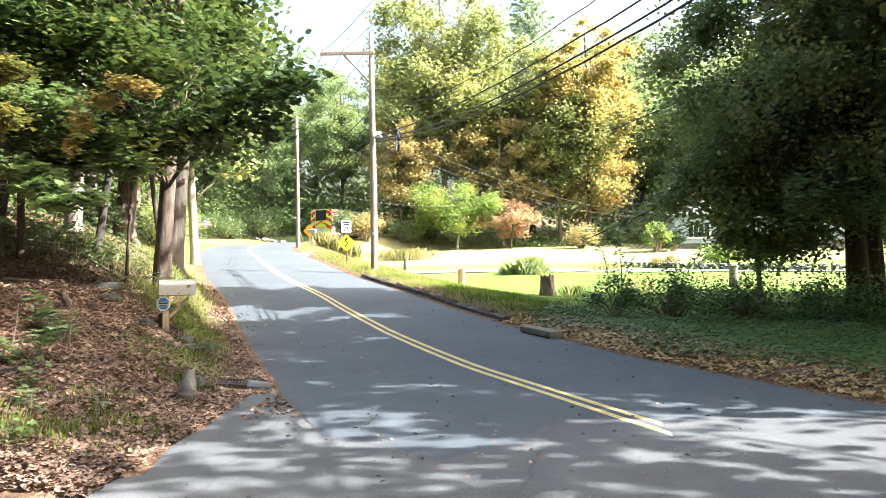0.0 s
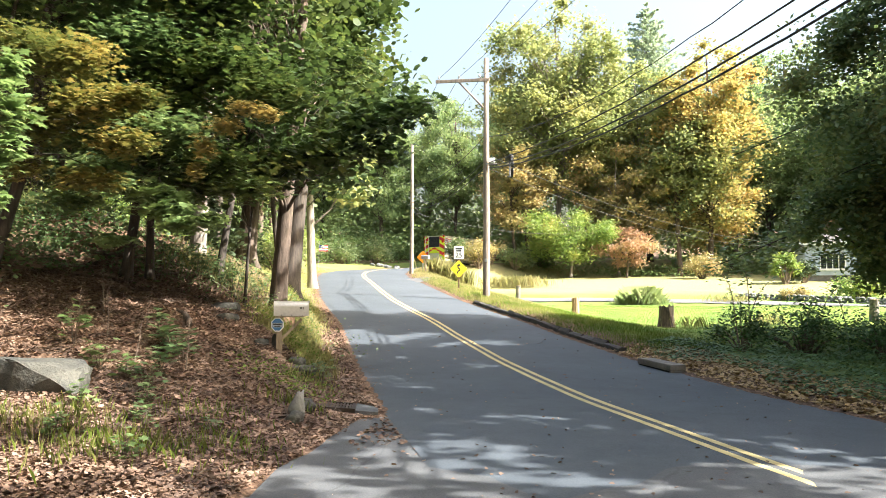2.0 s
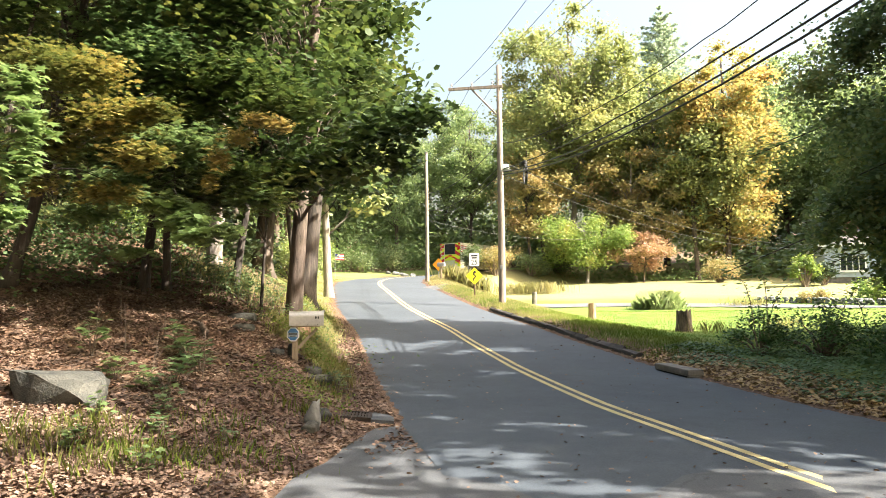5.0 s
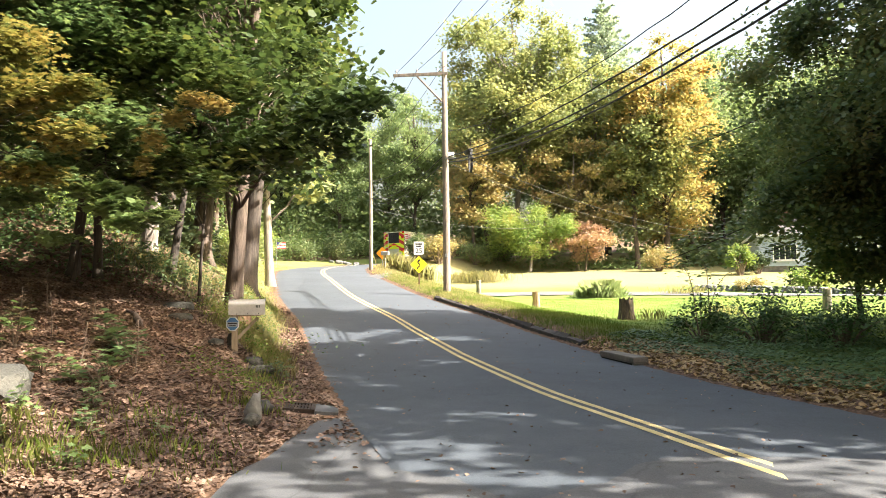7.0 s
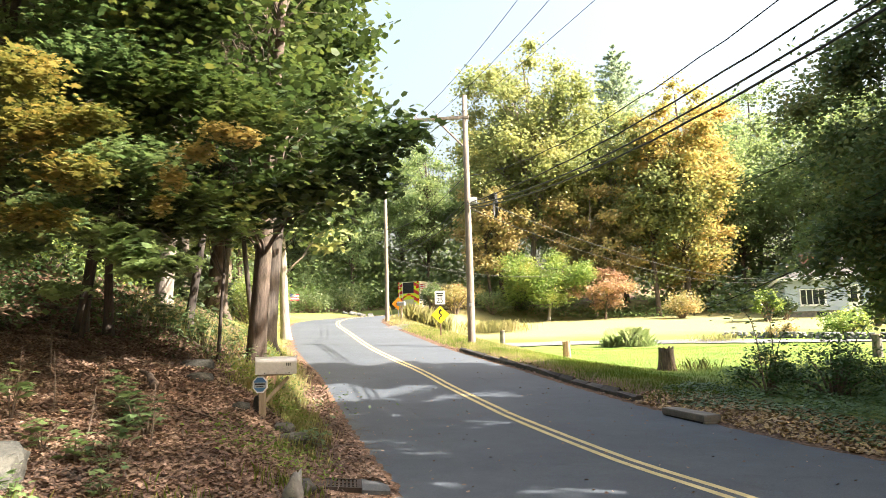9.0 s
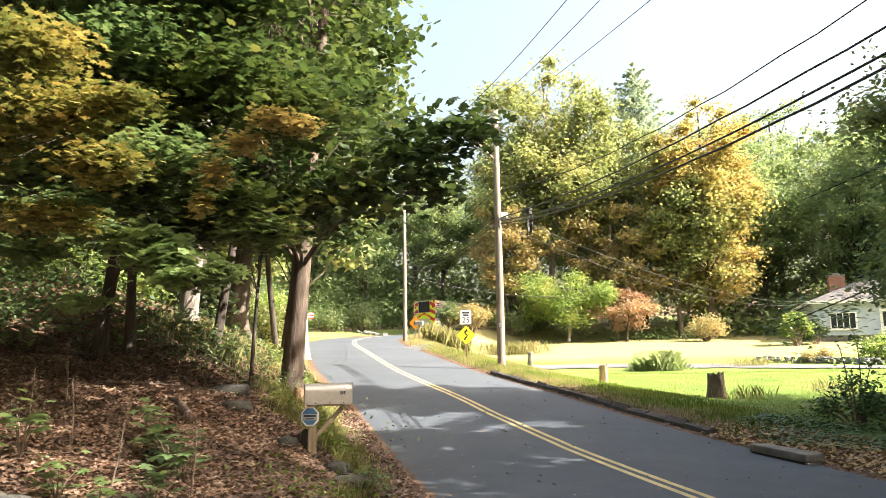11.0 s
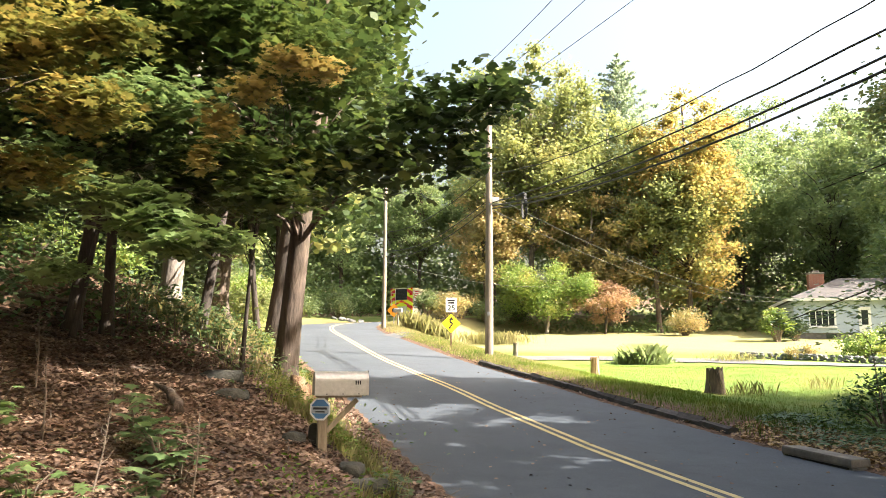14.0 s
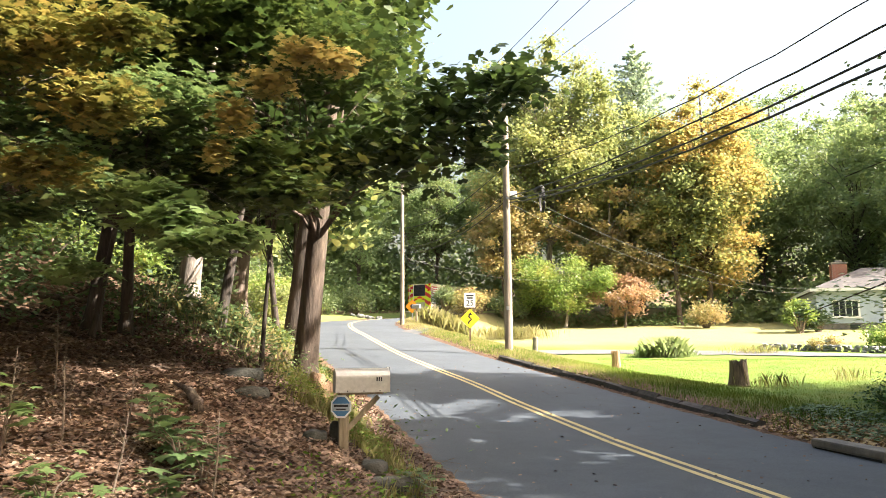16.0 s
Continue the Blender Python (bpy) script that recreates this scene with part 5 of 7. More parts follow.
# ---------------------------------------------------------------- the mailbox
def mailbox():
    x, y = -3.02, 12.5
    z = gz(x, y)
    turn = 22.0
    t = thing("mailbox", pose(x, y, z, 0, 0, turn), "silver metal mailbox on a wooden post with a brace", "mailbox")
    b0, top = 1.27 - z, 1.535 - z
    # local x runs along the box, from its back to its door over the road
    L0, L1, W = -0.165, 0.39, 0.11
    part("post", boxed(-0.115, -0.015, -0.05, 0.05, -0.35, b0 - 0.004, 0.008), "timber", t, "weathered square wooden post")
    bm = bmesh.new()
    box(bm, -0.024, 0.024, -0.03, 0.03, 0, 0.46, 0.004)
    moved(bm, pose(-0.02, 0, b0 - 0.36, 0, 44, 0))
    part("brace", bm, "timber", t, "diagonal wooden brace")
    part("mount_board", boxed(-0.13, 0.34, -0.085, 0.085, b0 - 0.004, b0 + 0.014, 0.003), "timber", t)
    prof = [(-W, b0 + 0.016), (W, b0 + 0.016)] + [(W * math.cos(a), top - W * 0.9 + W * 0.9 * math.sin(a)) for a in np.linspace(0, math.pi, 13)]
    bm = plate(prof, L1 - L0)
    moved(bm, pose(L1, 0, 0, 0, 0, 90))
    body = part("body", bm, "mailmetal", t)
    bm = plate([(p[0] * 1.05, b0 + 0.01 + (p[1] - b0 - 0.01) * 1.03) for p in prof], 0.018)
    moved(bm, pose(L1 + 0.016, 0, 0, 0, 0, 90))
    door = part("door", bm, "mailmetal", t, "closed mailbox door")
    part("latch", boxed(L1 + 0.016, L1 + 0.034, -0.02, 0.02, top - 0.03, top + 0.012, 0.003), "galv", door)
    for xx in (0.26, 0.283, 0.306):
        part("number_bar", boxed(xx, xx + 0.014, -W - 0.003, -W + 0.002, b0 + 0.13, b0 + 0.172), "black_paint", body)
    for xx in (-0.04, 0.13, 0.3):
        part("rivet", tube(bmesh.new(), [(xx, -W + 0.002, b0 + 0.032), (xx, -W - 0.006, b0 + 0.032)], [0.008, 0.006], 8), "black_paint", body)
    o = [(0.115 * math.cos(radians(22.5 + 45 * i)), 0.125 * math.sin(radians(22.5 + 45 * i))) for i in range(8)]
    yard = thing("yard_sign", pose(*(Matrix.Translation((x, y, z)) @ pose(0, 0, 0, 0, 0, turn) @ Vector((-0.1, -0.062, b0 - 0.125))), 0, 0, turn - 18), "small octagonal blue and white notice on the mailbox post", "sign")
    part("notice_plate", plate(o, 0.006), "white_sign", yard)
    part("blue_field", moved(plate([(p[0] * 0.84, p[1] * 0.84) for p in o], 0.003), pose(0, -0.003, 0)), "blue_sign", yard)
    part("text_bar", boxed(-0.09, 0.09, -0.006, -0.003, -0.044, 0.03), "grey_sign", yard)
    part("text_bar", boxed(-0.072, 0.072, -0.008, -0.006, -0.004, 0.018), "black_paint", yard)
    part("text_bar", boxed(-0.05, 0.05, -0.008, -0.006, -0.034, -0.02), "black_paint", yard)


mailbox()


def stone(x, y, rx, ry, rz, seed, material, label, sink=0.35, turn=0.0, name="stone", group="", worn=0.28):
    z = gz(x, y)
    ob = part(name, boulder(rx, ry, rz, seed, worn=worn), material, None, smooth=worn > 0.1)
    ob.matrix_world = pose(x, y, z + rz * (1 - sink) - rz * 0.3, 0, 0, turn)
    return tagged(ob, label, "rock", group)


stone(-3.18, 12.62, 0.1, 0.1, 0.17, 3, "kerb", "dark stump-like block behind the mailbox post", 0.2, name="dark_block")
stone(-2.55, 12.05, 0.3, 0.2, 0.1, 4, "rock", "flat grey stone at the foot of the mailbox", 0.3, 20)
stone(-2.75, 12.35, 0.2, 0.16, 0.1, 5, "rock", "small grey stone at the foot of the mailbox", 0.3, 50)
stone(-3.35, 12.35, 0.14, 0.11, 0.08, 6, "rock", "small grey stone among the leaves", 0.3)
stone(-4.35, 13.2, 0.28, 0.16, 0.1, 7, "rock", "low grey stone half buried in leaves", 0.4, 30)
stone(-4.9, 14.3, 0.34, 0.2, 0.13, 8, "rock", "low grey stone half buried in leaves", 0.4, 10)
stone(-4.15, 15.5, 0.27, 0.24, 0.36, 9, "stumpfresh", "broken brown root beside the maple", 0.3, 10, "root_lump")
stone(-4.3, 8.2, 0.8, 0.55, 0.34, 17, "rock", "large angular grey boulder half buried in the leaves", 0.52, -12, "boulder", worn=0.07)
stone(-1.58, 9.2, 0.13, 0.13, 0.22, 13, "pale_rock", "pale upright painted stone beside the drain", 0.2, 0, "marker_stone")
stone(-1.5, 8.88, 0.13, 0.13, 0.11, 14, "rock", "grey stone before the pale marker stone", 0.25, 40)
stone(-1.66, 9.66, 0.17, 0.14, 0.1, 15, "rock", "flat grey stone behind the pale marker stone", 0.25, 15)


# ---------------------------------------------------------------- drains and kerb
def catch_basin(x, y, turn, w, d, label, slab=True, tilt=0.0):
    z = gz(x, y) + 0.022
    t = thing("catch_basin", pose(x, y, z, 0, tilt, turn), label, "storm drain", "storm drains")
    # solid dark pad below the bars, painted as the pit's shade
    part("pit", boxed(-w / 2, w / 2, -d / 2, d / 2, -0.3, -0.018), "void_shade", t)
    fr = bmesh.new()
    for a in ((-w / 2 - 0.05, w / 2 + 0.05, -d / 2 - 0.05, -d / 2), (-w / 2 - 0.05, w / 2 + 0.05, d / 2, d / 2 + 0.05), (-w / 2 - 0.05, -w / 2, -d / 2, d / 2), (w / 2, w / 2 + 0.05, -d / 2, d / 2)):
        box(fr, *a, -0.1, 0.012)
    part("frame", fr, "iron", t)
    n = 9
    for i in range(n):
        xx = -w / 2 + w * (i + 0.5) / n
        part("grate_bar", boxed(xx - 0.014, xx + 0.014, -d / 2, d / 2, -0.04, 0.006), "iron", t)
    for i in (1, 2):
        yy = -d / 2 + d * i / 3
        part("cross_bar", boxed(-w / 2, w / 2, yy - 0.012, yy + 0.012, -0.045, -0.004), "iron", t)
    if slab:
        part("apron_slab", boxed(w / 2 + 0.055, w / 2 + 0.36, -d / 2 - 0.12, d / 2 + 0.12, -0.1, 0.003, 0.004), "apron", t, "worn concrete edge of the drain")
    return t


catch_basin(-1.46, 10.5, 14, 0.4, 0.5, "rusty iron drain grate in the leaf-strewn gutter", tilt=5.0)
catch_basin(3.02, 16.6, 20, 0.4, 1.3, "rusty iron drain grate below a concrete kerb block", False)


def kerb_block():
    a, b = Vector((3.05, 17.16)), Vector((3.55, 15.85))
    m = (a + b) / 2
    z = float(np.interp(m.y, *PROF))
    ang = math.degrees(math.atan2(b.y - a.y, b.x - a.x))
    L = (b - a).length / 2
    t = thing("kerb_block", pose(m.x + 0.1, m.y + 0.02, z - 0.035, 0, 2, ang), "worn concrete drain inlet block at the road's edge", "kerb")
    bm = bmesh.new()
    box(bm, -L, L, -0.02, 0.34, -0.01, 0.12, 0.03)
    for v in bm.verts:
        v.co += Vector((noise.noise(v.co * 4), noise.noise(v.co * 4 + Vector((7, 0, 0))), noise.noise(v.co * 4 + Vector((0, 9, 0))))) * 0.025
    part("lintel", bm, "concrete", t)
    # no real opening: a near-black block gives the inlet its shade
    part("throat", boxed(-L + 0.06, L - 0.06, -0.012, 0.3, -0.12, -0.004), "void_shade", t, "near-black block for the shade in the inlet throat")
    part("cheek", boxed(-L, -L + 0.1, 0.0, 0.3, -0.12, -0.005, 0.01), "concrete", t)
    part("cheek", boxed(L - 0.1, L, 0.0, 0.3, -0.12, -0.005, 0.01), "concrete", t)


kerb_block()


def kerb():
    """The low dark kerb along the lawn side, broken and uneven."""
    sel = [(p, q) for p, q in zip(CENTRE, TAN) if 17.6 < p[1] < 32.5 and q[1] > 0]
    k = 0
    group = thing("kerb", pose(0, 0, 0), "dark broken bituminous kerb along the lawn", "kerb", kind="structure")
    rnd = random.Random(4)
    for (p, q), (p2, q2) in zip(sel, sel[1:]):
        a = Vector((p[0] + q[1] * (HALF + 0.04), p[1] - q[0] * (HALF + 0.04)))
        b = Vector((p2[0] + q2[1] * (HALF + 0.04), p2[1] - q2[0] * (HALF + 0.04)))
        L, ang = (b - a).length, math.degrees(math.atan2(b.y - a.y, b.x - a.x))
        z0, z1 = float(np.interp(p[1], *PROF)) - 0.03, float(np.interp(p2[1], *PROF)) - 0.03
        pitch = math.degrees(math.atan2(z1 - z0, L))
        bm = plate([(-0.02, -0.12), (0.24, -0.12), (0.22, 0.13 + rnd.uniform(-0.03, 0.02)), (0.12, 0.17 + rnd.uniform(-0.03, 0.03)), (0.03, 0.13 + rnd.uniform(-0.03, 0.02))], L + 0.01)
        for v in bm.verts:
            v.co += Vector((rnd.uniform(-0.02, 0.02), 0, rnd.uniform(-0.015, 0.015)))
        moved(bm, Matrix.Translation((a.x, a.y, z0)) @ pose(0, 0, 0, 0, 0, ang - 90) @ pose(0, 0, 0, pitch))
        part("kerb_piece", bm, "kerb", group)


kerb()


# ---------------------------------------------------------------- stumps and posts on the lawn
def stump(x, y, r, h, seed, material, label):
    rnd = random.Random(seed)
    z = gz(x, y)
    bm = bmesh.new()
    n, m = 22, 9
    rings = []
    for j in range(m):
        t = j / (m - 1)
        ring = []
        for i in range(n):
            a = 2 * math.pi * i / n
            flare = 1 + 0.5 * (1 - t) ** 3
            rr = r * flare * (1 + 0.16 * noise.noise(Vector((math.cos(a) * 1.5, math.sin(a) * 1.5, t * 1.2 + seed))) + 0.06 * math.sin(a * 5 + seed))
            top = h * (1 - 0.36 * (0.5 + 0.5 * noise.noise(Vector((math.cos(a) * 2.6, math.sin(a) * 2.6, seed * 2.0)))) - (0.13 if i % 3 == 0 else 0.02) * (0.4 + 0.6 * math.sin(i * 2.3 + seed) ** 2))
            ring.append(bm.verts.new((rr * math.cos(a), rr * math.sin(a), -0.1 + (top + 0.1) * t)))
        rings.append(ring)
    inner = [bm.verts.new((v.co.x * 0.7, v.co.y * 0.7, v.co.z - 0.04 - 0.1 * rnd.random())) for v in rings[-1]]
    rings.append(inner)
    for r0, r1 in zip(rings, rings[1:]):
        for i in range(n):
            bm.faces.new((r0[i], r0[(i + 1) % n], r1[(i + 1) % n], r1[i]))
    bm.faces.new(inner)
    ob = part("tree_stump", bm, material, None)
    ob.matrix_world = pose(x, y, z, 0, 0, seed * 40)
    tagged(ob, label, "tree stump")


stump(5.2, 29.3, 0.24, 1.02, 2, "stumpwood", "dark rotting tree stump in the lawn")
stump(1.98, 33.7, 0.15, 0.86, 5, "stumpfresh", "slim splintered reddish tree stump in the grass")


def white_post(x, y, r, h, label):
    z = gz(x, y)
    t = thing("roadside_post", pose(x, y, z, 0, 2, 12), label, "post")
    part("shaft", tube(bmesh.new(), [(0, 0, -0.2), (0, 0, h * 0.5), (0, 0, h - 0.03), (0.01, 0, h)], [r, r * 0.97, r * 0.95, r * 0.75], 12, 0.05), "concrete", t)
    part("cap", tube(bmesh.new(), [(0.01, 0, h - 0.01), (0.01, 0, h + 0.03)], [r * 1.05, r * 0.9], 12, 0.05), "timber", t)


white_post(-0.94, 40.9, 0.13, 0.78, "short pale roadside post in the grass")
white_post(13.6, 33.0, 0.18, 0.85, "short pale post at the shaded edge of the lawn")


def far_mailbox(x, y, turn):
    z = gz(x, y)
    t = thing("mailbox", pose(x, y, z, 0, 0, turn), "grey-green mailbox on a post at the bend", "mailbox")
    part("post", boxed(-0.05, 0.05, -0.05, 0.05, -0.2, 1.0), "timber", t)
    prof = [(-0.14, 1.0), (0.14, 1.0)] + [(0.14 * math.cos(a), 1.17 + 0.13 * math.sin(a)) for a in np.linspace(0, math.pi, 9)]
    part("body", moved(plate(prof, 0.6), pose(0, -0.3, 0)), "galv", t)


far_mailbox(-9.0, 57.6, 70)


def small_flag(x, y):
    z = gz(x, y)
    t = thing("flag", pose(x, y, z, 0, 0, 20), "small striped flag on a roadside pole", "flag")
    part("pole", tube(bmesh.new(), [(0, 0, -0.2), (0, 0, 2.3)], [0.02, 0.015], 6), "galv", t)
    for i in range(5):
        part("stripe", boxed(0.02, 0.7, -0.006, 0.006, 1.5 + i * 0.1, 1.6 + i * 0.1), "flag_red" if i % 2 == 0 else "flag_white", t)
    part("canton", boxed(0.02, 0.3, -0.009, 0.009, 1.75, 2.0), "flag_blue", t)


small_flag(-18.4, 60.5)
for i, (dx, dy, s) in enumerate(((0, 0, 0.5), (0.9, 0.1, 0.4), (1.7, -0.2, 0.5), (-0.8, 0.3, 0.4), (0.5, 0.5, 0.45))):
    stone(-16.4 + dx, 73 + dy, s, s * 0.7, s * 0.55, 30 + i, "pale_rock", "pale stone in a rough pile at the bend", 0.3, i * 40, group="stone pile at the bend")


# ---------------------------------------------------------------- the fire engine, driving off round the bend
def fire_engine(x, y, turn):
    z = float(np.interp(y, *PROF))
    t = thing("fire_engine", pose(x, y, z, 0, 0, turn), "lime and gold fire engine with red chevrons, driving away", "fire engine")
    W = 1.24
    part("pump_body", boxed(-W, W, 0.0, 5.6, 0.55, 3.0, 0.05), "gold_body", t)
    part("cab", boxed(-W, W, 5.75, 8.6, 0.55, 2.95, 0.16), "gold_body", t)
    part("pump_panel", boxed(-W + 0.04, W - 0.04, 5.55, 5.8, 0.6, 2.6, 0.02), "alu", t)
    part("chassis", boxed(-0.5, 0.5, -0.05, 8.3, 0.4, 0.6), "black", t)
    part("tailboard", boxed(-W - 0.02, W + 0.02, -0.42, 0.02, 0.5, 0.58, 0.015), "alu", t)
    for sx in (-1, 1):
        for k in range(7):
            z0 = 0.62 + k * 0.34
            x0, x1 = (0.62, 1.22) if sx > 0 else (-1.22, -0.62)
            up0, up1 = (0.32, 0.0) if sx > 0 else (0.0, 0.32)
            a = [(x0, min(2.95, z0 + up0)), (x1, min(2.95, z0 + up1)), (x1, min(2.95, z0 + up1 + 0.34)), (x0, min(2.95, z0 + up0 + 0.34))]
            if a[2][1] - a[1][1] > 0.02 or a[3][1] - a[0][1] > 0.02:
                part("chevron", moved(plate(a, 0.012), pose(0, -0.014, 0)), "chev_r" if k % 2 else "chev_y", t)
        lamp = part("tail_lamp", boxed(sx * 1.0 - 0.1, sx * 1.0 + 0.1, -0.06, -0.01, 2.32, 2.52, 0.02), "redlens", t)
        part("marker_lamp", boxed(sx * 1.13 - 0.07, sx * 1.13 + 0.07, -0.06, -0.01, 1.2, 1.4, 0.02), "redlens", t)
        part("turn_lamp", boxed(sx * 1.13 - 0.07, sx * 1.13 + 0.07, -0.06, -0.01, 0.98, 1.18, 0.02), "amberlens", t)
        part("beacon", boxed(sx * 1.1 - 0.1, sx * 1.1 + 0.1, -0.05, 0.15, 2.82, 3.0, 0.03), "redlens", t)
        part("chrome_plate", boxed(sx * 0.78 - 0.12, sx * 0.78 + 0.12, -0.05, -0.01, 0.85, 1.02, 0.01), "alu", t)
        for yy in (1.9, 7.0):
            wh = part("wheel", tube(bmesh.new(), [(sx * 0.86, yy, 0.52), (sx * 0.88, yy, 0.52), (sx * 1.22, yy, 0.52), (sx * 1.24, yy, 0.52)], [0.46, 0.52, 0.52, 0.46], 20), "black", t, smooth=True)
            part("rim", tube(bmesh.new(), [(sx * 1.2, yy, 0.52), (sx * 1.255, yy, 0.52)], [0.3, 0.26], 16), "alu", wh)
            part("wheel_arch", tube(bmesh.new(), [(sx * 1.25, yy + 0.64 * math.cos(a), 0.52 + 0.64 * math.sin(a)) for a in np.linspace(0, math.pi, 12)], [0.045] * 12, 6), "alu", t)
        for k, yy in enumerate((0.2, 2.9, 4.2)):
            part("locker_door", boxed(sx * (W + 0.004) - 0.012, sx * (W + 0.004) + 0.012, yy, yy + 1.15, 1.2, 2.35, 0.01), "alu", t)
        for yy in (6.0, 7.3):
            part("side_window", boxed(sx * (W + 0.002) - 0.01, sx * (W + 0.002) + 0.01, yy, yy + 0.95, 1.85, 2.6, 0.01), "glass", t)
        part("mirror", boxed(sx * 1.5 - 0.1, sx * 1.5 + 0.1, 8.2, 8.3, 1.8, 2.4, 0.03), "black", t)
        part("mirror_arm", tube(bmesh.new(), [(sx * 1.2, 8.25, 2.3), (sx * 1.42, 8.25, 2.3)], [0.02, 0.02], 6), "alu", t)
    part("centre_chevron", moved(plate([(-0.6, 1.35), (0.6, 1.35), (0.6, 1.9), (-0.6, 1.9)], 0.012), pose(0, -0.012, 0)), "chev_y", t)
    part("centre_stripe", moved(plate([(-0.6, 1.45), (0, 1.75), (0.6, 1.45), (0.6, 1.62), (0, 1.92), (-0.6, 1.62)], 0.012), pose(0, -0.02, 0)), "chev_r", t)
    part("rear_door", boxed(-0.55, 0.55, -0.05, -0.01, 0.62, 1.32, 0.02), "alu", t, "plain aluminium rear locker door")
    part("arrow_bar", boxed(-0.5, 0.5, -0.06, -0.02, 1.66, 1.74, 0.01), "amberlens", t)
    # flat near-black plate for the shade inside the hose bed
    bed = part("hose_bed_shade", boxed(-0.6, 0.6, -0.02, 0.0, 1.95, 2.92), "void_shade", t)
    net = part("hose_net", boxed(-0.62, 0.62, -0.035, -0.025, 1.93, 1.99), "net", t, "black webbing net over the hose bed")
    for i in range(12):
        part("strap", boxed(-0.6 + i * 0.105, -0.56 + i * 0.105, -0.04, -0.022, 1.95, 2.92), "net", net)
    for i in range(8):
        part("strap", boxed(-0.62, 0.62, -0.044, -0.026, 2.0 + i * 0.125, 2.04 + i * 0.125), "net", net)
    lad = part("ladder", tube(bmesh.new(), [(-1.0, -0.12, 1.1), (-1.0, -0.12, 3.0)], [0.025, 0.025], 8), "alu", t)
    part("ladder_rail", tube(bmesh.new(), [(-0.6, -0.12, 1.1), (-0.6, -0.12, 3.0)], [0.025, 0.025], 8), "alu", lad)
    for i in range(6):
        part("rung", tube(bmesh.new(), [(-1.0, -0.12, 1.2 + i * 0.33), (-0.6, -0.12, 1.2 + i * 0.33)], [0.018, 0.018], 6), "alu", lad)
    part("light_bar", boxed(-0.9, 0.9, 7.6, 8.0, 2.95, 3.15, 0.04), "redlens", t)
    fl = part("flag_pole", tube(bmesh.new(), [(1.27, 0.1, 1.2), (1.27, 0.0, 3.0)], [0.015, 0.012], 6), "galv", t)
    for i in range(7):
        bm = bmesh.new()
        for j in range(10):
            x0, x1 = 1.29 + j * 0.06, 1.29 + (j + 1) * 0.06
            box(bm, x0, x1, 0.02 + 0.05 * math.sin(j * 0.9), 0.03 + 0.05 * math.sin(j * 0.9), 2.1 + i * 0.09 - j * 0.012, 2.19 + i * 0.09 - j * 0.012)
        part("flag_stripe", bm, "flag_red" if i % 2 == 0 else "flag_white", fl)


fire_engine(-11.0, 73.0, -27)


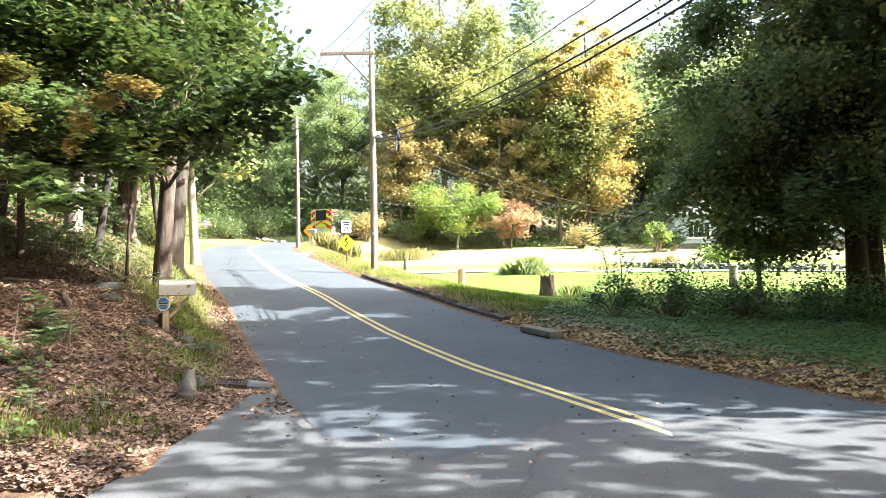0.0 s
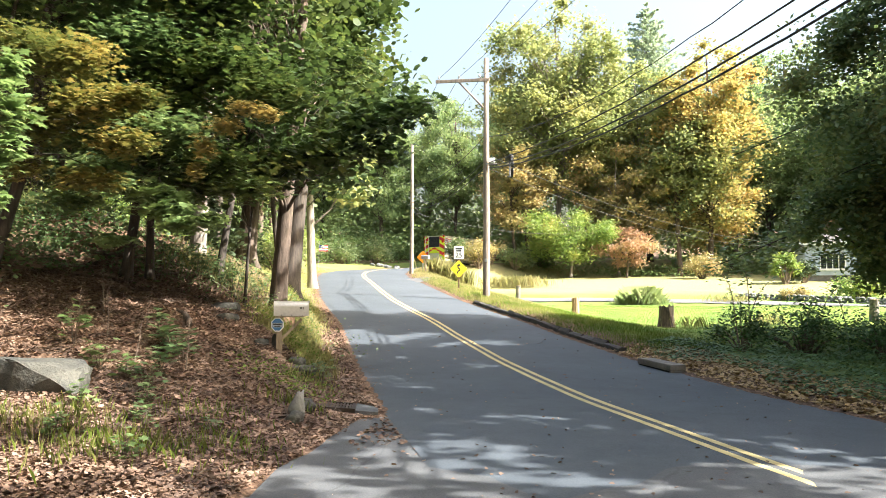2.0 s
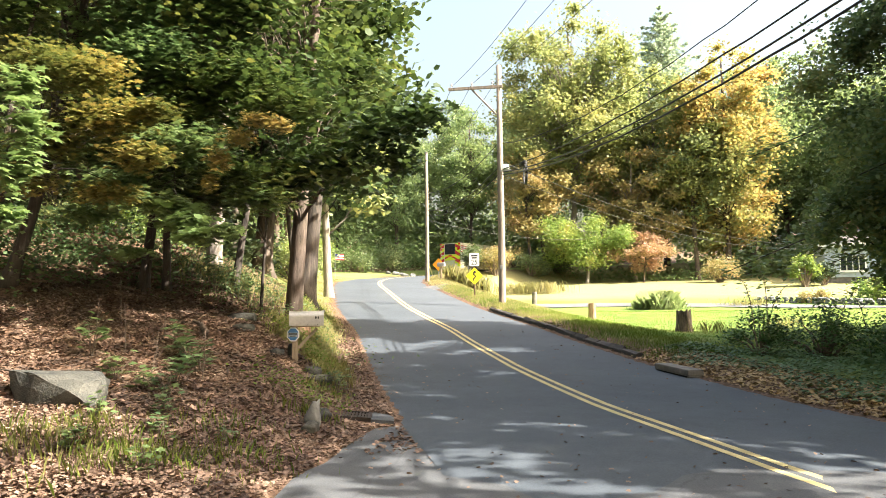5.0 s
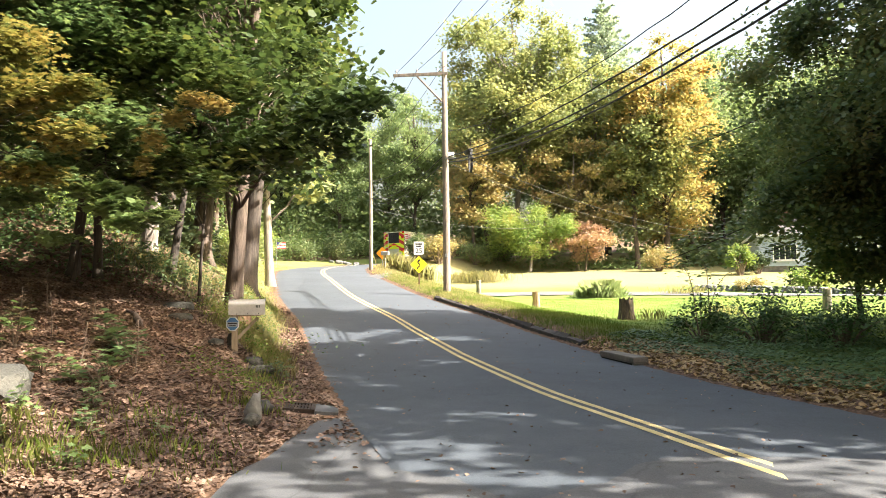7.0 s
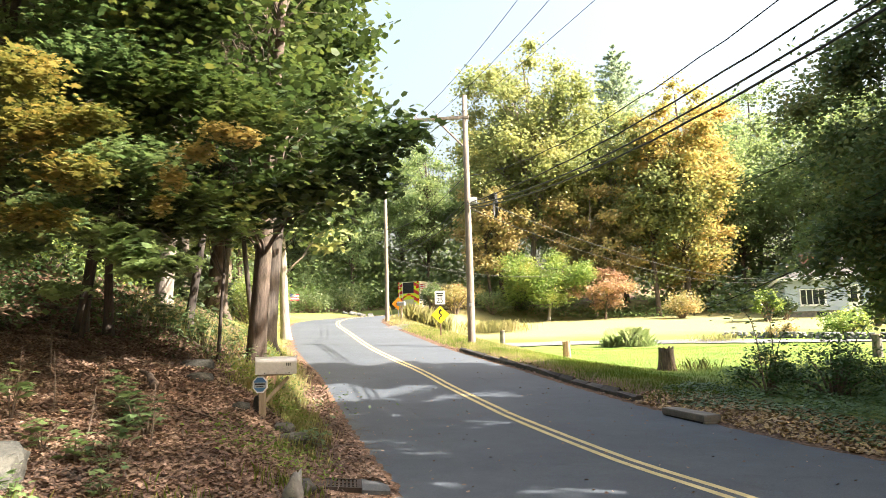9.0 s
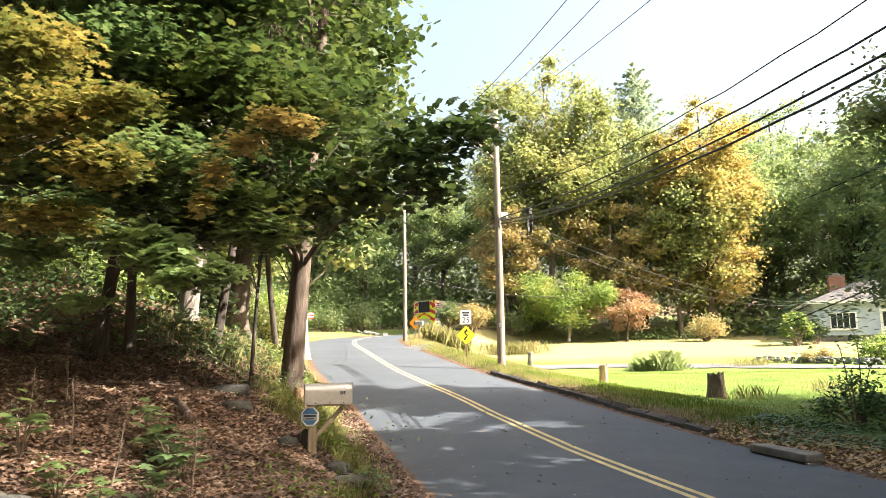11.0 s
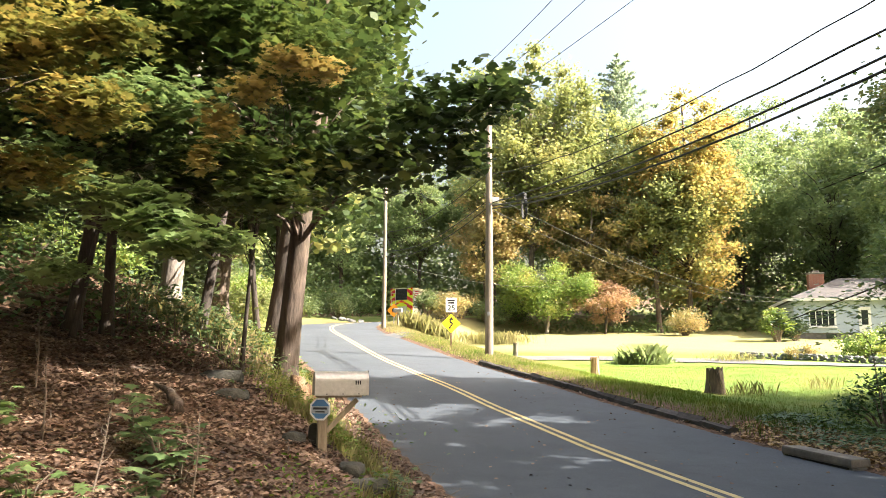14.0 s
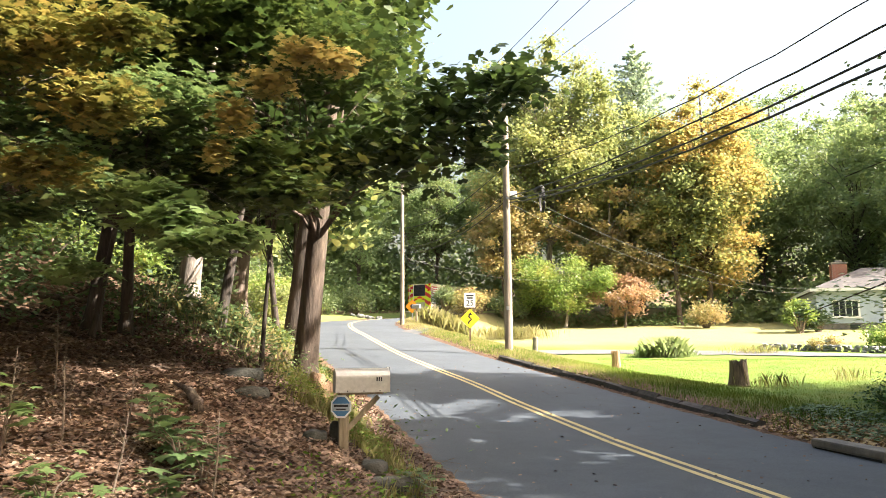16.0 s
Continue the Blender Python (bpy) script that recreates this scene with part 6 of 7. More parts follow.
# ---------------------------------------------------------------- the house beyond the lawn
def house():
    X, Y = 20.6, 66.0
    z = gz(X + 3, Y) - 0.1
    t = thing("house", pose(X, Y, z, 0, 0, -10), "low pale house with a grey hip roof and brick chimney", "house")
    L, D, H = 16.0, 9.0, 6.45 - z
    wl = part("wall", boxed(0, L, 0, D, 0.5, H), "siding", t)
    part("foundation", boxed(0.05, L - 0.05, 0.05, D - 0.05, -0.6, 0.5), "concrete", t)
    n = int((H - 0.5) / 0.2)
    for i in range(n):
        part("clapboard", moved(plate([(0, 0), (L, 0), (L, 0.195), (0, 0.195)], 0.012), pose(0, -0.014, 0.5 + i * 0.2, -2)), "siding", wl)
        part("clapboard", moved(plate([(0, 0), (D, 0), (D, 0.195), (0, 0.195)], 0.012), pose(-0.014, D, 0.5 + i * 0.2, 0, 0, -90)), "siding", wl)
    o = 0.45
    bm = bmesh.new()
    R = 1.95
    v = [bm.verts.new(p) for p in ((-o, -o, H), (L + o, -o, H), (L + o, D + o, H), (-o, D + o, H), (D / 2 - 0.3, D / 2, H + R), (L - D / 2, D / 2, H + R),
                                   (-o, -o, H - 0.14), (L + o, -o, H - 0.14), (L + o, D + o, H - 0.14), (-o, D + o, H - 0.14))]
    for f in ((0, 1, 5, 4), (1, 2, 5), (2, 3, 4, 5), (3, 0, 4)):
        bm.faces.new([v[i] for i in f])
    for f in ((0, 6, 7, 1), (1, 7, 8, 2), (2, 8, 9, 3), (3, 9, 6, 0), (6, 9, 8, 7)):
        bm.faces.new([v[i] for i in f])
    rf = part("roof", bm, "roof", t)
    for a in ((-o - 0.03, L + o, -o - 0.05, -o - 0.003), ):
        part("fascia", boxed(*a, H - 0.2, H + 0.02), "trim", rf, "white painted fascia and gutter")
    part("fascia", boxed(-o - 0.05, -o - 0.003, -o, D + o, H - 0.2, H + 0.02), "trim", rf)
    w = part("window", boxed(1.05, 2.95, -0.07, -0.02, 0.95, 2.25, 0.01), "trim", t, "wide white-framed four-pane window")
    for i in range(4):
        part("pane", boxed(1.13 + i * 0.435, 1.50 + i * 0.435, -0.08, -0.06, 1.04, 2.17), "glass", w)
    part("window_sill", boxed(0.98, 3.02, -0.16, -0.02, 0.88, 0.95, 0.01), "trim", w)
    d = part("door", boxed(4.5, 5.35, -0.05, -0.018, 0.4, 2.45, 0.01), "trim", t, "white entrance door with glass")
    part("pane", boxed(4.7, 5.15, -0.06, -0.045, 1.1, 2.2), "glass", d)
    for i in range(4):
        part("step", boxed(3.6, 5.4, -1.7 + i * 0.3, -0.02, -0.5 + i * 0.18, -0.32 + i * 0.18, 0.02), "concrete", t)
    part("cellar_window", boxed(2.2, 2.9, -0.03, 0.06, 0.1, 0.4), "glass", t)
    w2 = part("window", boxed(7.4, 8.8, -0.07, -0.02, 1.0, 2.2, 0.01), "trim", t, "white-framed window")
    part("pane", boxed(7.5, 8.7, -0.08, -0.06, 1.08, 2.12), "glass", w2)
    ch = part("chimney", boxed(1.85, 2.95, 3.4, 4.3, H - 0.4, H + 2.25), "mortar", t, "red brick chimney")
    me = None
    for k in range(33):
        for face, count in ((0, 5), (1, 4)):
            for i in range(count):
                zz = H - 0.35 + k * 0.078
                if face == 0:
                    x0 = 1.845 + i * 0.222 + (0.0 if k % 2 else 0.05)
                    p = (x0 + 0.1, 3.392, zz + 0.03)
                else:
                    p = (1.842, 3.45 + i * 0.215 + (0.0 if k % 2 else 0.05) + 0.1, zz + 0.03)
                if me is None:
                    bk = boxed(-0.1, 0.1, -0.02, 0.02, -0.031, 0.031)
                    bk_ob = part("brick", bk, "brick", ch)
                    me = bk_ob.data
                else:
                    bk_ob = new("brick", me)
                    bk_ob.parent = ch
                bk_ob.location = p
                bk_ob.rotation_euler = (0, 0, 0 if face == 0 else radians(90))
    part("chimney_cap", boxed(1.78, 3.02, 3.33, 4.37, H + 2.25, H + 2.37, 0.02), "concrete", ch)
    part("flue", boxed(2.15, 2.65, 3.6, 4.1, H + 2.37, H + 2.55, 0.02), "concrete", ch)


house()


def stone_wall():
    t = thing("stone_wall", pose(0, 0, 0), "low dry-stone wall along the driveway", "wall", kind="structure")
    rnd = random.Random(12)
    meshes = []
    pts = smooth_path([(12.6, 50.6), (15.5, 49.0), (18.5, 47.0), (22, 44.8), (27, 42.5)], 0.3)
    for i, (x, y) in enumerate(pts):
        for k in range(3):
            if len(meshes) < 7:
                ob = part("wall_stone", boulder(0.19, 0.15, 0.1, 60 + len(meshes), 0.3, 2), "pale_rock", t)
                meshes.append(ob.data)
            else:
                ob = new("wall_stone", rnd.choice(meshes))
                ob.parent = t
            ob.matrix_local = pose(x + rnd.uniform(-0.12, 0.12), y + 1.9 + rnd.uniform(-0.12, 0.12), gz(x, y + 1.9) + 0.05 + k * 0.12, 0, rnd.uniform(-10, 10), rnd.uniform(0, 360))


stone_wall()

shrub("yellow_shrub", 18.3, 63.0, 1.25, 3.0, 71, "dogwood", 2600, 0.22, "tall yellow-green shrub at the house corner", nclump=22)
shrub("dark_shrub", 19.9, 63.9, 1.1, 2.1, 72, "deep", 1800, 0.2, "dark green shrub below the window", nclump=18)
shrub("yellow_shrub", 20.2, 53.0, 1.7, 1.7, 73, "dogwood", 3000, 0.2, "round yellow-green shrub by the driveway", nclump=22)
shrub("yellow_shrub", 23.6, 57.0, 1.5, 2.2, 76, "dogwood", 2400, 0.2, "yellow-green shrub before the house", nclump=20)
shrub("tan_shrub", 15.6, 51.6, 1.1, 0.9, 74, "rust", 1300, 0.16, "low tan shrub by the stone wall", nclump=14)
shrub("pink_tinged_shrub", 13.2, 70.0, 2.0, 2.3, 75, "rust", 3000, 0.2, "round pale pinkish shrub at the wood's edge", nclump=24)
shrub("roadside_shrub", 5.75, 19.4, 0.9, 1.15, 81, "ivy", 1500, 0.1, "dark leafy shrub at the shaded verge", nclump=14, up=0.4)
shrub("roadside_shrub", 7.1, 19.4, 1.25, 1.35, 82, "ivy", 2600, 0.1, "broad dark shrub at the shaded verge", nclump=20, up=0.4)
shrub("roadside_shrub", 8.6, 18.6, 1.3, 1.2, 83, "ivy", 2400, 0.1, "broad dark shrub in the ivy", nclump=20, up=0.4)
shrub("roadside_shrub", 10.6, 18.0, 1.5, 1.2, 84, "ivy", 2400, 0.11, "low dark shrub below the hemlock", nclump=20, up=0.4)
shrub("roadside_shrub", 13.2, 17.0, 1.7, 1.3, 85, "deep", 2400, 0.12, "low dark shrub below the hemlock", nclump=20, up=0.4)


def arching_shoot(x, y, h, lean, seed, n=46):
    rng = np.random.default_rng(seed)
    t = thing("arching_shoot", pose(x, y, gz(x, y)), "tall arching leafy shoot above the shrubs", "shrub", "arching shoots")
    pts = [(lean * (k / 6) ** 2 * h, 0.1 * math.sin(k), h * math.sin(k / 6 * 1.5)) for k in range(7)]
    part("stem", tube(bmesh.new(), pts, [0.014 - 0.0015 * k for k in range(7)], 5), "twig", t)
    p = np.array(pts)
    u = rng.random(n) * 5 + 0.99
    q = np.stack([np.interp(u, np.arange(7), p[:, i]) for i in range(3)], 1) + rng.normal(size=(n, 3)) * 0.1
    leaves("foliage", q, 0.12, OVAL, "understory", t, rng, 0.5)


arching_shoot(5.6, 19.1, 1.9, -0.25, 1)
arching_shoot(5.9, 19.4, 1.7, 0.35, 2)
arching_shoot(6.0, 19.6, 2.0, -0.1, 3)
arching_shoot(7.3, 19.1, 1.8, 0.5, 4)
arching_shoot(8.0, 19.0, 1.6, -0.4, 5)


# ---------------------------------------------------------------- ground plants, grass, fallen leaves
def grass(name, x, y, h, w, material, label, seed, droop=0.5):
    """Separate blades: each a bent strip that tapers to its tip."""
    rng = np.random.default_rng(seed)
    n = len(x)
    z = land(x, y)
    hh = h * (0.45 + 0.8 * rng.random(n))
    th = rng.random(n) * 6.283
    dx, dy = np.cos(th), np.sin(th)
    bend = droop * hh * rng.random(n)
    ww = w * (0.7 + 0.6 * rng.random(n)) / 2
    px, py = -dy * ww, dx * ww
    V = np.empty((n, 5, 3))
    V[:, 0] = np.stack([x - px, y - py, z - 0.02], 1)
    V[:, 1] = np.stack([x + px, y + py, z - 0.02], 1)
    V[:, 2] = np.stack([x + px * 0.7 + dx * bend * 0.35, y + py * 0.7 + dy * bend * 0.35, z + hh * 0.6], 1)
    V[:, 3] = np.stack([x + dx * bend, y + dy * bend, z + hh], 1)
    V[:, 4] = np.stack([x - px * 0.7 + dx * bend * 0.35, y - py * 0.7 + dy * bend * 0.35, z + hh * 0.6], 1)
    me = bpy.data.meshes.new(name)
    me.vertices.add(n * 5)
    me.vertices.foreach_set("co", V.astype(np.float32).ravel())
    me.loops.add(n * 5)
    me.loops.foreach_set("vertex_index", np.arange(n * 5, dtype=np.int32))
    me.polygons.add(n)
    me.polygons.foreach_set("loop_start", np.arange(0, n * 5, 5, dtype=np.int32))
    me.update(calc_edges=True)
    me.materials.append(M[material])
    ob = new(name, me)
    return tagged(ob, label, "grass", kind="stuff")


def along(rng, n, y0, y1, o0, o1, tufts=0, spread=0.25):
    """Places beside the road, by distance along it and offset from its edge (negative: the bank side)."""
    m = tufts or n
    i = rng.choice(np.nonzero((CENTRE[:, 1] > y0) & (CENTRE[:, 1] < y1) & (CENTRE[:, 0] < 8))[0], m)
    o = rng.uniform(o0, o1, m)
    s = rng.uniform(-0.5, 0.5, m)
    o = np.where(o0 < 0, o - HALF, o + HALF)
    x = CENTRE[i, 0] + TAN[i, 1] * o + TAN[i, 0] * s
    y = CENTRE[i, 1] - TAN[i, 0] * o + TAN[i, 1] * s
    if tufts:
        k = rng.integers(0, m, n)
        x, y = x[k] + rng.normal(size=n) * spread, y[k] + rng.normal(size=n) * spread
        d, _ = side(x, y)
        keep = np.abs(d) > HALF + 0.12
        x, y = x[keep], y[keep]
    return x, y


rng = np.random.default_rng(90)
wx, wy = along(rng, 12000, 12.8, 34, -1.6, -0.7, 260, 0.18)
sel = ~((wx < -2.45) & (wy > 10.8) & (wy < 13.1))
grass("bank_weeds", wx[sel], wy[sel], 0.2, 0.005, "drygrass", "tall dry weeds and grass along the foot of the bank", 1)
grass("bank_grass", *along(rng, 16000, 31, 62, -5.5, -0.3, 800, 0.3), 0.15, 0.006, "drygrass", "sunlit dry grass beside the far road", 2)
grass("verge_grass", *along(rng, 34000, 17.5, 47, 0.25, 3.0, 1600, 0.35), 0.11, 0.005, "grass", "rough grass along the kerb", 3)
grass("dry_verge_grass", *along(rng, 26000, 31, 72, 0.25, 3.4, 900, 0.3), 0.14, 0.006, "drygrass", "tall straw-coloured verge grass", 4)
lx, ly = rng.uniform(2, 16, 44000), rng.uniform(20, 44, 44000)
dd, _ = side(lx, ly)
sel = (dd > HALF + 1.4) & (ly > 20.5 - 0.1 * lx)
grass("lawn_grass", lx[sel], ly[sel], 0.055, 0.006, "grass", "shaggy lawn grass", 5)
cx, cy = rng.normal(5.9, 0.6, 3000), rng.normal(46.8, 0.45, 3000)
grass("ornamental_grass", cx, cy, 0.95 * np.exp(-0.5 * ((cx - 5.9) / 1.05) ** 2), 0.006, "ornamental", "broad clump of ornamental grass in the lawn", 6, 0.9)
for j, (gx, gy, s, n, hh) in enumerate(((6.0, 28.9, 0.35, 110, 0.4), (9.2, 31.5, 0.4, 120, 0.42), (11.4, 49.5, 0.8, 350, 0.45), (-2.5, 60.5, 1.2, 1200, 0.8), (-7.2, 58.5, 0.8, 1400, 1.2))):
    grass("grass_tuft", rng.normal(gx, s, n), rng.normal(gy, s * 0.6, n), hh, 0.005, "drygrass", "tuft of tall dry grass in the lawn", 10 + j)
for j, (gx, gy, s, n, hh) in enumerate(((-1.95, 6.7, 0.3, 320, 0.13), (-2.5, 6.4, 0.3, 320, 0.15), (-1.5, 7.3, 0.25, 200, 0.12), (-3.1, 7.0, 0.3, 300, 0.14), (-2.3, 8.2, 0.35, 220, 0.12), (-3.6, 6.5, 0.35, 320, 0.15), (-1.75, 9.6, 0.18, 160, 0.16), (-4.6, 16.2, 0.4, 300, 0.26), (-6.6, 17.2, 0.5, 500, 0.42), (-6.2, 18.2, 0.6, 400, 0.3))):
    grass("bank_tuft", rng.normal(gx, s, n), rng.normal(gy, s, n), hh, 0.004, "drygrass" if j > 6 else "grass", "tuft of grass among the fallen leaves", 30 + j)


def fallen(name, x, y, size, material, label, seed, lift=0.02):
    r = np.random.default_rng(seed)
    z = land(x, y)
    d, zc = side(x, y)
    on = np.abs(d) < HALF
    z = np.where(on | ((x > -0.7) & (y < 10) & (d < 0)), zc + 0.012 - 0.03 * np.minimum(1, (d / HALF) ** 2), z + lift * r.random(len(x)))
    ob = leaves(name, np.stack([x, y, z], 1), size, OVAL if size < 0.045 else FALLEN if len(x) < 50000 else QUAD, material, None, r, 0.55, 0.5, fold=0.9)
    return tagged(ob, label, "fallen leaves", kind="stuff")


n = 165000
fx, fy = -1.0 - 7.5 * rng.random(n) ** 1.25, 5.4 + 16 * rng.random(n) ** 1.15
dd, _ = side(fx, fy)
sel = (dd < -HALF - 0.05) & (np.hypot(fx + 1.3, fy - 10.45) > 0.42)
fallen("fallen_leaves", fx[sel], fy[sel], 0.048, "litter", "brown fallen leaves covering the bank", 41, 0.05)
x, y = along(rng, 5600, 10.0, 30, -1.1, -0.02)
sel = np.hypot(x + 1.3, y - 10.45) > 0.42
x, y = x[sel], y[sel]
fallen("gutter_leaves", x, y, 0.055, "litter", "brown leaves gathered in the gutter", 42)
TWIG = [(-0.02, -0.5), (0.018, -0.45), (0.012, 0.5), (-0.014, 0.46)]
tx, ty = -1.3 - 8.0 * rng.random(2600) ** 1.1, 6.0 + 14 * rng.random(2600)
tz = land(tx, ty) + 0.025 + 0.05 * rng.random(2600)
tagged(leaves("fallen_twigs", np.stack([tx, ty, tz], 1), 0.3, TWIG, "bark", None, rng, 0.82, 0.7, fold=0.05), "thin dry twigs strewn over the fallen leaves", "twigs", kind="stuff")
x, y = along(rng, 12000, 5, 18.5, 0.0, 1.9)
fallen("verge_leaves", x, y, 0.068, "litter_gold", "golden fallen leaves along the shaded verge", 43, 0.05)
x, y = along(rng, 1600, 17, 33, 0.0, 0.6)
fallen("kerb_leaves", x, y, 0.06, "litter", "brown leaves along the kerb", 44, 0.04)
fx, fy = rng.uniform(-5, 6, 900), rng.uniform(4.5, 30, 900)
dd, _ = side(fx, fy)
sel = (np.abs(dd) < HALF - 0.1) | ((fx > -0.5) & (fy < 8.5) & (dd < 0))
fallen("scattered_leaves", fx[sel], fy[sel], 0.045, "litter", "scattered dry leaves and twigs on the asphalt", 45)
fx, fy = rng.uniform(-0.6, 4.5, 130), rng.uniform(4.2, 8.5, 130)
fallen("scattered_leaves", fx, fy, 0.05, "litter", "scattered dry leaves on the side street", 46)

wx, wy = along(rng, 9000, 12.2, 30, -1.9, -0.75, 150, 0.17)
wz = land(wx, wy) + 0.32 * rng.random(len(wx)) ** 1.3
sel = ~((wx < -2.45) & (wy > 10.8) & (wy < 13.1))
tagged(leaves("verge_weeds", np.stack([wx, wy, wz], 1)[sel], 0.055, OVAL, "grass", None, rng, 0.4), "leafy green weeds along the foot of the bank", "weeds", kind="stuff")
for k, (x, y, r, h, lf) in enumerate(((-10.2, 18.0, 1.0, 0.9, "dogwood"), (-9.0, 18.6, 0.9, 0.7, "dogwood"), (-11.4, 17.4, 1.0, 1.0, "yellowgreen"))):
    shrub("bank_shrub", x, y, r, h, 620 + k, lf, 900, 0.11, "low yellow-green shrub on the leafy bank", nclump=14, group="shrubs on the bank")
wx, wy = rng.normal(-6.2, 1.2, 3800), rng.normal(16.6, 1.0, 3800)
wz = land(wx, wy) + 0.6 * rng.random(len(wx)) ** 1.2
tagged(leaves("bank_brush", np.stack([wx, wy, wz], 1), 0.08, OVAL, "understory", None, rng, 0.4), "low leafy brush between the trunks on the bank", "weeds", kind="stuff")
wx, wy = rng.normal(-10.6, 1.7, 7000), rng.normal(15.8, 2.2, 7000)
wz = land(wx, wy) + 1.5 * rng.random(len(wx)) ** 1.3 * (0.55 + 0.45 * np.sin(wx * 2.1) * np.sin(wy * 1.7))
tagged(leaves("bank_brush", np.stack([wx, wy, wz], 1), 0.1, QUAD, "understory", None, rng, 0.4), "leafy brush below the trees higher on the bank", "weeds", kind="stuff")
NI = 42000
ix, iy = rng.uniform(3.6, 17, NI), rng.uniform(10, 21, NI)
dd, _ = side(ix, iy)
v = dd - HALF
sel = (v > 0.6 + 0.3 * np.sin(iy * 1.3)) & (iy < 20.5 + 0.6 * np.sin(ix * 1.7) - 0.05 * ix) & (rng.random(NI) < 0.95)
iz = land(ix, iy) + 0.04 + 0.26 * rng.random(NI) * (0.5 + 0.5 * np.sin(ix * 1.9) * np.sin(iy * 2.3)) * np.clip((v - 1) / 0.8, 0, 1)
tagged(leaves("ivy_bed", np.stack([ix, iy, iz], 1)[sel], 0.1, OVAL, "ivy", None, rng, 0.7), "glossy dark ivy covering the shaded verge", "ground cover", kind="stuff")


def seedling(x, y, h, seed, n, size, leaf, label):
    r = np.random.default_rng(seed)
    rnd = random.Random(seed)
    t = thing("seedling", pose(x, y, gz(x, y)), label, "plant", "broad-leaved seedlings")
    pts = []
    for k in range(5):
        e = Vector((rnd.uniform(-0.5, 0.5) * h, rnd.uniform(-0.4, 0.4) * h, h * rnd.uniform(0.55, 1)))
        part("stem", tube(bmesh.new(), [(0, 0, -0.05), (e.x * 0.4, e.y * 0.4, e.z * 0.6), e], [0.008, 0.006, 0.003], 5), "twig", t)
        m = n // 5
        u = r.random(m) * 0.6 + 0.4
        pts.append(np.array([[e.x * a, e.y * a, e.z * (0.3 + 0.7 * a)] for a in u]) + r.normal(size=(m, 3)) * (0.1 * h + 0.04))
    leaves("foliage", np.concatenate(pts), size, MAPLE, leaf, t, r, 0.7)


for k, (x, y, h, n, s, lf) in enumerate(((-4.0, 10.7, 0.42, 45, 0.16, "understory"), (-3.7, 10.4, 0.45, 40, 0.16, "understory"), (-4.4, 11.0, 0.4, 35, 0.15, "understory"), (-5.2, 10.1, 0.6, 30, 0.16, "bright"),
                                          (-4.4, 9.5, 0.3, 30, 0.14, "bright"), (-3.9, 9.3, 0.25, 25, 0.14, "bright"), (-3.6, 9.6, 0.3, 30, 0.13, "understory"), (-3.3, 8.9, 0.35, 30, 0.12, "understory"),
                                          (-2.0, 6.2, 0.2, 35, 0.08, "bright"), (-2.9, 6.6, 0.22, 45, 0.085, "sunlit"), (-2.5, 7.4, 0.2, 45, 0.08, "understory"), (-3.3, 7.5, 0.24, 45, 0.09, "sunlit"), (-1.9, 7.6, 0.16, 35, 0.07, "understory"), (-3.0, 8.3, 0.2, 40, 0.08, "understory"), (-6.3, 15.9, 0.7, 90, 0.12, "bright"), (-5.8, 16.6, 0.6, 80, 0.12, "bright"), (-2.2, 12.0, 0.35, 60, 0.07, "understory"), (-2.35, 12.5, 0.35, 60, 0.07, "understory"))):
    seedling(x, y, h, 200 + k, n, s, lf, "broad-leaved green seedling among fallen leaves")


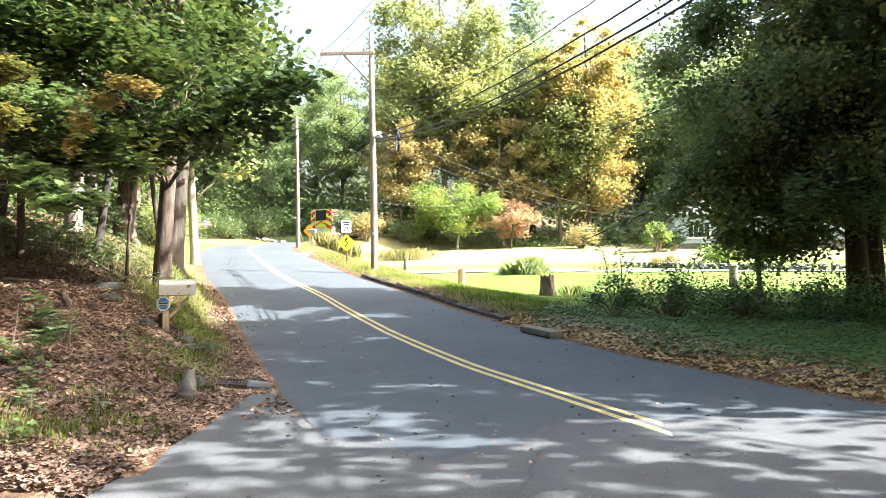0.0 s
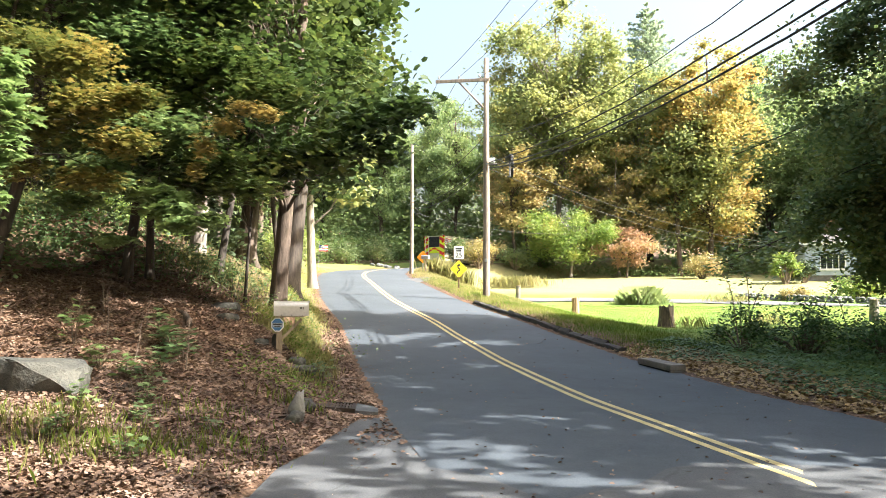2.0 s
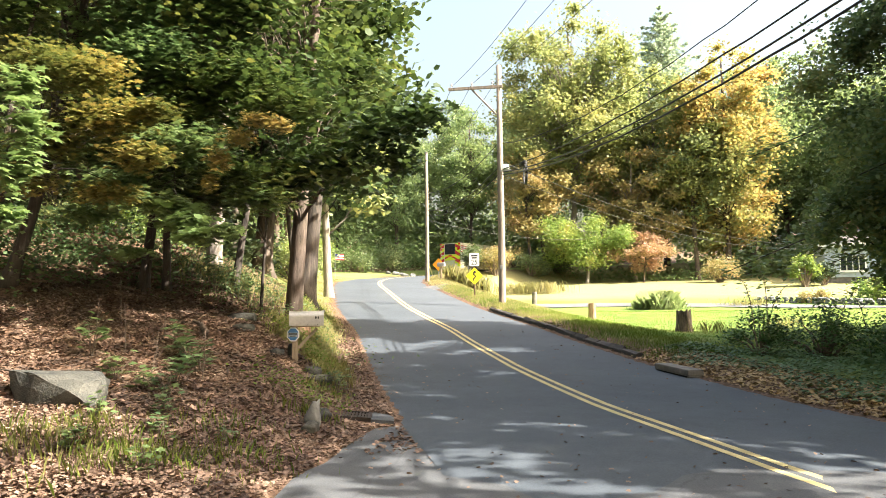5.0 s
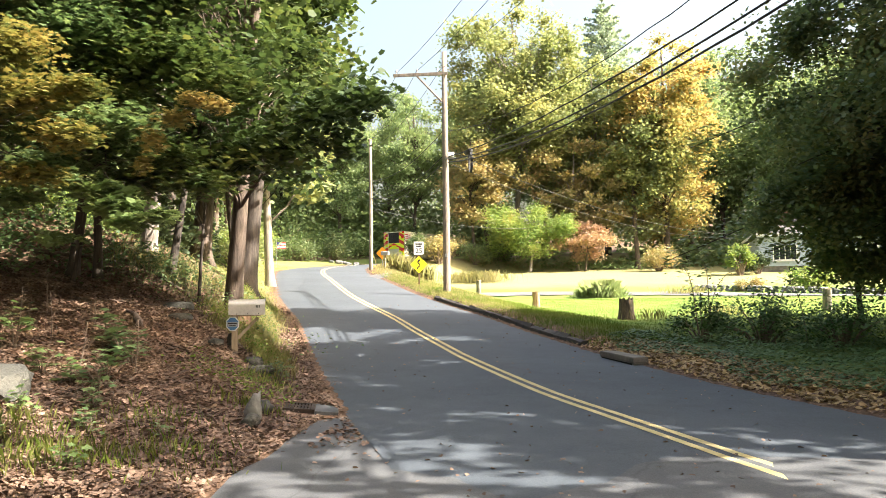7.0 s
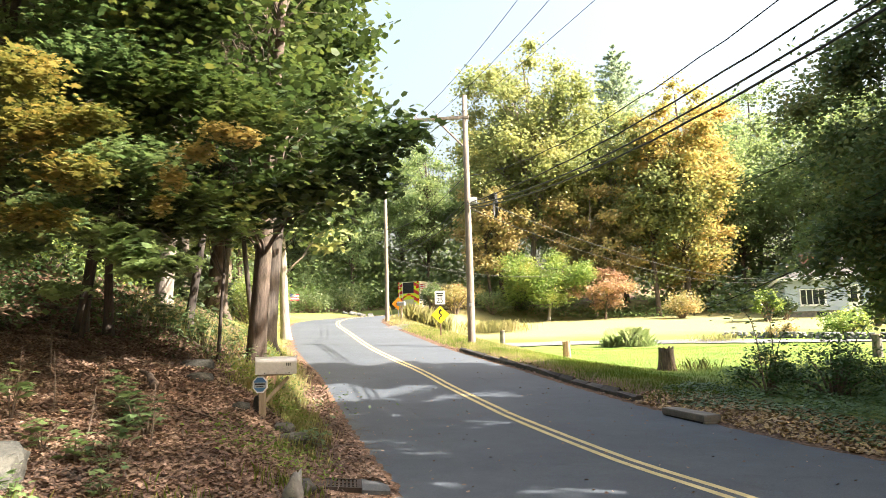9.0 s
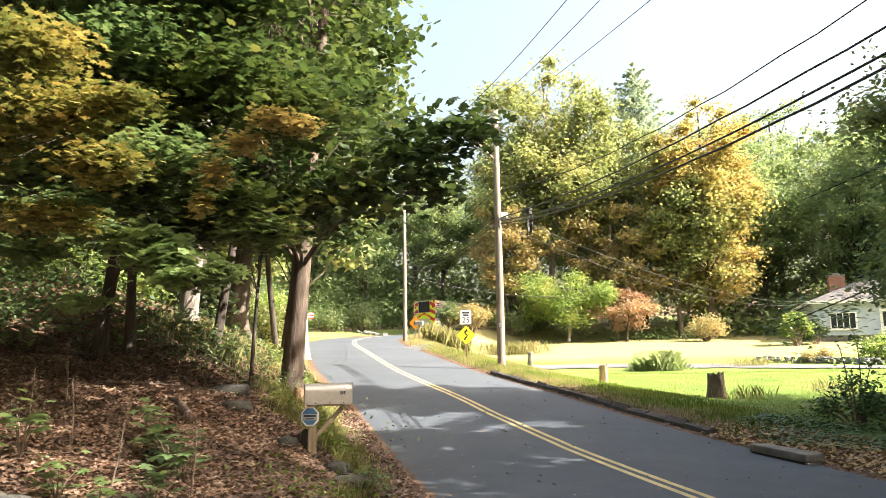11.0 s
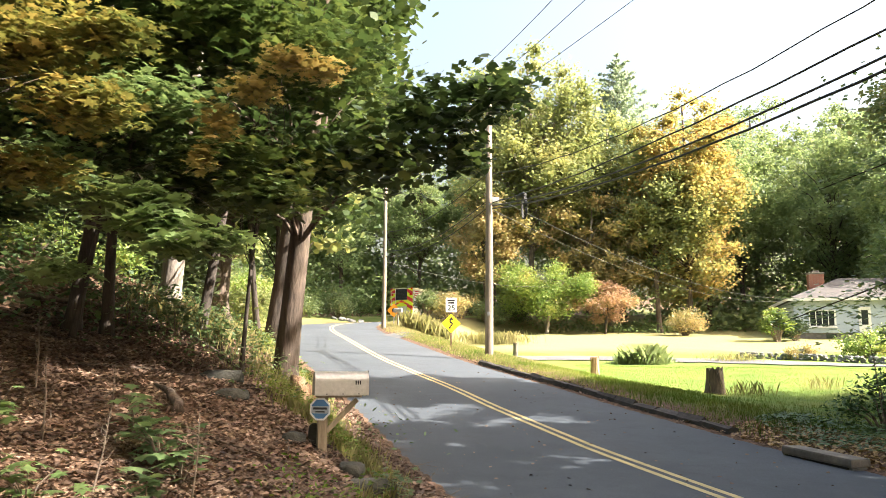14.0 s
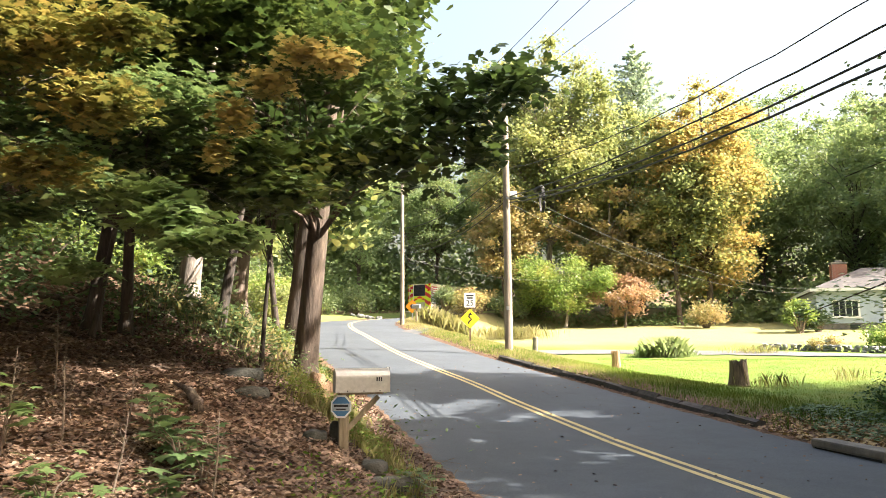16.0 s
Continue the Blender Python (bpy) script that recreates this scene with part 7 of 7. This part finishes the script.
def dry_stalk(x, y, h, seed):
    rnd = random.Random(seed)
    t = thing("dry_stalk", pose(x, y, gz(x, y), rnd.uniform(-6, 6), rnd.uniform(-6, 6)), "bare pale dry stalk with side twigs", "plant", "dry stalks")
    part("stem", tube(bmesh.new(), [(0, 0, -0.05), (0.02, 0, h * 0.5), (0.0, 0.02, h)], [0.009, 0.007, 0.003], 5), "twig", t)
    for i in range(9):
        zz = h * (0.35 + 0.6 * i / 9)
        a = rnd.uniform(0, 6.28)
        l = 0.3 * h * (1.1 - zz / h)
        part("twig", tube(bmesh.new(), [(0.01, 0, zz), (math.cos(a) * l * 0.6, math.sin(a) * l * 0.6, zz + l * 0.35), (math.cos(a) * l, math.sin(a) * l, zz + l)], [0.004, 0.003, 0.0015], 4), "twig", t)


for k, (x, y, h) in enumerate(((-5.8, 11.7, 0.8), (-5.45, 10.5, 0.75), (-5.0, 10.6, 0.7), (-4.15, 9.9, 0.6), (-4.8, 11.3, 0.55), (-3.4, 9.9, 0.7))):
    dry_stalk(x, y, h, 300 + k)


def fallen_branch(x, y, length, r, turn, seed, label):
    rnd = random.Random(seed)
    d = Vector((math.cos(radians(turn)), math.sin(radians(turn)), 0))
    pts = []
    for i in range(6):
        p = Vector((x, y, 0)) + d * length * (i / 5 - 0.5) + Vector((rnd.uniform(-0.04, 0.04), rnd.uniform(-0.04, 0.04), 0))
        p.z = gz(p.x, p.y) + r * 0.6 + 0.02
        pts.append(p)
    ob = part("fallen_branch", tube(bmesh.new(), pts, [r, r * 0.95, r * 0.85, r * 0.7, r * 0.5, r * 0.25], 8, 0.1, rnd), "bark", None, smooth=True)
    tagged(ob, label, "branch", "fallen branches")


for k, (x, y, l, r, a) in enumerate(((-4.7, 12.3, 0.9, 0.06, 130), (-6.2, 16.4, 2.2, 0.035, 150), (-7.6, 16.2, 2.6, 0.05, 20), (-5.6, 13.4, 1.6, 0.02, 60), (-3.4, 11.6, 0.9, 0.012, 10), (-5.2, 9.3, 1.2, 0.012, 40), (-6.8, 15.6, 1.4, 0.025, 80))):
    fallen_branch(x, y, l, r, a, 400 + k, "fallen dry branch lying in the leaves")
